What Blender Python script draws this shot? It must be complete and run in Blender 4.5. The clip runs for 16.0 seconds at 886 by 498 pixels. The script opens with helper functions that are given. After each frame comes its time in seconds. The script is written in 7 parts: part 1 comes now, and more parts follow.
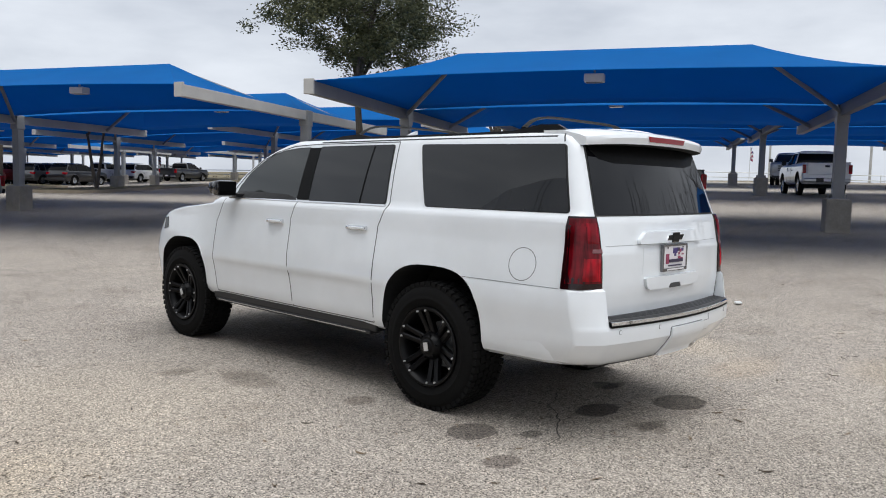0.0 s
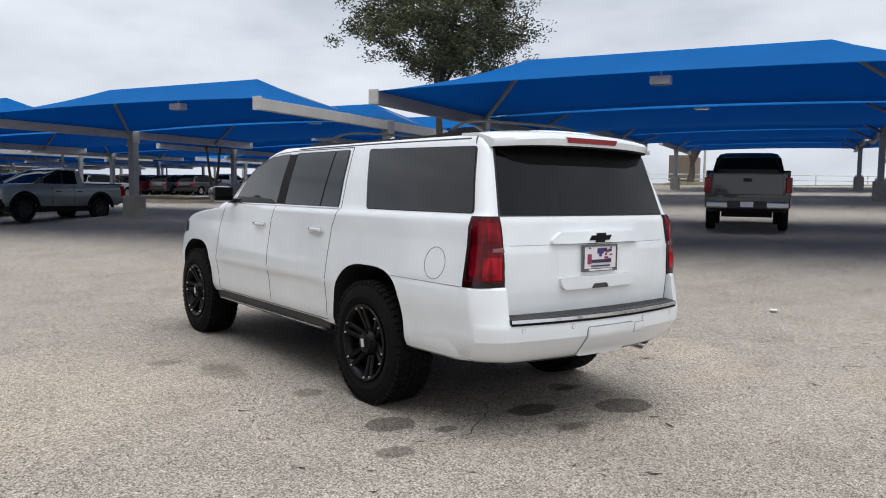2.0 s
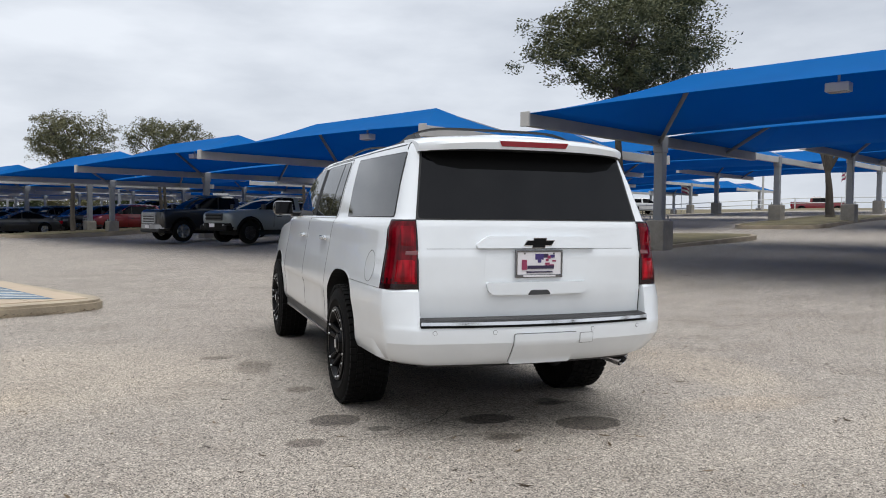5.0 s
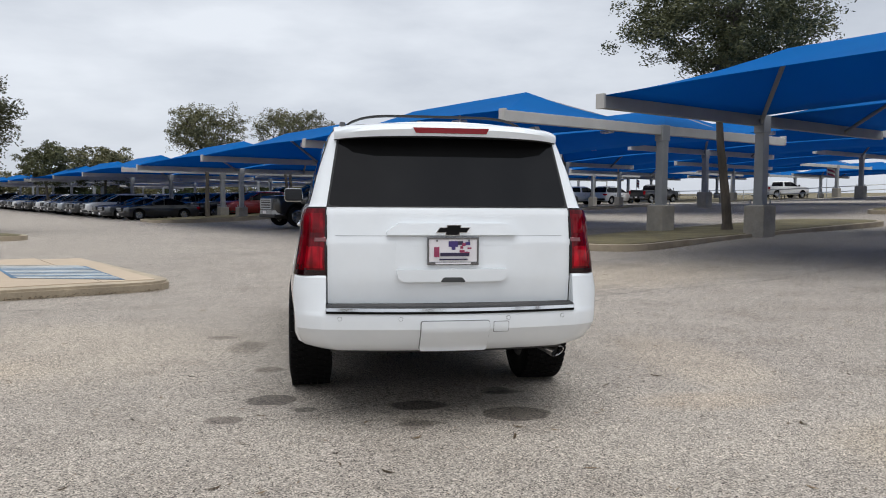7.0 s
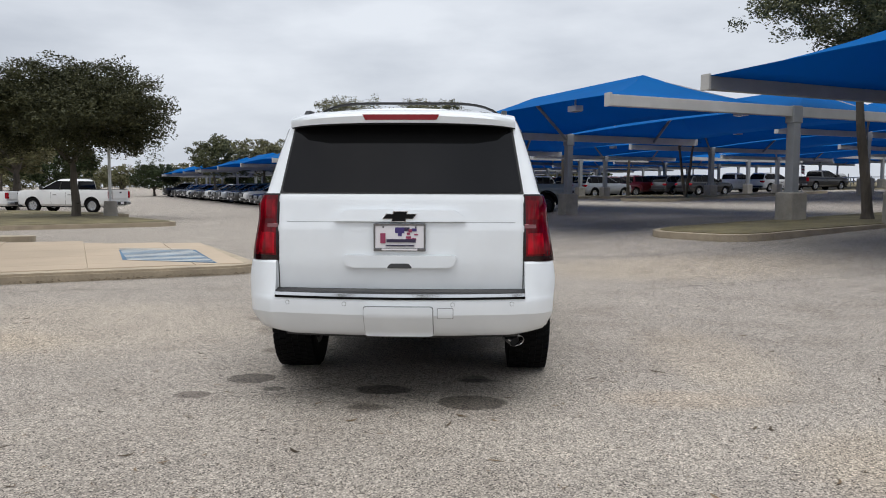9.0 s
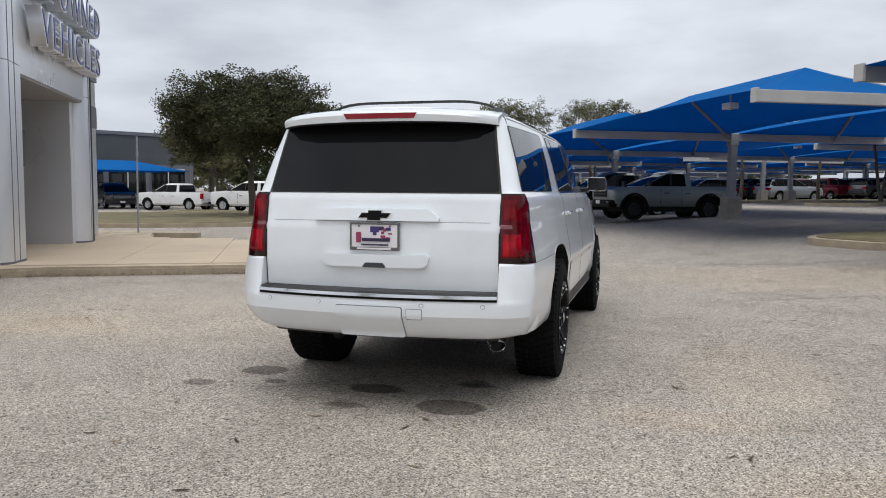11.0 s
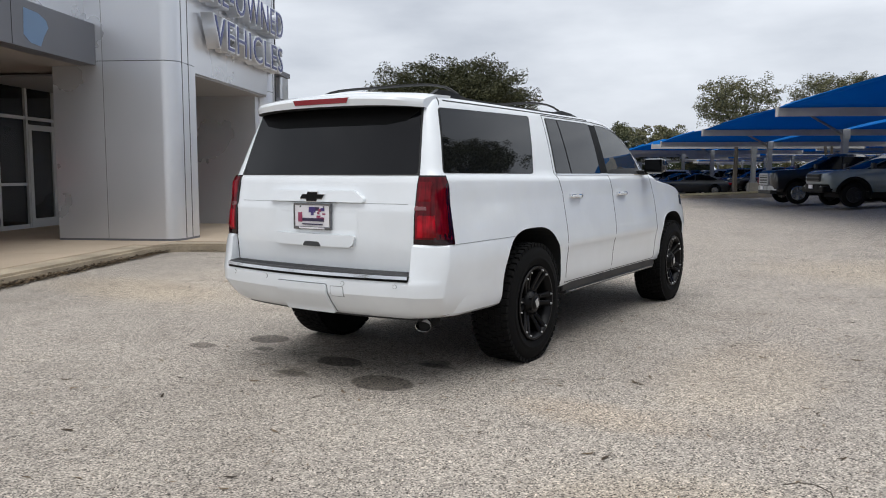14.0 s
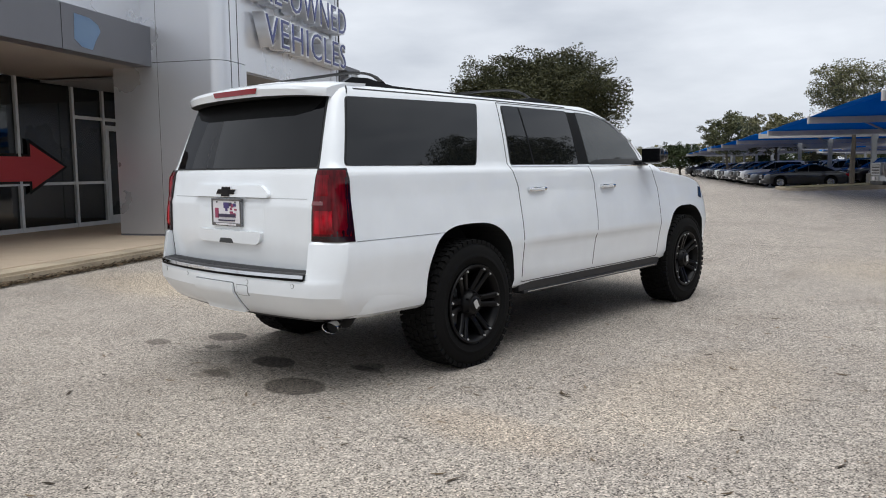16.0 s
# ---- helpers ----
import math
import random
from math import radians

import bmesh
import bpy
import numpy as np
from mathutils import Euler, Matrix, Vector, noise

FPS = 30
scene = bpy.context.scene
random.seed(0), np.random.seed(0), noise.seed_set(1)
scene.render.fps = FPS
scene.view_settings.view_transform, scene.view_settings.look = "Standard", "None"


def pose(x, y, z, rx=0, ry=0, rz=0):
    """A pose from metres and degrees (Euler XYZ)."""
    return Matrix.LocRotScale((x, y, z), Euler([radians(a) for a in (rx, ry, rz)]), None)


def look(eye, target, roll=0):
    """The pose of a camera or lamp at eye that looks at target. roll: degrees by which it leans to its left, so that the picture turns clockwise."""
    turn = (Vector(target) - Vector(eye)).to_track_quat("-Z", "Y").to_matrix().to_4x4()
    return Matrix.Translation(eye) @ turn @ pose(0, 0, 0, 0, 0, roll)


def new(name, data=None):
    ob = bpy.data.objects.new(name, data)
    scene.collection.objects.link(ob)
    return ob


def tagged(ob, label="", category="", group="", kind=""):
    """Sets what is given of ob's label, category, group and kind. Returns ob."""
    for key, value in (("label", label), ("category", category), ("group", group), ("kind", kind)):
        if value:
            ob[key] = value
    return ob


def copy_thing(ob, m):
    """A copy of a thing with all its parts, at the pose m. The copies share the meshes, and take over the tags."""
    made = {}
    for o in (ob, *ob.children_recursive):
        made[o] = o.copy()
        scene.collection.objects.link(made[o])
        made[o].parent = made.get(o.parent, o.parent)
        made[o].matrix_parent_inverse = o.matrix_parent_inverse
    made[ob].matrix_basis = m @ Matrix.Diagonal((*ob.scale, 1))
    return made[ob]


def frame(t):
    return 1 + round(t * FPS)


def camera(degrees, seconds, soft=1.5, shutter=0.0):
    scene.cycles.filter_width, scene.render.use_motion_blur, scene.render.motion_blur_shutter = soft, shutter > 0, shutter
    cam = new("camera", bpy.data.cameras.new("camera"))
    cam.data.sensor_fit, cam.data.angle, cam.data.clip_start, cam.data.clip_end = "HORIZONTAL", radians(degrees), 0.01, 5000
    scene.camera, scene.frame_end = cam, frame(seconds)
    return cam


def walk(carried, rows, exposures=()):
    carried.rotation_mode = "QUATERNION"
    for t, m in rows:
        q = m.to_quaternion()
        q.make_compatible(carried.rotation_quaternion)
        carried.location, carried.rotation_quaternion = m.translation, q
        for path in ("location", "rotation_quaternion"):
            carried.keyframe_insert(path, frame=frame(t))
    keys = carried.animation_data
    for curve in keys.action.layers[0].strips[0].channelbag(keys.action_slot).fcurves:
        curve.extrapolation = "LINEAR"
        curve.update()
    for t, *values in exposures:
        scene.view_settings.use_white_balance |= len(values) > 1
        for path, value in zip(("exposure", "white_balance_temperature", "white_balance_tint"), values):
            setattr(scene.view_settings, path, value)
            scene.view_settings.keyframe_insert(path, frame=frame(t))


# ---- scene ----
cam = camera(59.5, 16.0, 1.0)
PATH = [
    (0, (-4.615, -3.57, 1.493), (-3.173, -2.193, 1.329), 1.3),
    (0.5, (-4.437, -3.831, 1.501), (-3.057, -2.393, 1.34), 1.3),
    (1, (-4.225, -4.042, 1.48), (-2.902, -2.55, 1.326), 1.1),
    (1.5, (-4.022, -4.267, 1.476), (-2.756, -2.725, 1.327), 1.0),
    (2, (-3.793, -4.545, 1.477), (-2.585, -2.958, 1.328), 0.8),
    (2.5, (-3.55, -4.731, 1.464), (-2.402, -3.101, 1.309), 0.7),
    (3, (-3.302, -4.92, 1.466), (-2.221, -3.244, 1.313), 0.5),
    (3.5, (-3.048, -5.111, 1.459), (-2.05, -3.383, 1.321), 0.2),
    (4, (-2.744, -5.202, 1.371), (-1.849, -3.417, 1.258), 0.2),
    (4.5, (-2.45, -5.352, 1.355), (-1.669, -3.513, 1.262), 0.3),
    (5, (-2.165, -5.536, 1.353), (-1.496, -3.653, 1.269), 0.6),
    (5.2, (-2.03, -5.584, 1.364), (-1.403, -3.687, 1.275), 0.6),
    (7.3, (-0.659, -5.948, 1.376), (-0.383, -3.972, 1.247), 0.4),
    (7.5, (-0.541, -5.992, 1.371), (-0.302, -4.011, 1.239), 0.4),
    (8, (-0.217, -6.042, 1.371), (-0.077, -4.052, 1.23), 0.3),
    (8.5, (0.11, -5.986, 1.383), (0.148, -3.993, 1.232), 0.3),
    (9, (0.436, -5.958, 1.37), (0.365, -3.966, 1.213), 0.2),
    (9.5, (0.755, -5.939, 1.365), (0.562, -3.954, 1.209), 0.0),
    (9.7, (0.893, -5.895, 1.338), (0.65, -3.916, 1.184), 0.1),
    (11.8, (2.164, -5.581, 1.361), (1.478, -3.709, 1.211), 0.6),
    (12, (2.3, -5.556, 1.347), (1.578, -3.697, 1.198), 0.7),
    (12.5, (2.6, -5.495, 1.346), (1.787, -3.674, 1.189), 0.6),
    (13, (2.887, -5.327, 1.338), (1.979, -3.553, 1.17), 0.5),
    (13.5, (3.181, -5.146, 1.334), (2.178, -3.425, 1.152), 0.3),
    (14, (3.448, -4.968, 1.34), (2.363, -3.3, 1.148), 0.1),
    (14.5, (3.657, -4.699, 1.325), (2.502, -3.078, 1.127), -0.1),
    (15, (3.846, -4.469, 1.32), (2.634, -2.891, 1.118), -0.3),
    (15.5, (4.074, -4.23, 1.329), (2.811, -2.693, 1.125), -0.5),
    (16, (4.233, -3.972, 1.319), (2.917, -2.48, 1.115), -0.6),
]
walk(cam, [(t, look(eye, target, roll)) for t, eye, target, roll in PATH], exposures=((0.0, 0.04), (5.0, 0.0), (9.0, -0.10), (12.5, -0.06), (16.0, 0.0)))

# ---- light ----
def world_light():
    w = bpy.data.worlds.new("sky")
    scene.world = w
    w.use_nodes = True
    nt = w.node_tree
    nt.nodes.clear()
    N, L = nt.nodes.new, nt.links.new
    out, bg = N("ShaderNodeOutputWorld"), N("ShaderNodeBackground")
    sky = N("ShaderNodeTexSky")
    sky.sky_type, sky.sun_disc = "NISHITA", False
    sky.sun_elevation, sky.sun_rotation = radians(48), radians(200)
    sky.air_density, sky.dust_density = 1.0, 3.0
    co, mp = N("ShaderNodeTexCoord"), N("ShaderNodeMapping")
    mp.inputs["Scale"].default_value = (1.0, 1.0, 3.2)
    n1, n2 = N("ShaderNodeTexNoise"), N("ShaderNodeTexNoise")
    n1.inputs["Scale"].default_value, n1.inputs["Detail"].default_value = 2.1, 6.0
    n2.inputs["Scale"].default_value, n2.inputs["Detail"].default_value = 6.5, 7.0
    for n in (n1, n2):
        n.inputs["Roughness"].default_value = 0.5
        L(mp.outputs[0], n.inputs["Vector"])
    L(co.outputs["Generated"], mp.inputs["Vector"])
    mix = N("ShaderNodeMix")
    mix.data_type = "FLOAT"
    mix.inputs["Factor"].default_value = 0.3
    L(n1.outputs["Fac"], mix.inputs["A"])
    L(n2.outputs["Fac"], mix.inputs["B"])
    ramp = N("ShaderNodeValToRGB")
    e = ramp.color_ramp.elements
    e[0].position, e[0].color = 0.33, (0.483, 0.525, 0.600, 1)
    e[1].position, e[1].color = 0.62, (0.812, 0.855, 0.922, 1)
    L(mix.outputs[0], ramp.inputs["Fac"])
    sc = N("ShaderNodeMix")
    sc.data_type, sc.blend_type = "RGBA", "MIX"
    sc.inputs["Factor"].default_value = 0.06
    mul = N("ShaderNodeVectorMath")
    mul.operation = "SCALE"
    mul.inputs["Scale"].default_value = 0.1
    L(sky.outputs[0], mul.inputs[0])
    L(ramp.outputs["Color"], sc.inputs["A"])
    L(mul.outputs[0], sc.inputs["B"])
    L(sc.outputs["Result"], bg.inputs["Color"])
    bg.inputs["Strength"].default_value = SKY
    L(bg.outputs[0], out.inputs["Surface"])


SKY = 1.08
world_light()
sun = new("sun", bpy.data.lights.new("sun", "SUN"))
sun.data.energy, sun.data.angle, sun.data.color = 2.6, radians(70), (0.985, 0.985, 0.985)
sun.matrix_world = look((0.8, -2.5, 24), (0, 0, 0))
scene.view_settings.exposure = 0.0

# ---- materials ----
def nodes(name):
    m = bpy.data.materials.new(name)
    m.use_nodes = True
    nt = m.node_tree
    return m, nt, nt.nodes["Principled BSDF"]


def noise_tex(nt, scale, detail=4.0, rough=0.55, coord="Object", stretch=(1, 1, 1)):
    co, mp, n = nt.nodes.new("ShaderNodeTexCoord"), nt.nodes.new("ShaderNodeMapping"), nt.nodes.new("ShaderNodeTexNoise")
    mp.inputs["Scale"].default_value = stretch
    nt.links.new(co.outputs[coord], mp.inputs["Vector"])
    nt.links.new(mp.outputs[0], n.inputs["Vector"])
    n.inputs["Scale"].default_value, n.inputs["Detail"].default_value, n.inputs["Roughness"].default_value = scale, detail, rough
    return n


def ramp_of(nt, src, stops):
    r = nt.nodes.new("ShaderNodeValToRGB")
    e = r.color_ramp.elements
    while len(e) < len(stops):
        e.new(0.5)
    for k, (p, c) in enumerate(stops):
        e[k].position, e[k].color = p, (*c, 1)
    nt.links.new(src, r.inputs["Fac"])
    return r


def blend(nt, mode, fac, a, b):
    m = nt.nodes.new("ShaderNodeMix")
    m.data_type, m.blend_type = "RGBA", mode
    for key, v in (("Factor", fac), ("A", a), ("B", b)):
        i = [s for s in m.inputs if s.name == key and (s.type == "RGBA" or key == "Factor" and s.type == "VALUE")][0]
        if isinstance(v, (int, float)):
            i.default_value = v
        elif isinstance(v, tuple):
            i.default_value = (*v, 1)
        else:
            nt.links.new(v, i)
    return [s for s in m.outputs if s.type == "RGBA"][0]


def bump(nt, bsdf, src, strength=0.2, dist=0.01):
    b = nt.nodes.new("ShaderNodeBump")
    b.inputs["Strength"].default_value, b.inputs["Distance"].default_value = strength, dist
    nt.links.new(src, b.inputs["Height"])
    nt.links.new(b.outputs[0], bsdf.inputs["Normal"])


def worn(name, colour, rough=0.6, metal=0.0, grain=40.0, patch=1.2, vary=0.18, bumpy=0.15, depth=0.004, coat=0.0, stretch=(1, 1, 1)):
    """A surface with variation at two scales and fine relief."""
    m, nt, b = nodes(name)
    dark, light = tuple(c * (1 - vary) for c in colour), tuple(min(1, c * (1 + vary)) for c in colour)
    big, fine = noise_tex(nt, patch, 5, stretch=stretch), noise_tex(nt, grain, 3, stretch=stretch)
    c1 = ramp_of(nt, big.outputs["Fac"], [(0.3, dark), (0.7, light)]).outputs["Color"]
    c2 = ramp_of(nt, fine.outputs["Fac"], [(0.3, (1 - vary,) * 3), (0.7, (1, 1, 1))]).outputs["Color"]
    nt.links.new(blend(nt, "MULTIPLY", 0.7, c1, c2), b.inputs["Base Color"])
    rr = ramp_of(nt, big.outputs["Fac"], [(0.3, (max(0, rough - 0.08),) * 3), (0.7, (min(1, rough + 0.08),) * 3)])
    nt.links.new(rr.outputs["Color"], b.inputs["Roughness"])
    b.inputs["Metallic"].default_value, b.inputs["Coat Weight"].default_value = metal, coat
    b.inputs["Coat Roughness"].default_value = 0.04
    if bumpy:
        bump(nt, b, fine.outputs["Fac"], bumpy, depth)
    return m


def plain(name, colour, rough=0.4, metal=0.0, coat=0.0, emit=0.0):
    m, nt, b = nodes(name)
    b.inputs["Base Color"].default_value, b.inputs["Roughness"].default_value = (*colour, 1), rough
    b.inputs["Metallic"].default_value, b.inputs["Coat Weight"].default_value = metal, coat
    b.inputs["Coat Roughness"].default_value = 0.03
    if emit:
        b.inputs["Emission Color"].default_value, b.inputs["Emission Strength"].default_value = (*colour, 1), emit
    return m


def paint(name, colour, metal=0.0, rough=0.35):
    """Car paint: a base with light road dust under a clear coat."""
    m, nt, b = nodes(name)
    dust = noise_tex(nt, 3.0, 5)
    c = ramp_of(nt, dust.outputs["Fac"], [(0.35, tuple(x * 0.94 for x in colour)), (0.7, colour)])
    nt.links.new(c.outputs["Color"], b.inputs["Base Color"])
    b.inputs["Roughness"].default_value, b.inputs["Metallic"].default_value = rough, metal
    b.inputs["Coat Weight"].default_value, b.inputs["Coat Roughness"].default_value = 1.0, 0.03
    return m


def ground_material():
    m, nt, b = nodes("lot_surface")
    N, L = nt.nodes.new, nt.links.new
    big, mid = noise_tex(nt, 0.16, 5, 0.6), noise_tex(nt, 1.3, 6, 0.65)
    stone = N("ShaderNodeTexVoronoi")
    stone.inputs["Scale"].default_value = 138.0
    co = N("ShaderNodeTexCoord")
    L(co.outputs["Object"], stone.inputs["Vector"])
    fine = noise_tex(nt, 150.0, 3, 0.7)
    sandy = ramp_of(nt, big.outputs["Fac"], [(0.3, (0.305, 0.276, 0.244)), (0.5, (0.362, 0.331, 0.293)), (0.72, (0.396, 0.361, 0.315))])
    patch = ramp_of(nt, mid.outputs["Fac"], [(0.28, (0.82, 0.80, 0.78)), (0.5, (0.95, 0.945, 0.94)), (0.75, (1.04, 1.03, 1.01))])
    c = blend(nt, "MULTIPLY", 1.0, sandy.outputs["Color"], patch.outputs["Color"])
    bw = N("ShaderNodeRGBToBW")
    L(stone.outputs["Color"], bw.inputs[0])
    chip = ramp_of(nt, bw.outputs[0], [(0.14, (0.13, 0.12, 0.115)), (0.36, (0.76, 0.75, 0.75)), (0.66, (1.2, 1.18, 1.16)), (0.88, (2.0, 1.95, 1.9))])
    c = blend(nt, "MULTIPLY", 1.0, c, chip.outputs["Color"])
    grit = ramp_of(nt, fine.outputs["Fac"], [(0.3, (0.6, 0.6, 0.6)), (0.62, (1.1, 1.1, 1.1))])
    c = blend(nt, "MULTIPLY", 0.6, c, grit.outputs["Color"])
    gravel = N("ShaderNodeTexVoronoi")
    gravel.inputs["Scale"].default_value = 46.0
    L(co.outputs["Object"], gravel.inputs["Vector"])
    gw = N("ShaderNodeRGBToBW")
    L(gravel.outputs["Color"], gw.inputs[0])
    lumps = ramp_of(nt, gw.outputs[0], [(0.16, (0.66, 0.65, 0.64)), (0.42, (0.98, 0.98, 0.98)), (0.64, (1.04, 1.04, 1.03)), (0.86, (1.34, 1.33, 1.31))])
    c = blend(nt, "MULTIPLY", 0.32, c, lumps.outputs["Color"])
    clod = noise_tex(nt, 24.0, 6, 0.78)
    fleck = ramp_of(nt, clod.outputs["Fac"], [(0.34, (0.62, 0.60, 0.58)), (0.44, (0.96, 0.955, 0.95)), (0.60, (1.0, 1.0, 1.0)), (0.70, (1.16, 1.15, 1.12))])
    c = blend(nt, "MULTIPLY", 0.9, c, fleck.outputs["Color"])
    # oil stains, washed-out patches and painted shade, each an oval with a ragged rim
    rag = noise_tex(nt, 9.0, 5, 0.7)
    sep = N("ShaderNodeSeparateXYZ")
    L(co.outputs["Object"], sep.inputs[0])

    def maths(op, a, v):
        n = N("ShaderNodeMath")
        n.operation = op
        for k, s in enumerate((a, v)):
            if isinstance(s, (int, float)):
                n.inputs[k].default_value = s
            else:
                L(s, n.inputs[k])
        return n.outputs[0]

    for x, y, rx, ry, tone, soft in STAINS_AND_SHADE:
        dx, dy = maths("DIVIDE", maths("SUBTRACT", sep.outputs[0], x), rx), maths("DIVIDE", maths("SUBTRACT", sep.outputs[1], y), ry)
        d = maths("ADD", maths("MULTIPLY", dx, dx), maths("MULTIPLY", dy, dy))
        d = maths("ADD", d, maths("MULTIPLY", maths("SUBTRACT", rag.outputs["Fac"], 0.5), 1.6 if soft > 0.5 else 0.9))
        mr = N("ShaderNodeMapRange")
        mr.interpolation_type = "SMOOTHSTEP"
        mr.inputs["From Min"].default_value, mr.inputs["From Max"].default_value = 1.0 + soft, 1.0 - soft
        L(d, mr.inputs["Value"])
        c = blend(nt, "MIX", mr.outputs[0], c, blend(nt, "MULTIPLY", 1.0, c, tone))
    along = maths("ADD", maths("MULTIPLY", sep.outputs[0], 0.888), maths("MULTIPLY", sep.outputs[1], 0.46))
    field = N("ShaderNodeMapRange")
    field.inputs["From Min"].default_value, field.inputs["From Max"].default_value = 59.0, 60.5
    L(along, field.inputs["Value"])
    turf = noise_tex(nt, 0.35, 6, 0.7)
    dry = ramp_of(nt, turf.outputs["Fac"], [(0.3, (0.09, 0.078, 0.042)), (0.7, (0.20, 0.165, 0.10))])
    c = blend(nt, "MIX", field.outputs[0], c, dry.outputs["Color"])
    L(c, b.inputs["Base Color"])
    b.inputs["Roughness"].default_value = 0.85
    b.inputs["Specular IOR Level"].default_value = 0.3
    bump(nt, b, bw.outputs[0], 0.55, 0.006)
    return m


def fabric_material():
    m, nt, b = nodes("shade_cloth")
    N, L = nt.nodes.new, nt.links.new
    n = noise_tex(nt, 0.7, 4)
    weave = noise_tex(nt, 60, 2)
    c = ramp_of(nt, n.outputs["Fac"], [(0.3, (0.003, 0.136, 0.43)), (0.7, (0.004, 0.163, 0.50))])
    L(c.outputs["Color"], b.inputs["Base Color"])
    b.inputs["Roughness"].default_value = 0.75
    b.inputs["Specular IOR Level"].default_value = 0.06
    bump(nt, b, weave.outputs["Fac"], 0.15, 0.004)
    tr, mx = N("ShaderNodeBsdfTranslucent"), N("ShaderNodeMixShader")
    tr.inputs["Color"].default_value = (0.006, 0.235, 0.55, 1)
    mx.inputs[0].default_value = 0.42
    L(b.outputs[0], mx.inputs[1])
    L(tr.outputs[0], mx.inputs[2])
    L(mx.outputs[0], nt.nodes["Material Output"].inputs["Surface"])
    return m


def leaf_material(name, dark, light):
    m, nt, b = nodes(name)
    g = nt.nodes.new("ShaderNodeNewGeometry")
    r = ramp_of(nt, g.outputs["Random Per Island"], [(0.0, dark), (0.55, tuple((p + q) / 2 for p, q in zip(dark, light))), (1.0, light)])
    nt.links.new(r.outputs["Color"], b.inputs["Base Color"])
    b.inputs["Roughness"].default_value = 0.6
    b.inputs["Specular IOR Level"].default_value = 0.2
    return m


# centre, half-axes, tint, softness
STAINS_AND_SHADE = [
    (-1.13, -0.52, 0.17, 0.14, (0.42, 0.41, 0.41), 0.12),
    (-0.15, -0.79, 0.19, 0.12, (0.36, 0.35, 0.35), 0.15),
    (0.45, -1.08, 0.22, 0.17, (0.42, 0.41, 0.40), 0.12),
    (-1.40, -0.98, 0.12, 0.09, (0.52, 0.5, 0.5), 0.3),
    (-0.90, -0.80, 0.08, 0.06, (0.5, 0.5, 0.5), 0.3),
    (-0.22, -1.22, 0.10, 0.13, (0.68, 0.67, 0.66), 0.5),
    (-1.20, 0.45, 0.12, 0.10, (0.6, 0.58, 0.57), 0.5),
    (0.47, -0.46, 0.10, 0.10, (0.5, 0.5, 0.5), 0.5),
    (-1.45, 1.45, 0.16, 0.30, (0.66, 0.65, 0.64), 0.6),
    (-1.74, 2.0, 0.14, 0.10, (0.66, 0.65, 0.64), 0.6),
    (-0.19, -1.21, 0.17, 0.05, (0.60, 0.59, 0.58), 0.4),
    (0.50, -0.52, 0.16, 0.05, (0.50, 0.49, 0.49), 0.4),
    (1.85, -0.95, 0.50, 0.22, (1.08, 1.03, 0.97), 0.95),
    (2.75, -2.15, 0.65, 0.55, (1.06, 1.02, 0.95), 0.95),
    (-0.9, -3.3, 2.7, 1.5, (0.87, 0.87, 0.87), 0.95),
    (-4.6, 0.6, 1.4, 0.6, (1.06, 1.02, 0.95), 0.95),
    (2.4, 0.4, 0.5, 1.1, (1.10, 1.07, 1.02), 0.8),
    # shade beneath the SUV, deepened in the ground colour
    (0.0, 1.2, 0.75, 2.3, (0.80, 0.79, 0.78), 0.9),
    (-3.4, 1.5, 1.8, 1.5, (1.12, 1.10, 1.06), 0.9),
    (-2.6, -3.6, 1.0, 0.7, (0.84, 0.82, 0.80), 0.9),
    (4.0, 7.0, 2.6, 1.6, (1.12, 1.08, 1.0), 0.9),
    # shade and debris under the canopies, darkened into the ground colour
    (9.0, 6.5, 3.2, 2.0, (0.80, 0.80, 0.80), 0.9),
    (14.0, 5.0, 5.0, 3.2, (0.80, 0.80, 0.79), 0.9),
    (6.5, 17.0, 3.5, 2.0, (0.74, 0.74, 0.75), 0.9),
]
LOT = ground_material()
CLOTH = fabric_material()
STEEL_PALE = worn("painted_steel_pale", (0.50, 0.49, 0.47), 0.5, 0.0, 60, 1.5, 0.10, 0.05)
STEEL_GREY = worn("painted_steel_grey", (0.27, 0.28, 0.29), 0.5, 0.0, 60, 1.5, 0.12, 0.05)
PLINTH = worn("cast_concrete", (0.33, 0.305, 0.265), 0.9, 0, 30, 2.0, 0.22, 0.4, 0.006)
PAVING = worn("broomed_concrete", (0.47, 0.375, 0.275), 0.9, 0, 70, 0.5, 0.12, 0.35, 0.004)
KERB = worn("kerb_concrete", (0.41, 0.34, 0.245), 0.9, 0, 30, 1.5, 0.25, 0.5, 0.008)
GRASS_DRY = worn("dry_grass_soil", (0.16, 0.135, 0.068), 0.95, 0, 18, 1.1, 0.45, 0.8, 0.02)
PANEL = worn("aluminium_panel", (0.72, 0.735, 0.765), 0.31, 0.62, 90, 0.4, 0.05, 0.02)
PANEL_DARK = worn("dark_fascia_panel", (0.15, 0.155, 0.175), 0.45, 0.1, 70, 0.5, 0.10, 0.03)
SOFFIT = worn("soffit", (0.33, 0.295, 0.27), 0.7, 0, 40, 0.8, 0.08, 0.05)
WHITE_FRAME = plain("white_frame", (0.62, 0.63, 0.64), 0.4, 0.2)
DARK_GLASS = plain("dark_glass", (0.008, 0.009, 0.010), 0.03)
DARK_GLASS.node_tree.nodes["Principled BSDF"].inputs["IOR"].default_value = 1.5
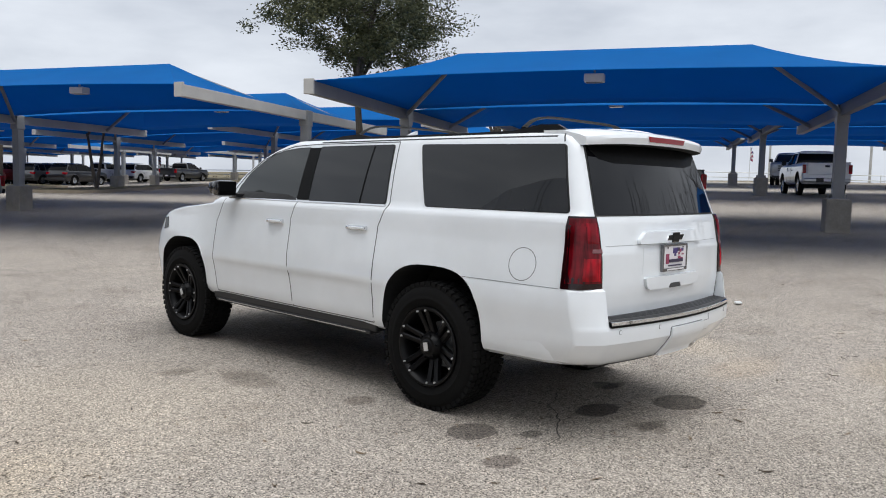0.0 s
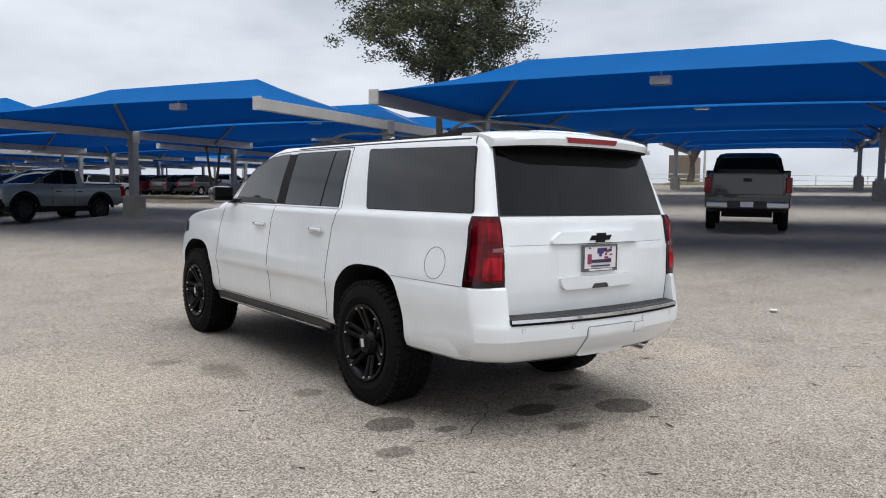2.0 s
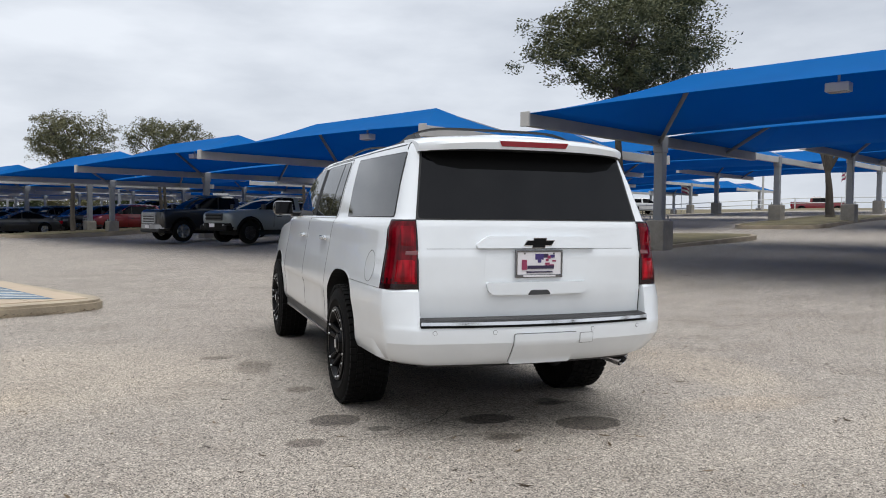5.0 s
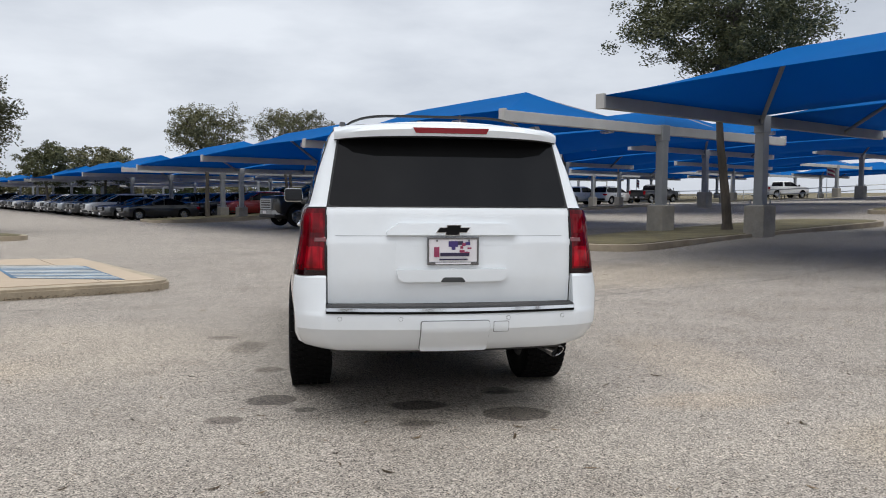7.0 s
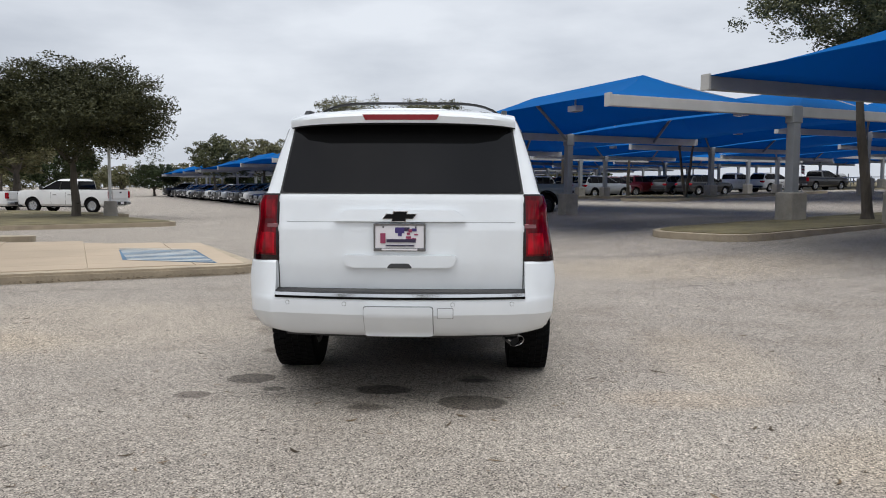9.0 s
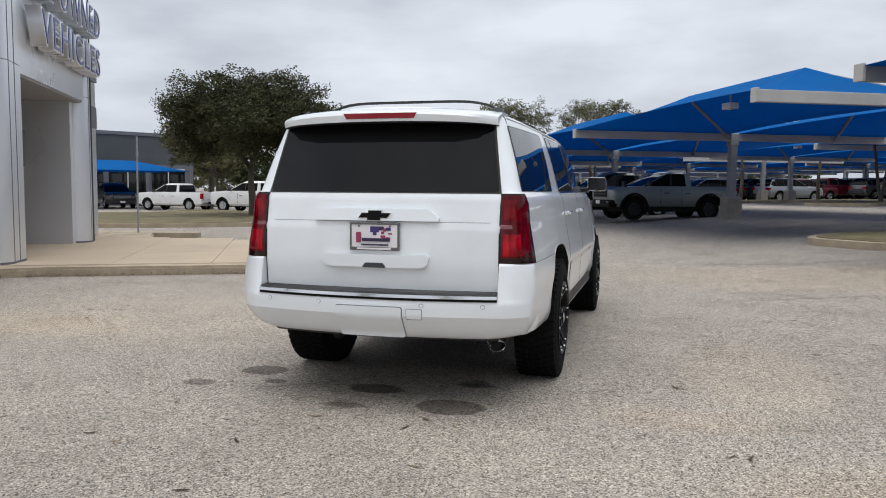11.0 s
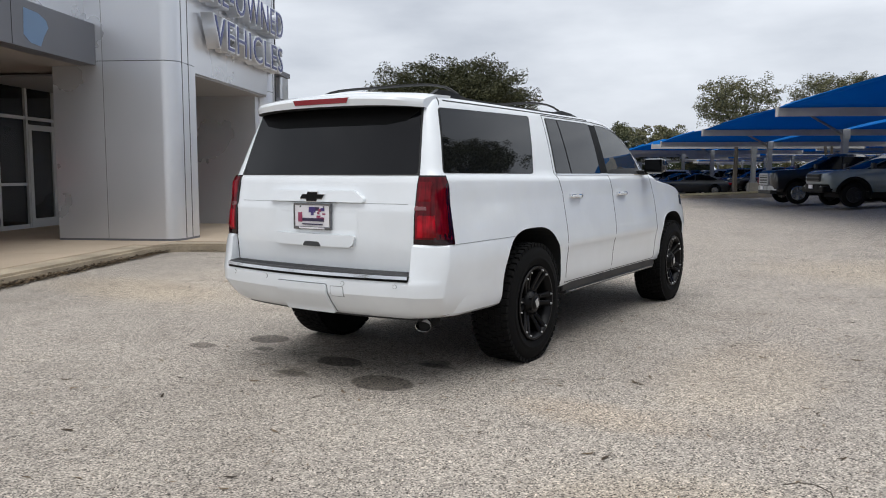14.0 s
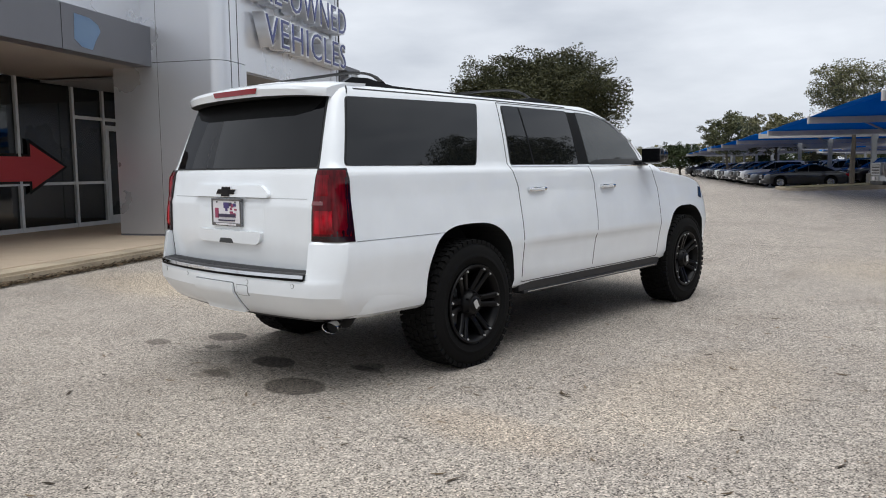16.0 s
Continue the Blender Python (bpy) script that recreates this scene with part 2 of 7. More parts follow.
PRIVACY = plain("privacy_glass", (0.004, 0.004, 0.005), 0.02)
PRIVACY.node_tree.nodes["Principled BSDF"].inputs["IOR"].default_value = 1.38
SIDE_PRIVACY = plain("side_privacy_glass", (0.006, 0.0065, 0.007), 0.02)
SIDE_PRIVACY.node_tree.nodes["Principled BSDF"].inputs["IOR"].default_value = 1.56
FLEET_GLASS = plain("fleet_glass", (0.005, 0.005, 0.006), 0.08)
FLEET_GLASS.node_tree.nodes["Principled BSDF"].inputs["IOR"].default_value = 1.22
FRONT_GLASS = plain("tinted_glass", (0.036, 0.040, 0.039), 0.02)
WHITE_PAINT = paint("white_paint", (0.84, 0.872, 0.893))
SEAM_SOFT = plain("panel_gap", (0.16, 0.165, 0.17), 0.6)
CREASE = plain("crease_shade", (0.30, 0.31, 0.32), 0.6)
SEAM_GAP = plain("panel_reveal", (0.07, 0.072, 0.078), 0.6)
SEAM_DOOR = plain("door_gap", (0.05, 0.052, 0.054), 0.6)
SEAM = plain("black_seam", (0.012, 0.012, 0.012), 0.6)
DEEP_BLACK = plain("deep_black_trim", (0.003, 0.003, 0.003), 0.5)
BLACK_PLASTIC = worn("black_plastic", (0.018, 0.018, 0.019), 0.5, 0, 150, 3, 0.2, 0.15, 0.001)
GLOSS_BLACK = plain("gloss_black", (0.008, 0.008, 0.009), 0.12, 0.0, 1.0)
SATIN_BLACK = plain("satin_black", (0.004, 0.004, 0.0045), 0.34)
RUBBER = worn("tyre_rubber", (0.008, 0.008, 0.008), 0.8, 0, 60, 5, 0.25, 0.2, 0.002)
CHROME = plain("chrome", (0.75, 0.76, 0.78), 0.08, 1.0)
STEEL_RIM = plain("alloy", (0.42, 0.43, 0.44), 0.25, 0.9)
def lens(name, colour):
    """Red plastic lens over fine upright ribs with an uneven glow."""
    m, nt, b = nodes(name)
    glow = noise_tex(nt, 9.0, 2)
    c1 = ramp_of(nt, glow.outputs["Fac"], [(0.35, tuple(c * 0.55 for c in colour)), (0.65, tuple(c * 1.3 for c in colour))])
    rib = noise_tex(nt, 60.0, 1, stretch=(1, 1, 0.02))
    c2 = ramp_of(nt, rib.outputs["Fac"], [(0.4, (0.6, 0.6, 0.6)), (0.6, (1, 1, 1))])
    nt.links.new(blend(nt, "MULTIPLY", 1.0, c1.outputs["Color"], c2.outputs["Color"]), b.inputs["Base Color"])
    b.inputs["Roughness"].default_value, b.inputs["Specular IOR Level"].default_value = 0.08, 0.28
    return m


STOP_RED = plain("stop_lamp_lens", (0.24, 0.004, 0.010), 0.15)
LAMP_RED = lens("red_lens", (0.40, 0.003, 0.012))
LAMP_UPPER_RED = lens("upper_red_lens", (0.25, 0.002, 0.009))
LAMP_DARK_RED = plain("smoked_red_lens", (0.012, 0.001, 0.002), 0.1, 0.0, 0.0)
LAMP_MID_RED = lens("mid_red_lens", (0.15, 0.002, 0.007))
RIVET = plain("bright_rivet", (0.62, 0.63, 0.64), 0.3, 0.6)
LAMP_SMOKED = plain("smoked_lens", (0.20, 0.07, 0.075), 0.12, 0.3, 0.4)
LAMP_FRONT = plain("dark_front_lamp", (0.03, 0.032, 0.035), 0.1)
LAMP_CLEAR = plain("clear_lens", (0.5, 0.5, 0.5), 0.08, 0.3, 1.0)
UNDER = plain("underbody", (0.006, 0.006, 0.006), 0.9)
WHITE_PLAIN = plain("white_enamel", (0.72, 0.73, 0.72), 0.35)
BARK = worn("bark", (0.11, 0.093, 0.075), 0.95, 0, 22, 3, 0.4, 0.9, 0.02, stretch=(1, 1, 0.25))
LEAF = leaf_material("oak_leaves", (0.016, 0.026, 0.010), (0.062, 0.080, 0.030))
LEAF_MID = leaf_material("live_oak_leaves", (0.048, 0.056, 0.026), (0.15, 0.152, 0.075))
LEAF_DARK = leaf_material("dense_oak_leaves", (0.024, 0.028, 0.013), (0.085, 0.085, 0.038))
LEAF_OLIVE = leaf_material("thin_oak_leaves", (0.065, 0.066, 0.030), (0.22, 0.205, 0.105))
for m_, lv in ((SATIN_BLACK, 0.16), (DEEP_BLACK, 0.12), (RUBBER, 0.1)):
    m_.node_tree.nodes["Principled BSDF"].inputs["Specular IOR Level"].default_value = lv

# ---- helpers for building ----
def put(name, bm, material, parent=None, label="", smooth=None):
    me = bpy.data.meshes.new(name)
    bm.normal_update()
    bm.to_mesh(me)
    bm.free()
    me.materials.append(material)
    if smooth:
        me.shade_smooth()
        me.set_sharp_from_angle(angle=radians(smooth))
    ob = new(name, me)
    if parent is not None:
        ob.parent = parent
    if label:
        ob["label"] = label
    return ob


def part(name, bm, material, parent, label="", smooth=None):
    return put(name, bm, material, parent, label, smooth)


def thing(name, label, category, group="", m=None, kind=""):
    ob = new(name)
    ob.empty_display_size = 0.3
    if m is not None:
        ob.matrix_basis = m
    return tagged(ob, label, category, group, kind)


def box(bm, x0, x1, y0, y1, z0, z1, bevel=0.0, m=None):
    """Adds a box, with its edges bevelled if asked."""
    c = bmesh.ops.create_cube(bm, size=1.0)["verts"]
    for v in c:
        v.co = Vector((x0 + (v.co.x + 0.5) * (x1 - x0), y0 + (v.co.y + 0.5) * (y1 - y0), z0 + (v.co.z + 0.5) * (z1 - z0)))
    if bevel:
        es = {e for v in c for e in v.link_edges}
        r = bmesh.ops.bevel(bm, geom=list(es), offset=bevel, segments=2, affect="EDGES", profile=0.5)
        c = list({v for f in r["faces"] for v in f.verts} | {v for v in c if v.is_valid})
    if m is not None:
        bmesh.ops.transform(bm, matrix=m, verts=c)
    return c


def boxm(*a, **k):
    bm = bmesh.new()
    box(bm, *a, **k)
    return bm


def tube(bm, a, b, r0, r1=None, seg=10, caps=True):
    """Adds a tapered round bar from a to b."""
    a, b = Vector(a), Vector(b)
    r1 = r0 if r1 is None else r1
    q = (b - a).to_track_quat("Z", "Y").to_matrix()
    rings = []
    for p, r in ((a, r0), (b, r1)):
        rings.append([bm.verts.new(p + q @ Vector((r * math.cos(t), r * math.sin(t), 0))) for t in (2 * math.pi * k / seg for k in range(seg))])
    for k in range(seg):
        bm.faces.new((rings[0][k], rings[0][(k + 1) % seg], rings[1][(k + 1) % seg], rings[1][k]))
    if caps:
        bm.faces.new(rings[0][::-1])
        bm.faces.new(rings[1])
    return rings


def tubem(*a, **k):
    bm = bmesh.new()
    tube(bm, *a, **k)
    return bm


def prism(bm, outline, h0, h1):
    """Adds an upright prism over a plan outline (x, y); h0, h1 numbers or functions of x, y."""
    f0 = h0 if callable(h0) else (lambda x, y: h0)
    f1 = h1 if callable(h1) else (lambda x, y: h1)
    lo = [bm.verts.new((x, y, f0(x, y))) for x, y in outline]
    up = [bm.verts.new((x, y, f1(x, y))) for x, y in outline]
    n = len(outline)
    for k in range(n):
        bm.faces.new((lo[k], lo[(k + 1) % n], up[(k + 1) % n], up[k]))
    bm.faces.new(up)
    bm.faces.new(lo[::-1])
    bmesh.ops.recalc_face_normals(bm, faces=bm.faces[:])


# ---- the lot: plan axes run along the rows of shades ----
E1, E2 = Vector((0.8880, 0.4600)), Vector((0.4600, -0.8880))
ORIGIN = Vector((-1.43, 21.16))


def grid(a, b):
    p = ORIGIN + a * E1 + b * E2
    return p.x, p.y


TURN = math.degrees(math.atan2(0.46, 0.888))


def soft(v, w=1.0):
    return w * math.log1p(math.exp(min(60.0, v / w)))


def lot_rise(x, y):
    """The lot climbs a little more beyond the second drive, on the road side."""
    u = 0.966 * x + 0.259 * y
    w = min(1.0, max(0.0, ((Vector((x, y)) - ORIGIN).dot(E2) + 20) / 22))
    return 0.06 * w * w * (3 - 2 * w) * (soft(u - 19.5) - soft(u - 29.5, 2.0))


def lot_height(x, y):
    u = 0.966 * x + 0.259 * y
    return 0.072 * soft(u - 5) - 0.065 * soft(u - 13, 1.5) + 0.03 * soft(u - 33, 4.0) - 0.0005 + lot_rise(x, y)


def ground():
    bm = bmesh.new()

    def steps():
        near = [k * 0.5 for k in range(-40, 121)]
        far, d = [], 61.0
        while d < 2600:
            far.append(d)
            d *= 1.12
        back, d = [], -21.0
        while d > -2600:
            back.append(d)
            d *= 1.15
        return back[::-1] + near + far
    ax = steps()
    xs = [v - 15 for v in ax]
    ys = [v - 8 for v in ax]
    rows = [[bm.verts.new((x, y, lot_height(x, y))) for x in xs] for y in ys]
    for j in range(len(ys) - 1):
        for i in range(len(xs) - 1):
            bm.faces.new((rows[j][i], rows[j][i + 1], rows[j + 1][i + 1], rows[j + 1][i]))
    return tagged(put("ground", bm, LOT, smooth=60), "worn chip-sealed car park surface with oil stains and painted-in shade", "ground", kind="structure")


ground()


# ---- shade structures ----
DEPTH, REACH = 12.6, 6.3


def frame_z(a, b):
    x, y = grid(a + REACH, b)
    return 2.98 + 0.85 * lot_height(x, y) + 0.1 * lot_rise(x, y)


def shade_frame(a, b, dark=False):
    """A post on a concrete plinth with a long cross beam."""
    x, y = grid(a + REACH, b)
    g, z = lot_height(x, y), frame_z(a, b)
    th = thing("steel_gantry", "%s steel post and cross beam on a square concrete plinth" % ("grey" if dark else "pale grey"), "canopy frame", "shade frames", pose(x, y, g, 0, 0, TURN))
    mt = STEEL_GREY if dark else STEEL_PALE
    part("plinth", boxm(-0.28, 0.28, -0.28, 0.28, -0.25, 0.80, bevel=0.03), PLINTH, th, "weathered concrete plinth")
    part("post", boxm(-0.125, 0.125, -0.125, 0.125, 0.80, z - g - 0.16, bevel=0.015), STEEL_GREY, th)
    bm = bmesh.new()
    box(bm, -0.21, 0.21, -0.21, 0.21, 0.80, 0.825)
    part("base_plate", bm, STEEL_GREY, th)
    for sx, sy in ((-1, -1), (-1, 1), (1, -1), (1, 1)):
        part("bolt", tubem((sx * 0.17, sy * 0.17, 0.82), (sx * 0.17, sy * 0.17, 0.92), 0.018, seg=6), STEEL_GREY, th)
    part("beam", boxm(-REACH + 0.33, REACH, -0.09, 0.09, z - g - 0.13, z - g + 0.13, bevel=0.01), mt, th)
    part("end_plate", boxm(-REACH + 0.26, -REACH + 0.33, -0.11, 0.11, z - g - 0.14, z - g + 0.17, bevel=0.01), STEEL_PALE, th)
    part("end_plate", boxm(REACH, REACH + 0.05, -0.11, 0.11, z - g - 0.12, z - g + 0.19, bevel=0.01), STEEL_PALE, th)
    part("collar", boxm(-0.17, 0.17, -0.14, 0.14, z - g - 0.30, z - g + 0.15, bevel=0.02), STEEL_GREY, th)
    return th


RISE, INSET = 0.95, 2.35


def shade(a, b0, b1, side):
    """One hipped cloth shade between two frames; side 0 lies before the posts, 1 behind."""
    d0, d1 = (0.30, REACH - 0.15) if side == 0 else (REACH + 0.15, DEPTH - 0.05)
    za, zb = frame_z(a, b0) + 0.125, frame_z(a, b1) + 0.125
    c = Vector((*grid(a + (d0 + d1) / 2, (b0 + b1) / 2), 0))
    th = thing("shade_canopy", "blue hipped shade-cloth canopy stretched between steel beams", "canopy", "shade canopies", Matrix.Translation(c))
    mid = (d0 + d1) / 2

    def P(d, b, lift):
        f = (b - b0) / (b1 - b0)
        x, y = grid(a + d, b)
        return Vector((x, y, za + (zb - za) * f + lift)) - c

    bm = bmesh.new()
    n, q = 12, 6
    lo, hi = b0 + 0.05, b1 - 0.05

    def strip(e0, e1, r0, r1, sag):
        """Cloth from an eave edge to the ridge, a little hollow as stretched cloth is."""
        vs = []
        for j in range(q + 1):
            v = j / q
            row = []
            for i in range(n + 1):
                u = i / n
                p, r = e0.lerp(e1, u), r0.lerp(r1, u)
                w = p.lerp(r, v)
                bow = 4 * u * (1 - u) * (1 - v)
                w.z += 0.10 * bow * sag - 0.10 * 4 * v * (1 - v)
                inward = (r - p) * (0.05 * bow * sag)
                row.append(bm.verts.new(w + Vector((inward.x, inward.y, 0))))
            vs.append(row)
        for j in range(q):
            for i in range(n):
                f = (vs[j][i], vs[j][i + 1], vs[j + 1][i + 1], vs[j + 1][i])
                bm.faces.new(f)

    A, B, C, D = P(d0, lo, 0), P(d0, hi, 0), P(d1, hi, 0), P(d1, lo, 0)
    R0, R1 = P(mid, b0 + INSET, RISE), P(mid, b1 - INSET, RISE)
    strip(A, B, R0, R1, 1)
    strip(C, D, R1, R0, 1)
    strip(B, C, R1, R1, 0.0)
    strip(D, A, R0, R0, 0.0)
    bmesh.ops.remove_doubles(bm, verts=bm.verts[:], dist=0.002)
    bmesh.ops.recalc_face_normals(bm, faces=bm.faces[:])
    cloth = part("cloth", bm, CLOTH, th, smooth=18)
    s = cloth.modifiers.new("thickness", "SOLIDIFY")
    s.thickness, s.offset = 0.008, 0
    foot = REACH - 0.1 if side == 0 else DEPTH - 2.2
    for bb, r in ((b0, R0), (b1, R1)):
        part("strut", tubem(P(foot, bb, -0.2), r + Vector((0, 0, -0.09)), 0.055, seg=8), STEEL_GREY, th)
    part("ridge_pipe", tubem(R0 - Vector((0, 0, 0.08)), R1 - Vector((0, 0, 0.08)), 0.045, seg=8), STEEL_GREY, th)
    return th


def canopy_lamp(a, b):
    x, y = grid(a, b)
    z = frame_z(a - 2.6, b) + 0.36
    th = thing("canopy_light", "white box floodlight hung under a blue shade", "light fixture", "canopy lights", pose(x, y, z, 0, 0, TURN))
    part("housing", boxm(-0.14, 0.14, -0.21, 0.21, -0.08, 0.09, bevel=0.02), WHITE_PLAIN, th)
    part("lens", boxm(-0.11, 0.11, -0.17, 0.17, -0.09, -0.078), LAMP_CLEAR, th)
    part("stem", boxm(-0.02, 0.02, -0.02, 0.02, 0.09, 0.34), STEEL_PALE, th)


BAYS = [(-57.0, -67.2), (-67.2, -77.4), (-77.4, -87.6), (-90.8, -101.0), (-23.2, -33.4), (-33.4, -43.6), (-43.6, -53.8), (0.0, 10.3), (-10.0, 0.0), (-20.2, -10.0), (13.35, 24.3), (24.3, 34.6), (34.6, 44.9)]
for row, a in enumerate((0.0, 17.0, 34.0, 51.0, 68.0)):
    bays = [(min(p), max(p)) for p in BAYS]
    if row > 2:
        bays = [p for p in bays if p[0] < -20]
    for b in sorted({round(v, 2) for p in bays for v in p}):
        shade_frame(a, b, dark=abs(b - 13.35) < 0.1 or b > 20)
    for b0, b1 in bays:
        for side in (0, 1):
            shade(a, b0, b1, side)
            if b0 > -36 and row < 2:
                canopy_lamp(a + (2.6 if side == 0 else 9.2), (b0 + b1) / 2 + (0.0 if b0 > 12 else 0.55))


# ---- pavement in front of the showroom ----
def rounded(pts, r=0.5, n=5):
    """A plan outline with rounded corners."""
    out = []
    m = len(pts)
    for k in range(m):
        p0, p, p1 = Vector(pts[k - 1]), Vector(pts[k]), Vector(pts[(k + 1) % m])
        d0, d1 = (p0 - p), (p1 - p)
        rr = min(r, d0.length * 0.45, d1.length * 0.45)
        s, e = p + d0.normalized() * rr, p + d1.normalized() * rr
        for i in range(n + 1):
            t = i / n
            out.append(tuple((1 - t) ** 2 * s + 2 * t * (1 - t) * p + t * t * e))
    return out
KX, KY = -8.30, 4.67


def plan(p, q):
    """Plan of the showroom: p along its front, q outwards from the portal's face."""
    return KX - p * E2.x + q * E1.x, KY - p * E2.y + q * E1.y


FACE = Matrix(((-E2.x, E1.x, 0, KX), (-E2.y, E1.y, 0, KY), (0, 0, 1, 0), (0, 0, 0, 1)))
WALK = 0.15


def slab(name, p0, p1, q0, q1, z0, z1, material, parent, label="", bevel=0.0):
    bm = bmesh.new()
    box(bm, p0, p1, q0, q1, z0, z1, bevel=bevel, m=FACE)
    bmesh.ops.recalc_face_normals(bm, faces=bm.faces[:])
    return part(name, bm, material, parent, label)


def footpath():
    out = [plan(*v) for v in rounded([(-9.5, -0.1), (-1.1, -0.1), (-1.1, 5.6), (4.1, 5.4), (6.2, 1.0), (9.5, 0.6), (9.5, -14), (-9.5, -14)], 0.7)]
    bm = bmesh.new()
    prism(bm, out, -0.3, WALK - 0.012)
    es = [e for e in bm.edges if all(v.co.z > 0.05 for v in e.verts)]
    bmesh.ops.bevel(bm, geom=es, offset=0.035, segments=2, affect="EDGES")
    tagged(put("pavement", bm, KERB), "tan concrete kerb edging the showroom footpath", "kerb", kind="structure")
    # broomed slabs between score lines
    holder = tagged(new("footpath_slabs"), "tan broom-finished concrete slabs before the showroom", "footpath", kind="structure")
    step = 1.55

    def inside(p, q):
        if q < -0.32:
            return -9.3 < p < 9.2
        return -0.88 < p < 4.0 + (5.1 - q) * 0.5 and q < 5.35 - (p + 1) * 0.02
    for i in range(-11, 8):
        for j in range(-9, 4):
            p0, q0 = i * step + 0.02, j * step - 0.1
            sub = []
            n = 4
            for k in range(n):
                for l in range(n):
                    a, b = p0 + (k + 0.5) / n * step, q0 + (l + 0.5) / n * step
                    if inside(a, b):
                        sub.append((k, l))
            if not sub:
                continue
            k0, k1 = min(s[0] for s in sub), max(s[0] for s in sub) + 1
            l0, l1 = min(s[1] for s in sub), max(s[1] for s in sub) + 1
            g = 0.006
            bm = bmesh.new()
            box(bm, p0 + k0 / n * step + g, p0 + k1 / n * step - g, q0 + l0 / n * step + g, q0 + l1 / n * step - g, 0.08, WALK, bevel=0.006, m=FACE)
            bmesh.ops.recalc_face_normals(bm, faces=bm.faces[:])
            part("slab", bm, PAVING, holder)
    return holder


footpath()


def hatch():
    th = tagged(new("painted_hatching"), "faded blue painted panel with white diagonal stripes", "ground marking", kind="structure")
    bm = bmesh.new()
    prism(bm, [plan(*v) for v in ((0.5, 3.55), (-0.65, 4.9), (2.2, 4.95), (2.75, 3.6))], WALK + 0.003, WALK + 0.005)
    part("blue_panel", bm, BLUE_MARK, th)
    for k in range(10):
        c = -0.45 + k * 0.3
        q0, q1 = 3.62, 4.88
        bm = bmesh.new()
        prism(bm, [plan(*v) for v in ((c + 0.85, q0), (c + 0.97, q0), (c + 0.12, q1), (c, q1))], WALK + 0.007, WALK + 0.009)
        part("stripe", bm, WHITE_MARK, th)


BLUE_MARK = worn("faded_blue_paint", (0.10, 0.19, 0.29), 0.8, 0, 60, 2.5, 0.35, 0.1)
WHITE_MARK = worn("faded_white_paint", (0.55, 0.55, 0.52), 0.8, 0, 60, 2.5, 0.2, 0.1)
hatch()


def rounded_pier(name, p0, p1, q0, q1, z0, z1, r, material, parent, label="", both=True):
    """A pier whose outer edges are rounded in plan."""
    o = []
    for cx, cy, t0 in ((p1 - r, q1 - r, 0), (p0 + r, q1 - r, 90)):
        if t0 == 0 and not both:
            o += [(p1, q1)]
            continue
        for k in range(9):
            t = radians(t0 + 90 * k / 8)
            o.append((cx + r * math.cos(t), cy + r * math.sin(t)))
    o += [(p0, q0), (p1, q0)]
    bm = bmesh.new()
    prism(bm, [plan(*v) for v in o], z0, z1)
    return part(name, bm, material, parent, label, smooth=30)


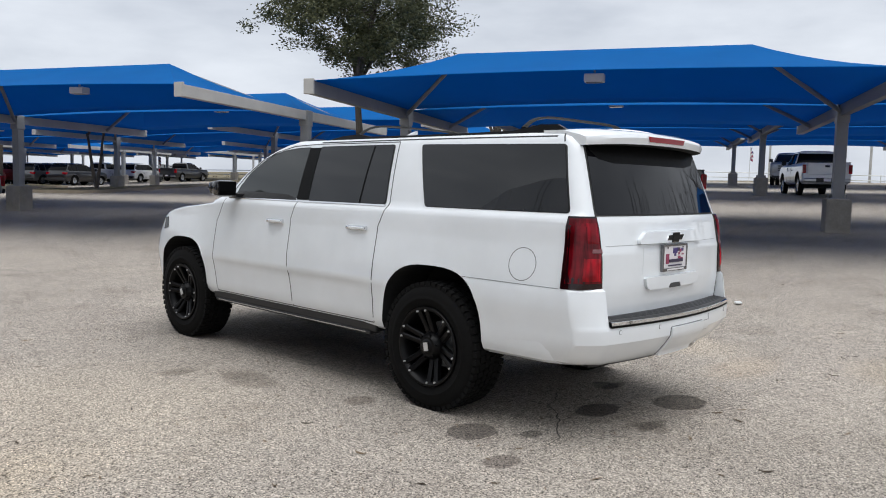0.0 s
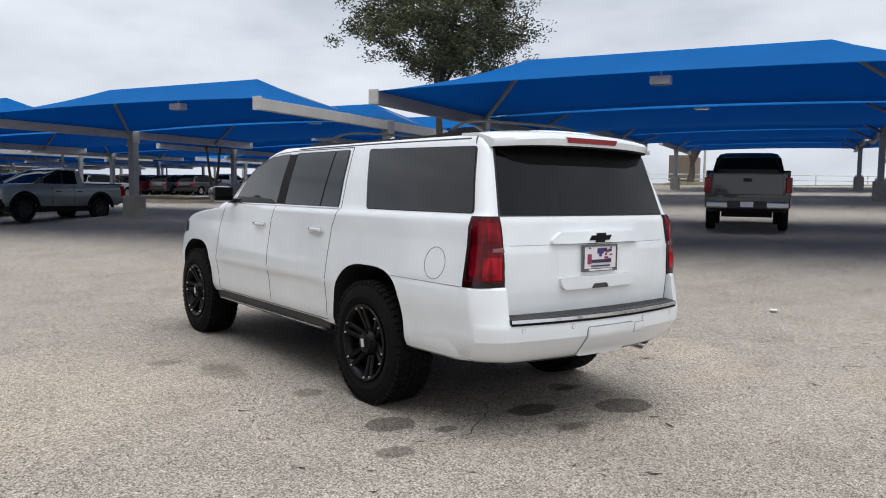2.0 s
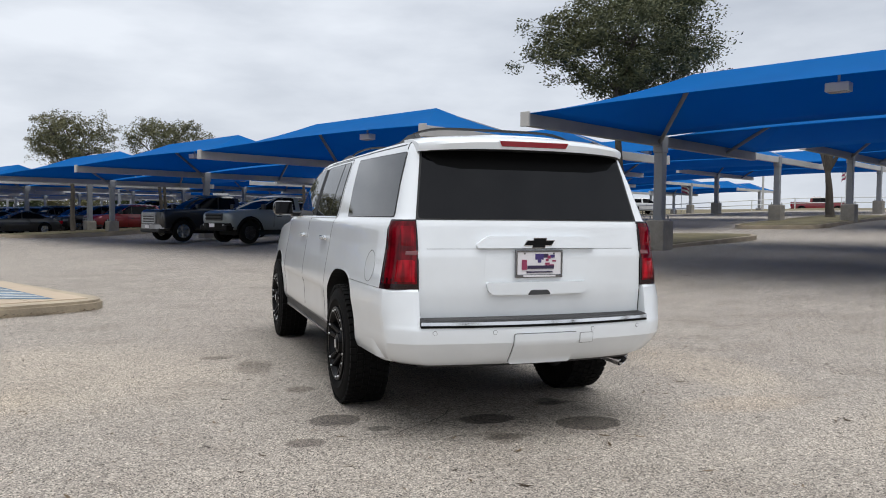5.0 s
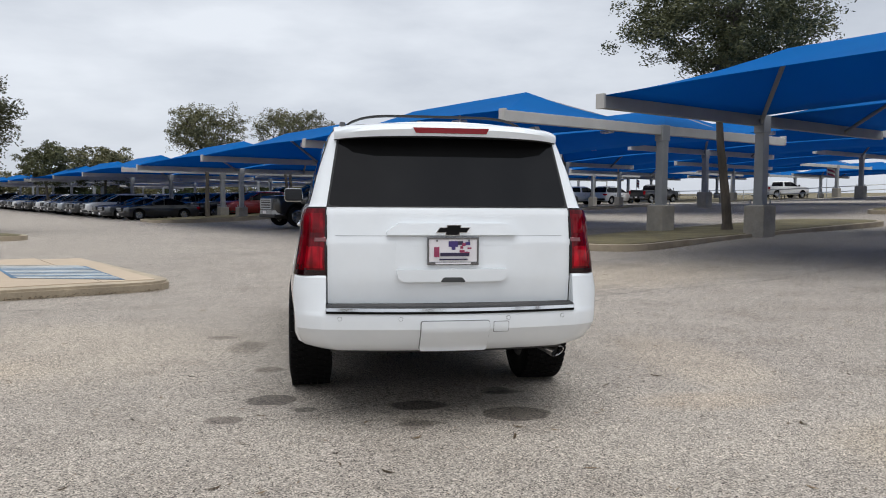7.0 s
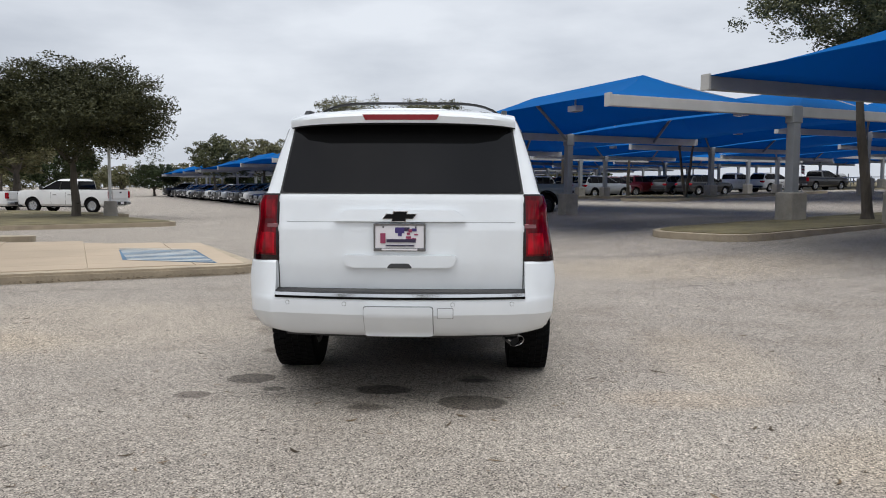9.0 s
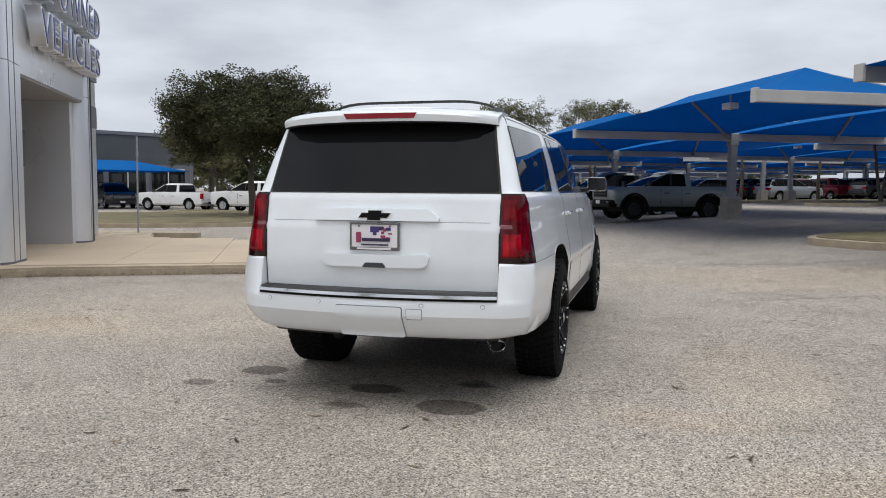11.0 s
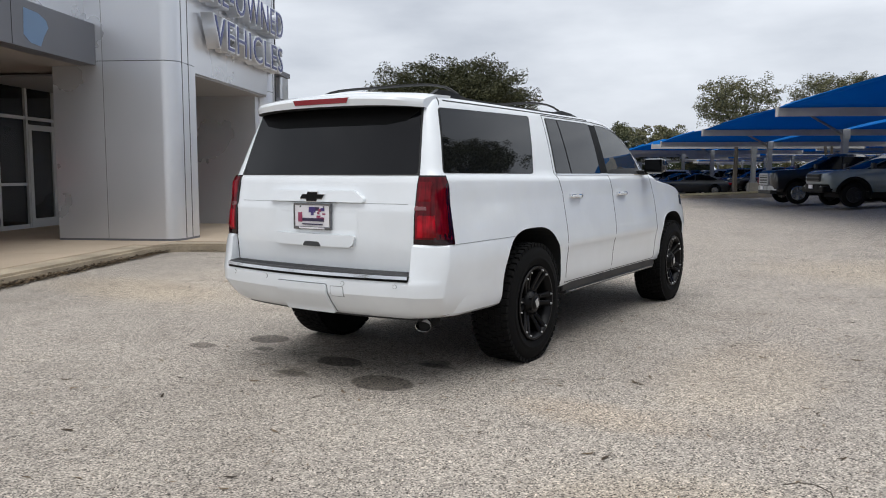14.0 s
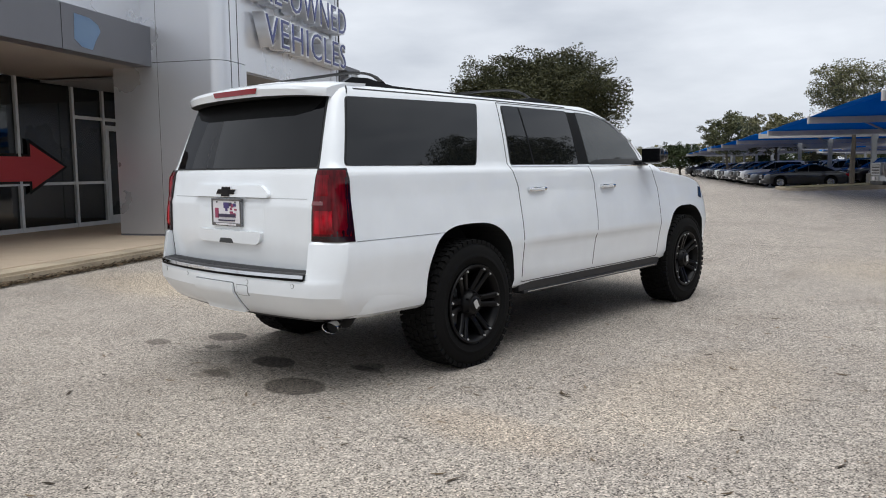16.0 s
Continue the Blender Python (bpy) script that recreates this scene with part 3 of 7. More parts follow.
def showroom():
    th = thing("showroom", "showroom with silver aluminium portal tower and dark glazed front", "building")
    z0 = WALK
    part_joint = 3.30
    # portal tower
    rounded_pier("base_trim", -0.786, 0.086, -2.25, 0.006, z0, z0 + 0.035, 0.27, PANEL_DARK, th, both=False)
    rounded_pier("base_trim", 4.294, 5.006, -2.25, 0.006, z0, z0 + 0.035, 0.28, PANEL_DARK, th)
    for a, b in ((z0 + 0.035, part_joint), (part_joint + 0.012, 6.25)):
        rounded_pier("pier", -0.78, 0.08, -2.25, 0.0, a, b, 0.27, PANEL, th, both=False)
        rounded_pier("pier", 4.30, 5.0, -2.25, 0.0, a, b, 0.28, PANEL, th)
    slab("joint", -0.765, 0.02, -2.24, -0.25, part_joint, part_joint + 0.012, SEAM, th)
    slab("header_panel", 0.08, 4.30, -2.2, -0.03, 3.2, 6.25, PANEL, th)
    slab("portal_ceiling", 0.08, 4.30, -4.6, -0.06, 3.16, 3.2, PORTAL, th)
    for p in (-0.50, -0.235, 4.62, 4.86):
        slab("shadow_gap", p, p + 0.024, -0.028, 0.004, z0, 6.25, SEAM_GAP, th)
    slab("inner_wall", 4.05, 4.30, -4.7, -0.25, z0, 3.16, PANEL, th)
    slab("inner_seam", 4.040, 4.052, -1.9, -1.885, z0, 3.16, SEAM, th)
    slab("side_seam", -0.784, -0.772, -1.32, -1.312, z0, 6.25, SEAM_SOFT, th)
    part("downlight", tubem((*plan(2.6, -1.2), 3.14), (*plan(2.6, -1.2), 3.17), 0.09, seg=14), WHITE_PLAIN, th)
    # neighbouring front beyond the portal
    slab("far_pier", 6.8, 7.43, -2.4, -0.45, z0, 3.98, PANEL, th, bevel=0.05)
    slab("far_wall", 5.01, 9.2, -12, -2.3, z0, 3.98, PANEL, th)
    slab("far_band", 5.02, 7.46, -2.3, -0.44, 2.83, 3.36, PANEL_DARK, th)
    slab("far_coping", 5.02, 7.47, -12, -0.42, 3.98, 4.10, PANEL_DARK, th)
    # canopy fascia and upper wall
    slab("fascia", -7, -0.782, -1.75, -1.43, 3.23, 3.94, PANEL_DARK, th, bevel=0.006)
    slab("fascia_joint", -3.05, -3.04, -1.436, -1.426, 3.24, 3.93, SEAM, th)
    slab("fascia_joint", -5.6, -5.59, -1.436, -1.426, 3.24, 3.93, SEAM, th)
    slab("upper_wall", -7, -0.782, -2.2, -1.62, 3.94, 5.7, PANEL, th)
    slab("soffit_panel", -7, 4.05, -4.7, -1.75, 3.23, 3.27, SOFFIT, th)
    slab("roof_slab", -7, 4.9, -12, -1.9, 5.5, 5.7, PANEL_DARK, th)
    slab("side_wall", -7.3, -7, -12, -1.43, z0, 5.7, PANEL, th)
    slab("back_wall", -7, 9.2, -12.3, -12, z0, 5.7, PANEL, th)
    # glazed front
    q = -4.72
    ps = [-7.0, -5.2, -3.6, -2.05, -0.52, 1.06, 2.04, 3.05, 4.05]
    for p in ps:
        slab("mullion", p - 0.035, p + 0.035, q - 0.05, q + 0.07, z0, 3.23, WHITE_FRAME, th)
    for p0, p1 in zip(ps[:-1], ps[1:]):
        slab("sill", p0 + 0.035, p1 - 0.035, q - 0.05, q + 0.06, z0, z0 + 0.09, WHITE_FRAME, th)
        slab("rail", p0 + 0.035, p1 - 0.035, q - 0.05, q + 0.06, 1.08, 1.14, WHITE_FRAME, th) if p0 < 1.5 else None
        slab("rail", p0 + 0.035, p1 - 0.035, q - 0.05, q + 0.06, 2.50, 2.57, WHITE_FRAME, th) if p0 > 1.0 else None
        slab("pane", p0 + 0.03, p1 - 0.03, q - 0.012, q + 0.012, z0 + 0.05, 3.22, DARK_GLASS, th)
    # door
    d = slab("glass_door", 2.06, 3.02, q + 0.02, q + 0.05, z0 + 0.02, 2.40, DARK_GLASS, th, "white-framed glass door")
    for nm, a in (("stile", (2.06, 2.17, z0 + 0.02, 2.4)), ("stile", (2.91, 3.02, z0 + 0.02, 2.4)), ("top_rail", (2.17, 2.91, 2.28, 2.4)), ("bottom_rail", (2.17, 2.91, z0 + 0.02, z0 + 0.2))):
        bm = bmesh.new()
        box(bm, a[0], a[1], q + 0.04, q + 0.085, a[2], a[3], m=FACE)
        bmesh.ops.recalc_face_normals(bm, faces=bm.faces[:])
        part(nm, bm, WHITE_FRAME, d)
    # painted arrow on the glass
    bm = bmesh.new()
    pts = [(-6.0, 1.17), (-0.25, 1.17), (-0.25, 1.00), (0.69, 1.46), (-0.25, 1.92), (-0.25, 1.66), (-6.0, 1.66)]
    vs = [bm.verts.new((*plan(p, q + 0.075), z)) for p, z in pts]
    f = bm.faces.new(vs)
    bmesh.ops.solidify(bm, geom=[f], thickness=0.004)
    part("arrow_decal", bm, RED_DECAL, th, "red arrow sign with dark outline")
    bm = bmesh.new()
    pts = [(-6.0, 1.12), (-0.31, 1.12), (-0.31, 0.90), (0.80, 1.46), (-0.31, 2.04), (-0.31, 1.72), (-6.0, 1.72)]
    vs = [bm.verts.new((*plan(p, q + 0.064), z)) for p, z in pts]
    f = bm.faces.new(vs)
    bmesh.ops.solidify(bm, geom=[f], thickness=0.004)
    part("arrow_outline", bm, SEAM, th)
    # pale blue plate on the fascia
    bm = bmesh.new()
    pts = [(-1.68, 3.42), (-1.52, 3.32), (-1.26, 3.30), (-1.18, 3.45), (-1.05, 3.62), (-1.10, 3.72), (-1.30, 3.80), (-1.66, 3.82)]
    vs = [bm.verts.new((*plan(p - 1.1, -1.425), z)) for p, z in pts]
    f = bm.faces.new(vs)
    bmesh.ops.solidify(bm, geom=[f], thickness=0.012)
    bmesh.ops.recalc_face_normals(bm, faces=bm.faces[:])
    part("badge", bm, plain("pale_blue", (0.30, 0.45, 0.66), 0.4), th, "pale blue emblem plate")
    return th


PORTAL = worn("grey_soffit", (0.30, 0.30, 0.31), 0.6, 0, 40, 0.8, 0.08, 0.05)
RED_DECAL = plain("red_decal", (0.93, 0.12, 0.14), 0.5)
showroom()


def sign(words, p0, p1, z0, z1):
    """Deep channel letters with navy faces in white rims, on the header."""
    th = thing("wall_sign", "silver channel letters with navy faces on the tower", "sign")
    cu = bpy.data.curves.new("text", "FONT")
    cu.body, cu.size = words, 1.0
    cu.space_character = 1.1
    ob = bpy.data.objects.new("text", cu)
    scene.collection.objects.link(ob)
    bpy.context.view_layer.update()
    w, hgt, left = ob.dimensions.x, 0.73, min(v[0] for v in ob.bound_box)
    sx, sy = (p1 - p0) / w, (z1 - z0) / hgt
    bpy.data.objects.remove(ob)
    bpy.data.curves.remove(cu)
    x = 0.0
    full = words
    for k, ch in enumerate(full):
        if ch == " ":
            continue
        m = {}
        for layer, off, ext in (("can", 0.030, 0.12), ("rim", 0.022, 0.006), ("face", -0.012, 0.008)):
            c2 = bpy.data.curves.new("text", "FONT")
            c2.body, c2.size, c2.space_character = full[:k + 1], 1.0, 1.1
            c2.extrude, c2.offset = ext, off
            c2.resolution_u = 3
            o2 = bpy.data.objects.new("text", c2)
            scene.collection.objects.link(o2)
            for i in range(k):
                c2.body_format[i].material_index = 1
            c2.materials.append(PANEL)
            c2.materials.append(PANEL)
            bpy.context.view_layer.update()
            me = bpy.data.meshes.new_from_object(o2.evaluated_get(bpy.context.evaluated_depsgraph_get()))
            bpy.data.objects.remove(o2)
            bpy.data.curves.remove(c2)
            bm = bmesh.new()
            bm.from_mesh(me)
            bpy.data.meshes.remove(me)
            bmesh.ops.delete(bm, geom=[f for f in bm.faces if f.material_index == 1], context="FACES")
            for f in bm.faces:
                f.material_index = 0
            base = {"can": 0.13, "rim": 0.256, "face": 0.268}[layer]
            for v in bm.verts:
                pp, zz, dd = p0 + (v.co.x - left) * sx, z0 + v.co.y * sy, v.co.z + base
                v.co = Vector((*plan(pp, dd), zz))
            m[layer] = bm
        can = part("letter", m["can"], PANEL, th)
        part("rim", m["rim"], LETTER_WHITE, can)
        part("letter_face", m["face"], LETTER_NAVY, can, "navy letter face")
    return th


LETTER_WHITE = plain("letter_white", (0.75, 0.77, 0.80), 0.4)
LETTER_NAVY = plain("letter_navy", (0.018, 0.03, 0.16), 0.3)
sign("VEHICLES", 0.40, 4.60, 3.76, 4.36)
sign("PRE-OWNED", -0.12, 4.66, 4.56, 5.17)

# ---- the white SUV: x across, y forward from the rear axle, z up ----
def table(pairs):
    """Smooth piecewise curve through (in, out) pairs."""
    def f(v):
        if v <= pairs[0][0]:
            return pairs[0][1]
        for (a, p), (b, q) in zip(pairs, pairs[1:]):
            if v <= b:
                return p + (q - p) * (v - a) / (b - a)
        return pairs[-1][1]
    return f


HALF = table([(0.44, 0.90), (0.48, 0.965), (0.53, 0.985), (0.66, 0.990), (0.725, 0.996), (0.80, 1.003), (0.86, 0.996), (0.95, 0.984), (1.05, 0.966), (1.16, 0.946), (1.26, 0.935), (1.305, 0.928), (1.325, 0.914), (1.345, 0.897), (1.56, 0.838), (1.74, 0.778), (1.80, 0.752), (1.83, 0.725)])
NOSE = table([(0.44, 4.04), (0.56, 4.14), (0.75, 4.18), (0.95, 4.16), (1.05, 4.12), (1.12, 4.09), (1.165, 4.02), (1.20, 3.90), (1.235, 3.66), (1.262, 3.36), (1.285, 3.15), (1.345, 3.03), (1.50, 2.84), (1.60, 2.69), (1.68, 2.54), (1.75, 2.37), (1.80, 2.20), (1.83, 2.06)])
TAIL = table([(0.44, -1.08), (0.70, -1.10), (0.72, -1.195), (0.90, -1.212), (1.12, -1.205), (1.14, -1.198), (1.30, -1.172), (1.36, -1.145), (1.755, -1.005), (1.79, -0.98), (1.83, -0.95)])


# centre, half length, height over the hub, squareness
ARCHES = ((0.015, 0.462, 0.537, 3.0), (3.37, 0.475, 0.525, 2.9))


def arch_point(arch, t, grow=0.0):
    """A point of a wheel arch: a squared ellipse."""
    y, ry, rz, n = arch
    c, s = math.cos(t), math.sin(t)
    return (y + (ry + grow) * math.copysign(abs(c) ** (2 / n), c), 0.425 + (rz + grow) * math.copysign(abs(s) ** (2 / n), s))


def in_arch(y0, z0, grow=0.0):
    for y, ry, rz, n in ARCHES:
        if (abs(y0 - y) / (ry + grow)) ** n + (abs(z0 - 0.425) / (rz + grow)) ** n < 1:
            return True
    return False


def side_x(y, z):
    x = HALF(z)
    if y > 2.7:
        x -= 0.055 * ((y - 2.7) / 1.2) ** 2
    if y < 0:
        x -= 0.030 * y * y
    if z > 1.345:
        x -= 0.020 * max(0.0, (y - 1.2)) ** 2
    if z < 0.80:
        # the doors step in under a crease
        w = max(0.0, min(1.0, (y - 0.60) / 0.12)) * max(0.0, min(1.0, (2.80 - y) / 0.15))
        x -= w * (0.012 * min(1.0, (0.80 - z) / 0.045) - 0.006 * max(0.0, min(1.0, (0.755 - z) / 0.2)))
    return x


def half_loop(z):
    """Half of the outline at height z, from the nose's middle round to the tail's middle."""
    yf, yr = NOSE(z), TAIL(z)
    glass = z > 1.30
    rxf, ryf = (0.55, 0.32) if not glass else (0.62, 0.30)
    g = max(0.0, min(1.0, (z - 1.08) / 0.30))
    g = g * g * (3 - 2 * g)
    rxr, ryr = 0.27 - 0.155 * g, 0.22 - 0.09 * g
    bow_f, bow_r = 0.06, 0.095
    pts = []
    yc = yf - ryf - 0.02
    w = side_x(yc, z)
    for i in range(9):
        x = (w - rxf) * i / 8
        pts.append((x, yf - bow_f * x * x))
    y0 = pts[-1][1]
    for i in range(1, 11):
        t = radians(9 * i)
        pts.append((w - rxf + rxf * math.sin(t) ** (2 / 2.3), y0 - (y0 - yc) * (1 - math.cos(t) ** (2 / 2.3)) if i < 10 else yc))
    yb = yr + ryr + bow_r * 0.45
    n = 56
    for i in range(1, n):
        y = yc + (yb - yc) * i / n
        pts.append((side_x(y, z), y))
    wr = side_x(yb, z)
    xe = wr - rxr
    ye = yr + bow_r * xe * xe
    for i in range(0, 13):
        t = radians(90 - 90 * i / 12)
        pts.append((xe + rxr * max(0.0, math.sin(t)) ** (2 / 2.6), ye + (yb - ye) * (1 - max(0.0, math.cos(t)) ** (2 / 2.6))))
    for i in range(1, 11):
        x = xe * (1 - i / 10)
        pts.append((x, yr + bow_r * x * x))
    return pts


def tail_y(x, z):
    """The rear face's y at x, z."""
    lp = half_loop(z)[-30:]
    x = abs(x)
    for (xa, ya), (xb, yb) in zip(lp, lp[1:]):
        if xb <= x <= xa:
            return yb + (ya - yb) * (x - xb) / max(1e-6, xa - xb)
    return lp[-1][1]


def corner_run(z, x_in, y_out, n):
    """n + 1 points round the rear corner, from the rear face at x_in to the flank at y_out."""
    lp = half_loop(z)[::-1]
    line = [(x_in, tail_y(x_in, z))] + [p for p in lp if p[0] > x_in and p[1] < y_out]
    nxt = [p for p in lp if p[0] > x_in and p[1] >= y_out][0]
    a = line[-1]
    f = (y_out - a[1]) / max(1e-6, nxt[1] - a[1])
    line.append((a[0] + (nxt[0] - a[0]) * f, y_out))
    d = [0.0]
    for p, q in zip(line, line[1:]):
        d.append(d[-1] + math.hypot(q[0] - p[0], q[1] - p[1]))
    out = []
    for i in range(n + 1):
        s = d[-1] * i / n
        k = min(len(d) - 2, max(j for j in range(len(d)) if d[j] <= s + 1e-9))
        g = (s - d[k]) / max(1e-9, d[k + 1] - d[k])
        p, q = line[k], line[k + 1]
        t = Vector((q[0] - p[0], q[1] - p[1])).normalized()
        out.append((p[0] + (q[0] - p[0]) * g, p[1] + (q[1] - p[1]) * g, t.y, -t.x))
    return out


def loops_mesh(loops, close_top=True, close_low=True):
    bm = bmesh.new()
    rings = []
    for lp, z in loops:
        zf = z if callable(z) else (lambda x, y, z=z: z)
        ring = [bm.verts.new((x, y, zf(x, y))) for x, y in lp] + [bm.verts.new((-x, y, zf(x, y))) for x, y in lp[-2:0:-1]]
        rings.append(ring)
    m = len(rings[0])
    for a, b in zip(rings, rings[1:]):
        for k in range(m):
            bm.faces.new((a[k], b[k], b[(k + 1) % m], a[(k + 1) % m]))
    h = (m + 2) // 2
    for flag, r in ((close_top, rings[-1]), (close_low, rings[0])):
        if flag:
            for k in range(h - 1):
                q = [r[k], r[k + 1], r[(m - k - 1) % m], r[(m - k) % m]]
                u = list(dict.fromkeys(q))
                if len(u) > 2:
                    bm.faces.new(u)
    bmesh.ops.recalc_face_normals(bm, faces=bm.faces[:])
    return bm


def carve(bm, cutters):
    """Cuts each closed cutter mesh out of bm and gives back the result."""
    def held(b):
        me = bpy.data.meshes.new("work")
        b.to_mesh(me)
        b.free()
        return new("work", me)
    base = held(bm)
    tools = [held(c) for c in cutters]
    for t in tools:
        mod = base.modifiers.new("cut", "BOOLEAN")
        mod.operation, mod.solver, mod.object = "DIFFERENCE", "EXACT", t
    bpy.context.view_layer.update()
    me = bpy.data.meshes.new_from_object(base.evaluated_get(bpy.context.evaluated_depsgraph_get()))
    out = bmesh.new()
    out.from_mesh(me)
    bpy.data.meshes.remove(me)
    for o in (base, *tools):
        me = o.data
        bpy.data.objects.remove(o)
        bpy.data.meshes.remove(me)
    return out


def split_off(bm, pick):
    """Moves the faces that pick() chooses into a mesh of their own."""
    out = bm.copy()
    for b, keep in ((out, True), (bm, False)):
        dead = [f for f in b.faces if bool(pick(f.calc_center_median())) != keep]
        bmesh.ops.delete(b, geom=dead, context="FACES")
    return out


def smooth_outline(pts, r=0.03, n=4):
    return rounded(pts, r, n)


def flank_patch(outline, off, side, dz=0.06, thick=0.006):
    """A thin panel on the flank; outline in (y, z)."""
    bm = bmesh.new()
    f = bm.faces.new([bm.verts.new((0, y, z)) for y, z in outline])
    zs, ys = [p[1] for p in outline], [p[0] for p in outline]
    for lo, hi, ax, st in ((min(zs), max(zs), 2, dz), (min(ys), max(ys), 1, 0.12)):
        k = lo + st
        while k < hi:
            no = Vector((0, 0, 1)) if ax == 2 else Vector((0, 1, 0))
            bmesh.ops.bisect_plane(bm, geom=bm.faces[:] + bm.edges[:] + bm.verts[:], plane_co=no * k, plane_no=no)
            k += st
    r = bmesh.ops.extrude_face_region(bm, geom=bm.faces[:])
    top = {v for v in r["geom"] if isinstance(v, bmesh.types.BMVert)}
    for v in bm.verts:
        v.co.x = side * (side_x(v.co.y, v.co.z) + (off if v in top else off - thick))
    bmesh.ops.recalc_face_normals(bm, faces=bm.faces[:])
    return bm


def rear_patch(outline, off, thick=0.006, dz=0.06, dx=0.08):
    """A thin panel on the rear face; outline in (x, z)."""
    bm = bmesh.new()
    bm.faces.new([bm.verts.new((x, 0, z)) for x, z in outline])
    for lo, hi, ax, st in ((min(p[1] for p in outline), max(p[1] for p in outline), 2, dz), (min(p[0] for p in outline), max(p[0] for p in outline), 0, dx)):
        k = lo + st
        while k < hi:
            no = Vector((0, 0, 1)) if ax == 2 else Vector((1, 0, 0))
            bmesh.ops.bisect_plane(bm, geom=bm.faces[:] + bm.edges[:] + bm.verts[:], plane_co=no * k, plane_no=no)
            k += st
    r = bmesh.ops.extrude_face_region(bm, geom=bm.faces[:])
    top = {v for v in r["geom"] if isinstance(v, bmesh.types.BMVert)}
    for v in bm.verts:
        v.co.y = tail_y(v.co.x, v.co.z) - (off if v in top else off - thick)
    bmesh.ops.recalc_face_normals(bm, faces=bm.faces[:])
    return bm


def ribbon(points, normals, width, proud, closed=False):
    """A flat strip along points, lying on a surface with the given normals."""
    bm = bmesh.new()
    n = len(points)
    rows = []
    for k in range(n):
        a = points[k - 1] if k or closed else points[k]
        b = points[(k + 1) % n] if k < n - 1 or closed else points[k]
        t, no = (b - a).normalized(), normals[k].normalized()
        s = no.cross(t).normalized() * width / 2
        p = points[k]
        rows.append([bm.verts.new(p - s - no * 0.002), bm.verts.new(p - s + no * proud), bm.verts.new(p + s + no * proud), bm.verts.new(p + s - no * 0.002)])
    for k in range(n if closed else n - 1):
        a, b = rows[k], rows[(k + 1) % n]
        for i in range(3):
            bm.faces.new((a[i], a[i + 1], b[i + 1], b[i]))
    bmesh.ops.recalc_face_normals(bm, faces=bm.faces[:])
    return bm


def flank_line(pairs, side, width=0.007, proud=0.0012, closed=False, steps=10):
    pts, nos = [], []
    run = pairs + ([pairs[0]] if closed else [])
    for (ya, za), (yb, zb) in zip(run, run[1:]):
        for i in range(steps):
            y, z = ya + (yb - ya) * i / steps, za + (zb - za) * i / steps
            pts.append((y, z))
    if not closed:
        pts.append(run[-1])
    P = [Vector((side * side_x(y, z), y, z)) for y, z in pts]
    for y, z in pts:
        dz = (side_x(y, z + 0.01) - side_x(y, z - 0.01)) / 0.02
        nos.append(Vector((side, 0, -dz)))
    return ribbon(P, nos, width, proud, closed)


def rear_line(pairs, width=0.007, proud=0.0012, steps=10, closed=False):
    pts = []
    run = pairs + ([pairs[0]] if closed else [])
    for (xa, za), (xb, zb) in zip(run, run[1:]):
        pts += [(xa + (xb - xa) * i / steps, za + (zb - za) * i / steps) for i in range(steps)]
    if not closed:
        pts.append(run[-1])
    P = [Vector((x, tail_y(x, z), z)) for x, z in pts]
    return ribbon(P, [Vector((0, -1, 0.15))] * len(P), width, proud, closed)


def lathe(profile, seg=64):
    """A ring turned about the x axis; profile in (x, r)."""
    bm = bmesh.new()
    rows = [[bm.verts.new((x, r * math.cos(t), r * math.sin(t))) for x, r in profile] for t in (2 * math.pi * k / seg for k in range(seg))]
    for k in range(seg):
        a, b = rows[k], rows[(k + 1) % seg]
        for i in range(len(profile) - 1):
            bm.faces.new((a[i], a[i + 1], b[i + 1], b[i]))
    bmesh.ops.recalc_face_normals(bm, faces=bm.faces[:])
    return bm


TYRE_R, WHEEL_X = 0.432, 0.865


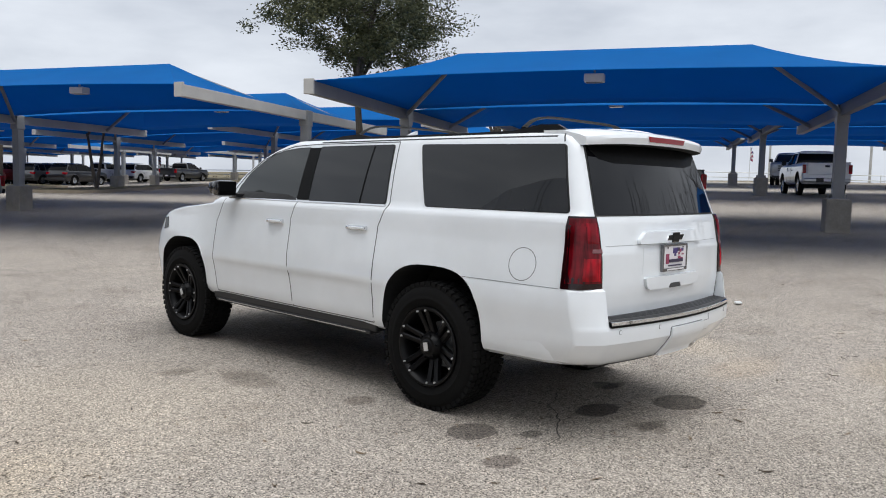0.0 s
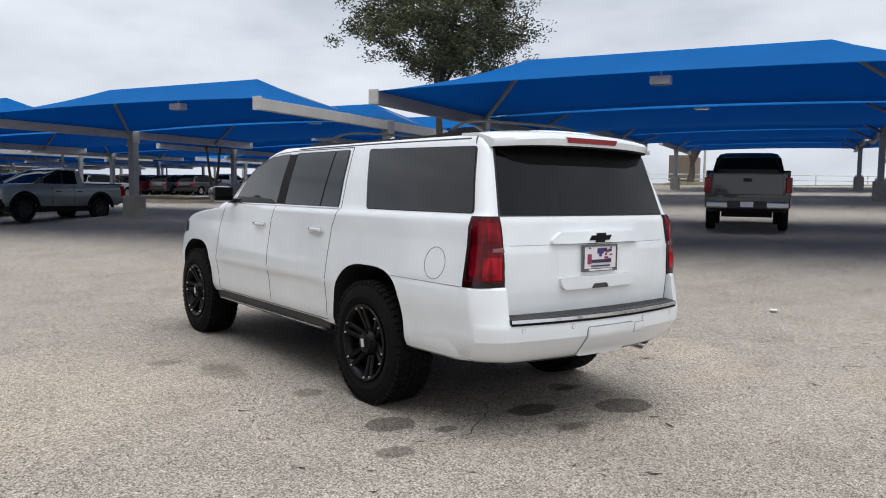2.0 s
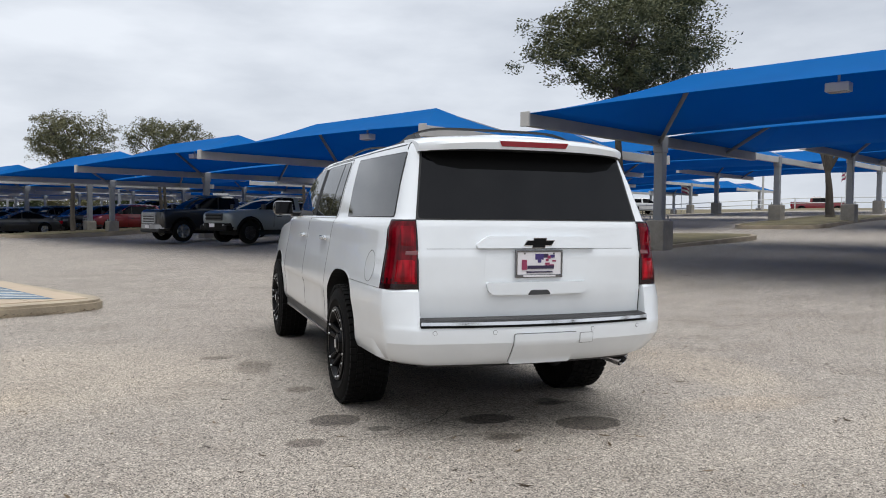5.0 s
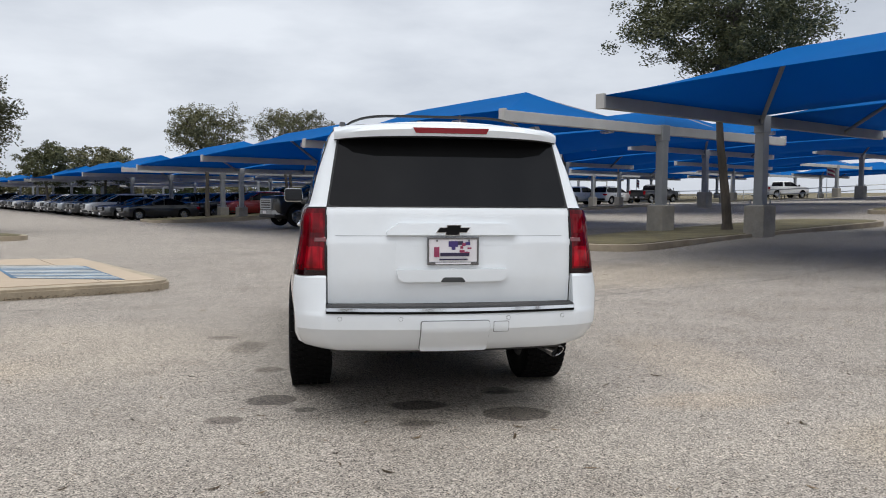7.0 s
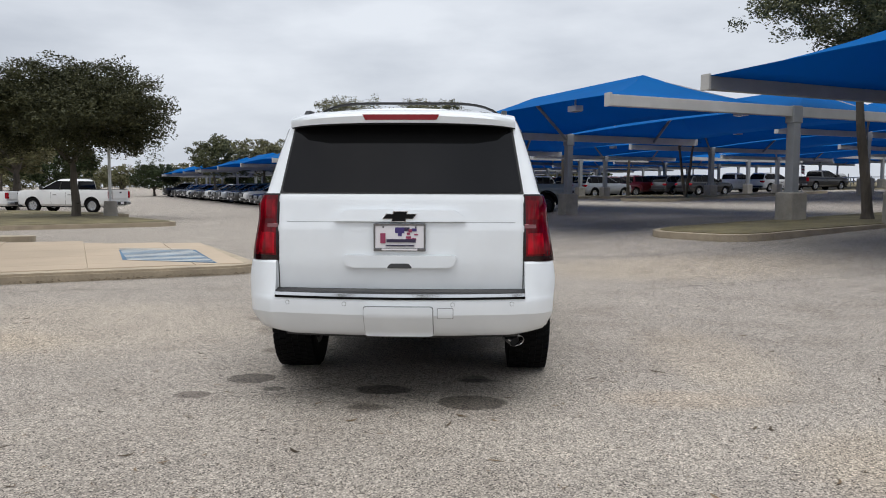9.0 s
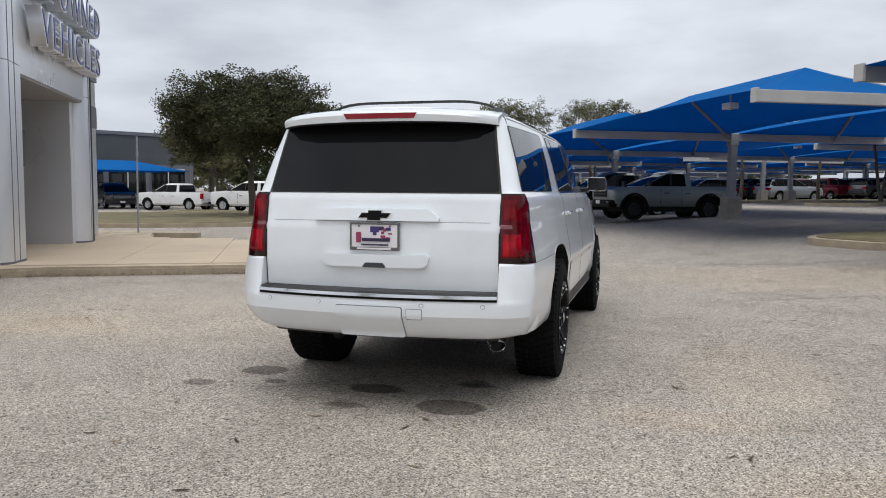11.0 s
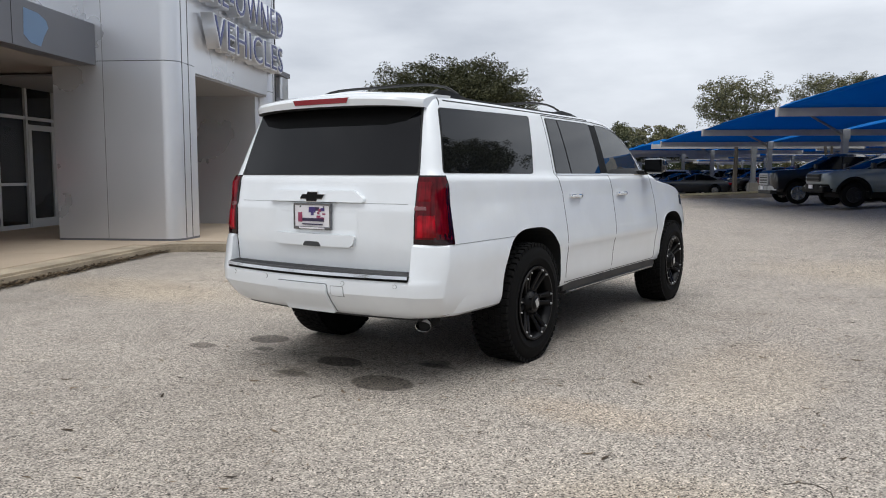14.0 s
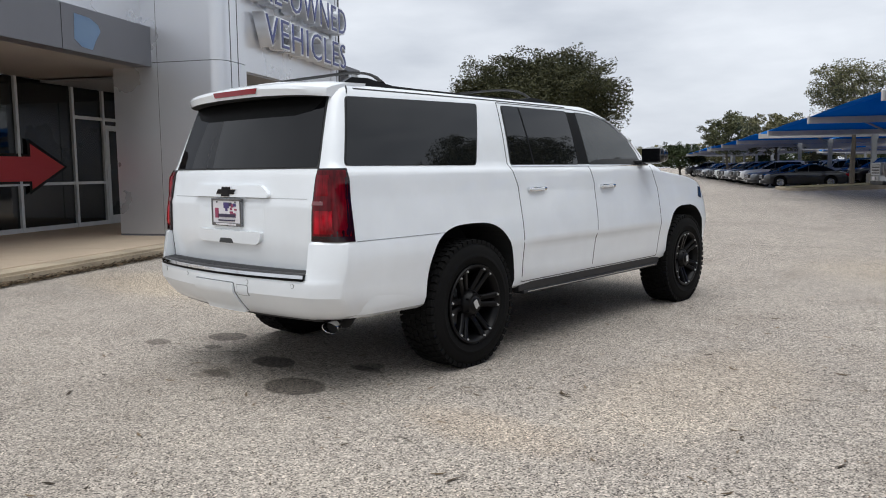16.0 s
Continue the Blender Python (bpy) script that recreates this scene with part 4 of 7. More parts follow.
def hero_wheel(parent, side, y, turn):
    """Tyre, black alloy with paired spokes and silver rivets; outer face towards +x before mirroring."""
    w = 0.148
    m = pose(side * WHEEL_X, y, TYRE_R - 0.008, 0, 0, 0 if side > 0 else 180) @ pose(0, 0, 0, turn, 0, 0)
    prof = [(-w + 0.02, 0.258), (-w, 0.283), (-w - 0.004, 0.335), (-w + 0.004, 0.385), (-w + 0.022, 0.412), (-w + 0.05, 0.421), (w - 0.05, 0.421), (w - 0.022, 0.412), (w - 0.004, 0.385), (w + 0.004, 0.345), (w + 0.004, 0.335), (w + 0.0065, 0.332), (w + 0.0065, 0.318), (w + 0.0035, 0.315), (w, 0.283), (w - 0.02, 0.258)]
    bm = lathe(prof, 72)
    rnd = random.Random(5)
    n = 52
    for k in range(n):
        t = 360 * k / n
        for x0, x1, dt, r0, r1, wd in ((-w + 0.010, -w + 0.050, 0, 0.402, 0.430, 0.0185), (w - 0.050, w - 0.010, 3.4, 0.402, 0.430, 0.0185), (-0.092, -0.050, 2, 0.415, 0.432, 0.018), (0.050, 0.092, 5.4, 0.415, 0.432, 0.018), (-0.042, -0.004, 4, 0.415, 0.432, 0.018), (0.004, 0.042, 0.6, 0.415, 0.432, 0.018)):
            box(bm, x0, x1, -wd, wd, r0, r1, m=pose(0, 0, 0, t + dt, 0, 0))
    tyre = part("wheel", bm, RUBBER, parent, "black alloy wheel with all-terrain tyre", smooth=40)
    tyre.matrix_basis = m
    rim = lathe([(w - 0.03, 0.283), (w + 0.002, 0.292), (w + 0.008, 0.288), (w + 0.008, 0.276), (w - 0.004, 0.262), (w - 0.05, 0.247), (w - 0.12, 0.240), (-w + 0.03, 0.245), (-w + 0.02, 0.285)], 64)
    part("rim_barrel", rim, SATIN_BLACK, tyre, smooth=35)
    part("brake_disc", tubem((-0.02, 0, 0), (-0.005, 0, 0), 0.17, seg=40), STEEL_GREY, tyre)
    part("rim_back", tubem((-0.075, 0, 0), (-0.06, 0, 0), 0.243, seg=40), UNDER, tyre)
    for k in range(6):
        for side2 in (-1, 1):
            bm = bmesh.new()
            rings = []
            for r, x, hw, off in ((0.060, w - 0.058, 0.024, 0.022), (0.120, w - 0.044, 0.021, 0.025), (0.190, w - 0.024, 0.0195, 0.030), (0.250, w - 0.006, 0.022, 0.036), (0.274, w + 0.002, 0.026, 0.040)):
                c = side2 * off
                rings.append([bm.verts.new(p) for p in ((x - 0.004, c - hw, r), (x + 0.004, c - hw * 0.55, r), (x + 0.004, c + hw * 0.55, r), (x - 0.004, c + hw, r), (x - 0.040, c + hw * 0.9, r), (x - 0.040, c - hw * 0.9, r))])
            for p, q in zip(rings, rings[1:]):
                for j in range(6):
                    bm.faces.new((p[j], p[(j + 1) % 6], q[(j + 1) % 6], q[j]))
            bm.faces.new(rings[0])
            bm.faces.new(rings[-1])
            bmesh.ops.recalc_face_normals(bm, faces=bm.faces[:])
            sp = part("spoke", bm, SATIN_BLACK, tyre)
            sp.matrix_basis = pose(0, 0, 0, 60 * k, 0, 0)
            rv = part("rivet", tubem((w + 0.002, 0, 0), (w + 0.013, 0, 0), 0.0085, 0.0065, seg=8), RIVET, tyre)
            rv.matrix_basis = pose(0, 0, 0, 60 * k, 0, 0) @ pose(0, side2 * 0.040, 0.262)
    hub = lathe([(w - 0.075, 0.110), (w - 0.055, 0.107), (w - 0.028, 0.096), (w - 0.004, 0.072), (w - 0.002, 0.056), (w + 0.004, 0.049), (w + 0.008, 0.042), (w + 0.008, 0.0005)], 36)
    part("hub_cap", hub, SATIN_BLACK, tyre, smooth=30)
    part("cap_plate", boxm(w + 0.007, w + 0.011, -0.021, 0.021, -0.031, 0.031), RIVET, tyre, "small silver plate on the cap")
    for k in range(6):
        t = radians(60 * k)
        b = part("lug_nut", tubem((w - 0.045, 0, 0), (w - 0.022, 0, 0), 0.007, 0.006, seg=6), SATIN_BLACK, tyre)
        b.matrix_basis = pose(0.024, 0.086 * math.sin(t + 0.5), 0.086 * math.cos(t + 0.5))
    small = Matrix.Diagonal((1, 0.912, 0.912, 1))
    for o in tyre.children:
        o.matrix_basis = small @ o.matrix_basis


def hero():
    th = thing("suv", "white full-size SUV on black wheels parked on the lot", "car")
    zs = [0.46, 0.48, 0.505, 0.53, 0.60, 0.66, 0.70, 0.725, 0.755, 0.775, 0.80, 0.83, 0.86, 0.90, 0.95, 1.0, 1.05, 1.10, 1.12, 1.145, 1.165, 1.18, 1.195, 1.21, 1.225, 1.235, 1.25, 1.262, 1.275, 1.285, 1.305, 1.325, 1.345, 1.38, 1.43, 1.48, 1.53, 1.58, 1.63, 1.68, 1.72, 1.755, 1.78, 1.80, 1.818, 1.83]
    loops = [(half_loop(z), z) for z in zs]
    # roof: the top outline drawn in, over a shallow crown
    top = half_loop(1.83)

    def crown(x, y):
        return 1.893 - 0.085 * (x / 0.72) ** 2 * (0.55 + 0.45 * (x / 0.72) ** 2) - 0.034 * (max(0.0, y - 1.0) / 0.9) ** 2 - 0.012 * (min(0.0, y + 0.2) / 0.75) ** 2
    for s in (0.985, 0.96, 0.90, 0.78, 0.6, 0.4, 0.2, 0.04):
        lp = [(x * s, 0.35 + (y - 0.35) * (0.985 - (0.985 - s) * 0.16)) for x, y in top]
        f = 1.0 if s < 0.94 else (0.55 if s > 0.97 else 0.85)
        loops.append((lp, lambda x, y, f=f: 1.83 + (crown(x, y) - 1.83) * f))
    bm = loops_mesh(loops)
    cuts = []
    for arch in ARCHES:
        for s in (-1, 1):
            c = bmesh.new()
            o = [arch_point(arch, 2 * math.pi * k / 48 + 0.01) for k in range(48)]
            lo = [c.verts.new((s * 0.60, a, b)) for a, b in o]
            hi = [c.verts.new((s * 1.3, a, b)) for a, b in o]
            for k in range(48):
                c.faces.new((lo[k], lo[(k + 1) % 48], hi[(k + 1) % 48], hi[k]))
            c.faces.new(lo)
            c.faces.new(hi)
            bmesh.ops.recalc_face_normals(c, faces=c.faces[:])
            cuts.append(c)
    bm = carve(bm, cuts)

    def in_well(c):
        return in_arch(c.y, c.z, 0.0008) and 0.58 < abs(c.x) < side_x(c.y, c.z) - 0.02
    well = split_off(bm, in_well)
    for s, front in ((-1, 0), (-1, 1), (1, 0), (1, 1)):
        part("wheel_well", split_off(well, lambda c: c.x * s > 0 and (c.y > 1.6) == bool(front)), UNDER, th)
    well.free()
    under = split_off(bm, lambda c: c.z < 0.465)
    part("underbody", under, UNDER, th)
    # doors
    for y in (2.75, 1.615, 0.565):
        bmesh.ops.bisect_plane(bm, geom=bm.faces[:] + bm.edges[:] + bm.verts[:], plane_co=(0, y, 0), plane_no=(0, 1, 0))

    def pillar(c):
        return c.z < 1.345 or c.y < 2.66 - (c.z - 1.345) * 1.30
    for s, tag in ((-1, "driver"), (1, "passenger")):
        for name, y0, y1 in (("front_door", 1.615, 2.75), ("rear_door", 0.565, 1.615)):
            def is_door(c, s=s, y0=y0, y1=y1):
                return s * c.x > 0.70 and y0 < c.y < y1 and 0.50 < c.z < 1.79 and pillar(c)
            d = split_off(bm, is_door)
            door = part(name, d, WHITE_PAINT, th, smooth=28)
            yh = 0.815 if name == "rear_door" else 1.855
            xh = side_x(yh, 1.17)
            hb = bmesh.new()
            box(hb, xh - 0.01, xh + 0.03, yh - 0.12, yh + 0.10, 1.153, 1.187, bevel=0.011)
            for v in hb.verts:
                v.co.x = s * v.co.x
            bmesh.ops.recalc_face_normals(hb, faces=hb.faces[:])
            part("handle", hb, CHROME, door, "chrome door handle", smooth=40)
            hc = bmesh.new()
            box(hc, xh + 0.022, xh + 0.034, yh - 0.112, yh + 0.06, 1.160, 1.178, bevel=0.004)
            for v in hc.verts:
                v.co.x = s * v.co.x
            bmesh.ops.recalc_face_normals(hc, faces=hc.faces[:])
            part("handle_trim", hc, WHITE_PAINT, door)
    part("body", bm, WHITE_PAINT, th, smooth=28)

    # flank glass, trim and gaps
    for s in (-1, 1):
        fr = [(2.60, 1.350), (2.56, 1.440), (2.43, 1.565), (2.27, 1.655), (2.13, 1.712), (1.98, 1.750), (1.81, 1.768), (1.620, 1.775), (1.635, 1.350)]
        rr = [(1.468, 1.350), (1.475, 1.775), (0.612, 1.775), (0.560, 1.350)]
        qq = [(0.150, 1.350), (0.318, 1.772), (-0.872, 1.752), (-0.992, 1.350)]
        for name, o, mt, r in (("front_window", fr, FRONT_GLASS, 0.03), ("rear_window", rr, SIDE_PRIVACY, 0.03), ("quarter_window", qq, SIDE_PRIVACY, 0.028)):
            oo = smooth_outline(o, r)
            part(name, flank_patch(oo, 0.0045, s), mt, th, smooth=30)
            c = Vector((sum(p[0] for p in oo) / len(oo), sum(p[1] for p in oo) / len(oo)))
            big = [tuple(c + (Vector(p) - c) * (1 + 0.012 / max(0.1, (Vector(p) - c).length))) for p in oo]
            part("window_seal", flank_patch(big, 0.0022, s, thick=0.008), SEAM, th)
        part("pillar_trim", flank_patch([(1.632, 1.352), (1.617, 1.772), (1.478, 1.772), (1.471, 1.352)], 0.0060, s, thick=0.008), DEEP_BLACK, th)
        part("window_bar", flank_patch([(0.852, 1.352), (0.829, 1.773), (0.812, 1.773), (0.834, 1.352)], 0.0058, s, thick=0.003), DEEP_BLACK, th)
        part("belt_moulding", flank_line([(0.55, 1.338), (2.60, 1.338)], s, 0.013, 0.006, steps=24), CHROME, th)
        part("door_gap", flank_line([(0.565, 1.798), (0.515, 1.36), (0.53, 1.32), (0.585, 1.19), (0.585, 0.90), (0.57, 0.505)], s), SEAM_DOOR, th)
        part("door_gap", flank_line([(1.60, 1.33), (1.645, 1.20), (1.63, 0.9), (1.56, 0.505)], s), SEAM_DOOR, th)
        part("door_gap", flank_line([(2.68, 1.33), (2.77, 1.13), (2.765, 0.80), (2.71, 0.505)], s), SEAM_DOOR, th)
        part("door_gap", flank_line([(0.57, 0.503), (2.71, 0.503)], s, steps=30), SEAM_DOOR, th)
        part("door_gap", flank_line([(0.565, 1.798), (1.55, 1.800), (1.86, 1.788), (2.10, 1.742), (2.30, 1.668), (2.50, 1.545), (2.62, 1.44), (2.68, 1.34)], s), SEAM_DOOR, th)
        part("bumper_gap", flank_line([(-0.265, 0.919), (-1.0, 0.915)], s, 0.0026, 0.003), SEAM_SOFT, th)
        part("spoiler_gap", flank_line([(-0.862, 1.770), (-0.840, 1.828)], s, 0.008, 0.0025), SEAM_DOOR, th)
        part("roof_ditch", flank_line([(-0.80, 1.805), (0.4, 1.812), (1.5, 1.812)], s, 0.012), SEAM, th)
        # arch lips
        for arch in ARCHES:
            pr = []
            for k in range(45):
                t = radians(-2 + 184 * k / 44)
                yy, zz = arch_point(arch, t, 0.007)
                if zz > 0.47:
                    pr.append((yy, zz))
            part("arch_lip", flank_line(pr, s, 0.012, 0.002, steps=1), WHITE_PAINT, th, smooth=60)
        # sill step
        st = bmesh.new()
        box(st, s * 0.86 if s > 0 else -0.972, s * 0.972 if s > 0 else -0.86, 0.62, 2.76, 0.405, 0.437, bevel=0.012)
        stp = part("side_step", st, BLACK_PLASTIC, th, "black running board with bright strip", smooth=40)
        sb = bmesh.new()
        box(sb, s * 0.966 if s > 0 else -0.976, s * 0.976 if s > 0 else -0.966, 0.66, 2.70, 0.418, 0.426)
        part("step_strip", sb, STEEL_RIM, stp)
        rk = bmesh.new()
        box(rk, s * 0.84 if s > 0 else -0.965, s * 0.965 if s > 0 else -0.84, 0.56, 2.80, 0.43, 0.50, bevel=0.01)
        part("rocker_cover", rk, BLACK_PLASTIC, th)
        # mirror
        mb = bmesh.new()
        box(mb, 0.955, 1.150, 2.43, 2.54, 1.350, 1.495, bevel=0.035)
        for v in mb.verts:
            if v.co.y > 2.5:
                v.co.z = 1.425 + (v.co.z - 1.425) * 0.85
            v.co.x = s * v.co.x
        bmesh.ops.recalc_face_normals(mb, faces=mb.faces[:])
        mir = part("door_mirror", mb, GLOSS_BLACK, th, "black door mirror", smooth=40)
        mg = bmesh.new()
        box(mg, 0.965, 1.135, 2.423, 2.432, 1.365, 1.485, bevel=0.003)
        ms = bmesh.new()
        box(ms, 0.84, 0.97, 2.44, 2.55, 1.335, 1.385, bevel=0.01)
        for b in (mg, ms):
            for v in b.verts:
                v.co.x = s * v.co.x
            bmesh.ops.recalc_face_normals(b, faces=b.faces[:])
        cp = bmesh.new()
        box(cp, 0.966, 1.149, 2.515, 2.60, 1.365, 1.486, bevel=0.04)
        for v in cp.verts:
            v.co.x = s * v.co.x
        bmesh.ops.recalc_face_normals(cp, faces=cp.faces[:])
        part("mirror_cap", cp, GLOSS_BLACK, mir, smooth=40)
        part("mirror_glass", mg, MIRROR_DARK, mir)
        part("mirror_arm", ms, GLOSS_BLACK, mir)
        # tail lamp
        tail_lamp(th, s)
        # roof rail
        rb = bmesh.new()
        prof = [(-0.835, 0.0), (-0.75, 0.044), (-0.62, 0.048), (-0.52, 0.032), (-0.40, 0.016), (-0.2, 0.013), (0.6, 0.012), (1.0, 0.016), (1.14, 0.040), (1.32, 0.036), (1.50, 0.018), (1.62, 0.0)]
        rows = []
        for y, hgt in prof:
            z0 = 1.838 - 0.05 * max(0, y - 0.9) ** 2
            rows.append([rb.verts.new((s * (0.655 + dx), y, z0 + dz * hgt - (0.015 if not dz else 0))) for dx, dz in ((-0.024, 0), (-0.016, 1), (0.014, 1), (0.024, 0))])
        for a, b in zip(rows, rows[1:]):
            for i in range(3):
                rb.faces.new((a[i], a[i + 1], b[i + 1], b[i]))
        rb.faces.new(rows[0])
        rb.faces.new(rows[-1])
        bmesh.ops.recalc_face_normals(rb, faces=rb.faces[:])
        part("roof_rail", rb, SATIN_BLACK, th, smooth=40)
        # headlamp
        hb = flank_patch([(3.73, 1.02), (3.765, 1.12), (3.82, 1.115), (3.82, 1.0)], 0.006, s)
        part("headlamp", hb, LAMP_FRONT, th)
    for y in (-0.47, 1.15):
        cb = bmesh.new()
        n = 22
        rows = []
        for k in range(n + 1):
            f = k / n * 2 - 1
            x = 0.645 * f
            z = 1.868 + 0.090 * (1 - abs(f) ** 6)
            sl = 0.026
            rows.append([cb.verts.new((x, y + dy, z + dz)) for dy, dz in ((-sl, 0), (-sl * 0.6, 0.009), (sl * 0.6, 0.009), (sl, 0), (0, -0.008))])
        for a, b in zip(rows, rows[1:]):
            for i in range(5):
                cb.faces.new((a[i], a[(i + 1) % 5], b[(i + 1) % 5], b[i]))
        cb.faces.new(rows[0])
        cb.faces.new(rows[-1])
        bmesh.ops.recalc_face_normals(cb, faces=cb.faces[:])
        part("cross_bar", cb, DEEP_BLACK, th, "black roof cross bar", smooth=40)
    part("fuel_flap", flank_line([(-0.73 + 0.098 * math.cos(t), 1.035 + 0.098 * math.sin(t)) for t in (2 * math.pi * k / 28 for k in range(28))], -1, 0.0042, 0.001, True, 1), SEAM_SOFT, th)
    fin = bmesh.new()
    vs = [fin.verts.new(p) for p in ((-0.02, 1.18, 1.885), (0.02, 1.18, 1.885), (0.02, 1.36, 1.88), (-0.02, 1.36, 1.88), (-0.006, 1.17, 1.945), (0.006, 1.17, 1.945), (0.004, 1.24, 1.93), (-0.004, 1.24, 1.93))]
    for f in ((0, 1, 5, 4), (1, 2, 6, 5), (2, 3, 7, 6), (3, 0, 4, 7), (4, 5, 6, 7)):
        fin.faces.new([vs[i] for i in f])
    part("antenna_fin", fin, WHITE_PAINT, th)
    hero_rear(th)
    for s in (-1, 1):
        hero_wheel(th, s, 0.0, 12 if s < 0 else 30)
        hero_wheel(th, s, 3.302, 25 if s < 0 else 5)
    part("axle", tubem((-0.75, 0, 0.42), (0.75, 0, 0.42), 0.055, seg=10), UNDER, th)
    part("differential", boxm(-0.16, 0.16, -0.14, 0.16, 0.30, 0.54, bevel=0.07), UNDER, th)
    part("floor_pan", boxm(-0.62, 0.62, -1.0, 3.9, 0.44, 0.50), UNDER, th)
    # windscreen
    ws = bmesh.new()
    rows = []
    for z in (1.30, 1.36, 1.45, 1.55, 1.65, 1.73, 1.775):
        lp = [p for p in half_loop(z)[:17] if p[0] < side_x(p[1], z) - 0.10]
        rows.append([ws.verts.new((-x, y + 0.004, z + 0.003)) for x, y in lp[::-1]] + [ws.verts.new((x, y + 0.004, z + 0.003)) for x, y in lp[1:]])
    m = min(len(r) for r in rows)
    for a, b in zip(rows, rows[1:]):
        oa, ob = (len(a) - m) // 2, (len(b) - m) // 2
        for i in range(m - 1):
            ws.faces.new((a[oa + i], a[oa + i + 1], b[ob + i + 1], b[ob + i]))
    bmesh.ops.recalc_face_normals(ws, faces=ws.faces[:])
    part("windscreen", ws, FRONT_GLASS, th, smooth=50)
    return th


def lamp_band(s, z0, z1, f0, f1, off, thick=0.02, n=8):
    """A piece of the lamp that wraps the corner; f0, f1 are shares of the way round."""
    bm = bmesh.new()
    rows = []
    nz = 7
    for j in range(nz + 1):
        z = z0 + (z1 - z0) * j / nz
        run = corner_run(z, 0.766, -1.015 + 0.012 * (z - 0.917) / 0.42, 24)
        edge = 0.004 if j in (0, nz) else 0.0
        row = []
        for i in range(n + 1):
            k = f0 + (f1 - f0) * i / n
            q = run[min(24, round(k * 24))]
            e = 0.004 if i in (0, n) else 0.0
            o = off - max(edge, e)
            row.append((Vector((s * (q[0] + q[2] * o), q[1] + q[3] * o, z)), Vector((s * (q[0] + q[2] * (off - thick)), q[1] + q[3] * (off - thick), z))))
        rows.append(row)
    V = [[bm.verts.new(p[0]) for p in r] for r in rows]
    U = [[bm.verts.new(p[1]) for p in r] for r in rows]
    for j in range(nz):
        for i in range(n):
            bm.faces.new((V[j][i], V[j][i + 1], V[j + 1][i + 1], V[j + 1][i]))
    for j in range(nz):
        bm.faces.new((V[j][0], V[j + 1][0], U[j + 1][0], U[j][0]))
        bm.faces.new((V[j][n], U[j][n], U[j + 1][n], V[j + 1][n]))
    for i in range(n):
        bm.faces.new((V[0][i], U[0][i], U[0][i + 1], V[0][i + 1]))
        bm.faces.new((V[nz][i], V[nz][i + 1], U[nz][i + 1], U[nz][i]))
    bmesh.ops.recalc_face_normals(bm, faces=bm.faces[:])
    return bm


def tail_lamp(th, s):
    lamp = part("tail_lamp", lamp_band(s, 0.917, 1.333, 0, 1, 0.015, 0.03), LAMP_DARK_RED, th, "tall red tail lamp with smoked edge", smooth=30)
    part("red_lens", lamp_band(s, 0.950, 1.322, 0.03, 0.90, 0.0172, 0.008), LAMP_MID_RED, lamp, smooth=30)
    part("bright_lens", lamp_band(s, 0.962, 1.105, 0.08, 0.54, 0.0188, 0.008), LAMP_RED, lamp, smooth=30)
    part("upper_lens", lamp_band(s, 1.165, 1.295, 0.10, 0.46, 0.0186, 0.008), LAMP_UPPER_RED, lamp, smooth=30)
    part("reversing_lens", lamp_band(s, 1.122, 1.148, 0.02, 0.34, 0.0195, 0.008, 6), LAMP_SMOKED, lamp, smooth=30)


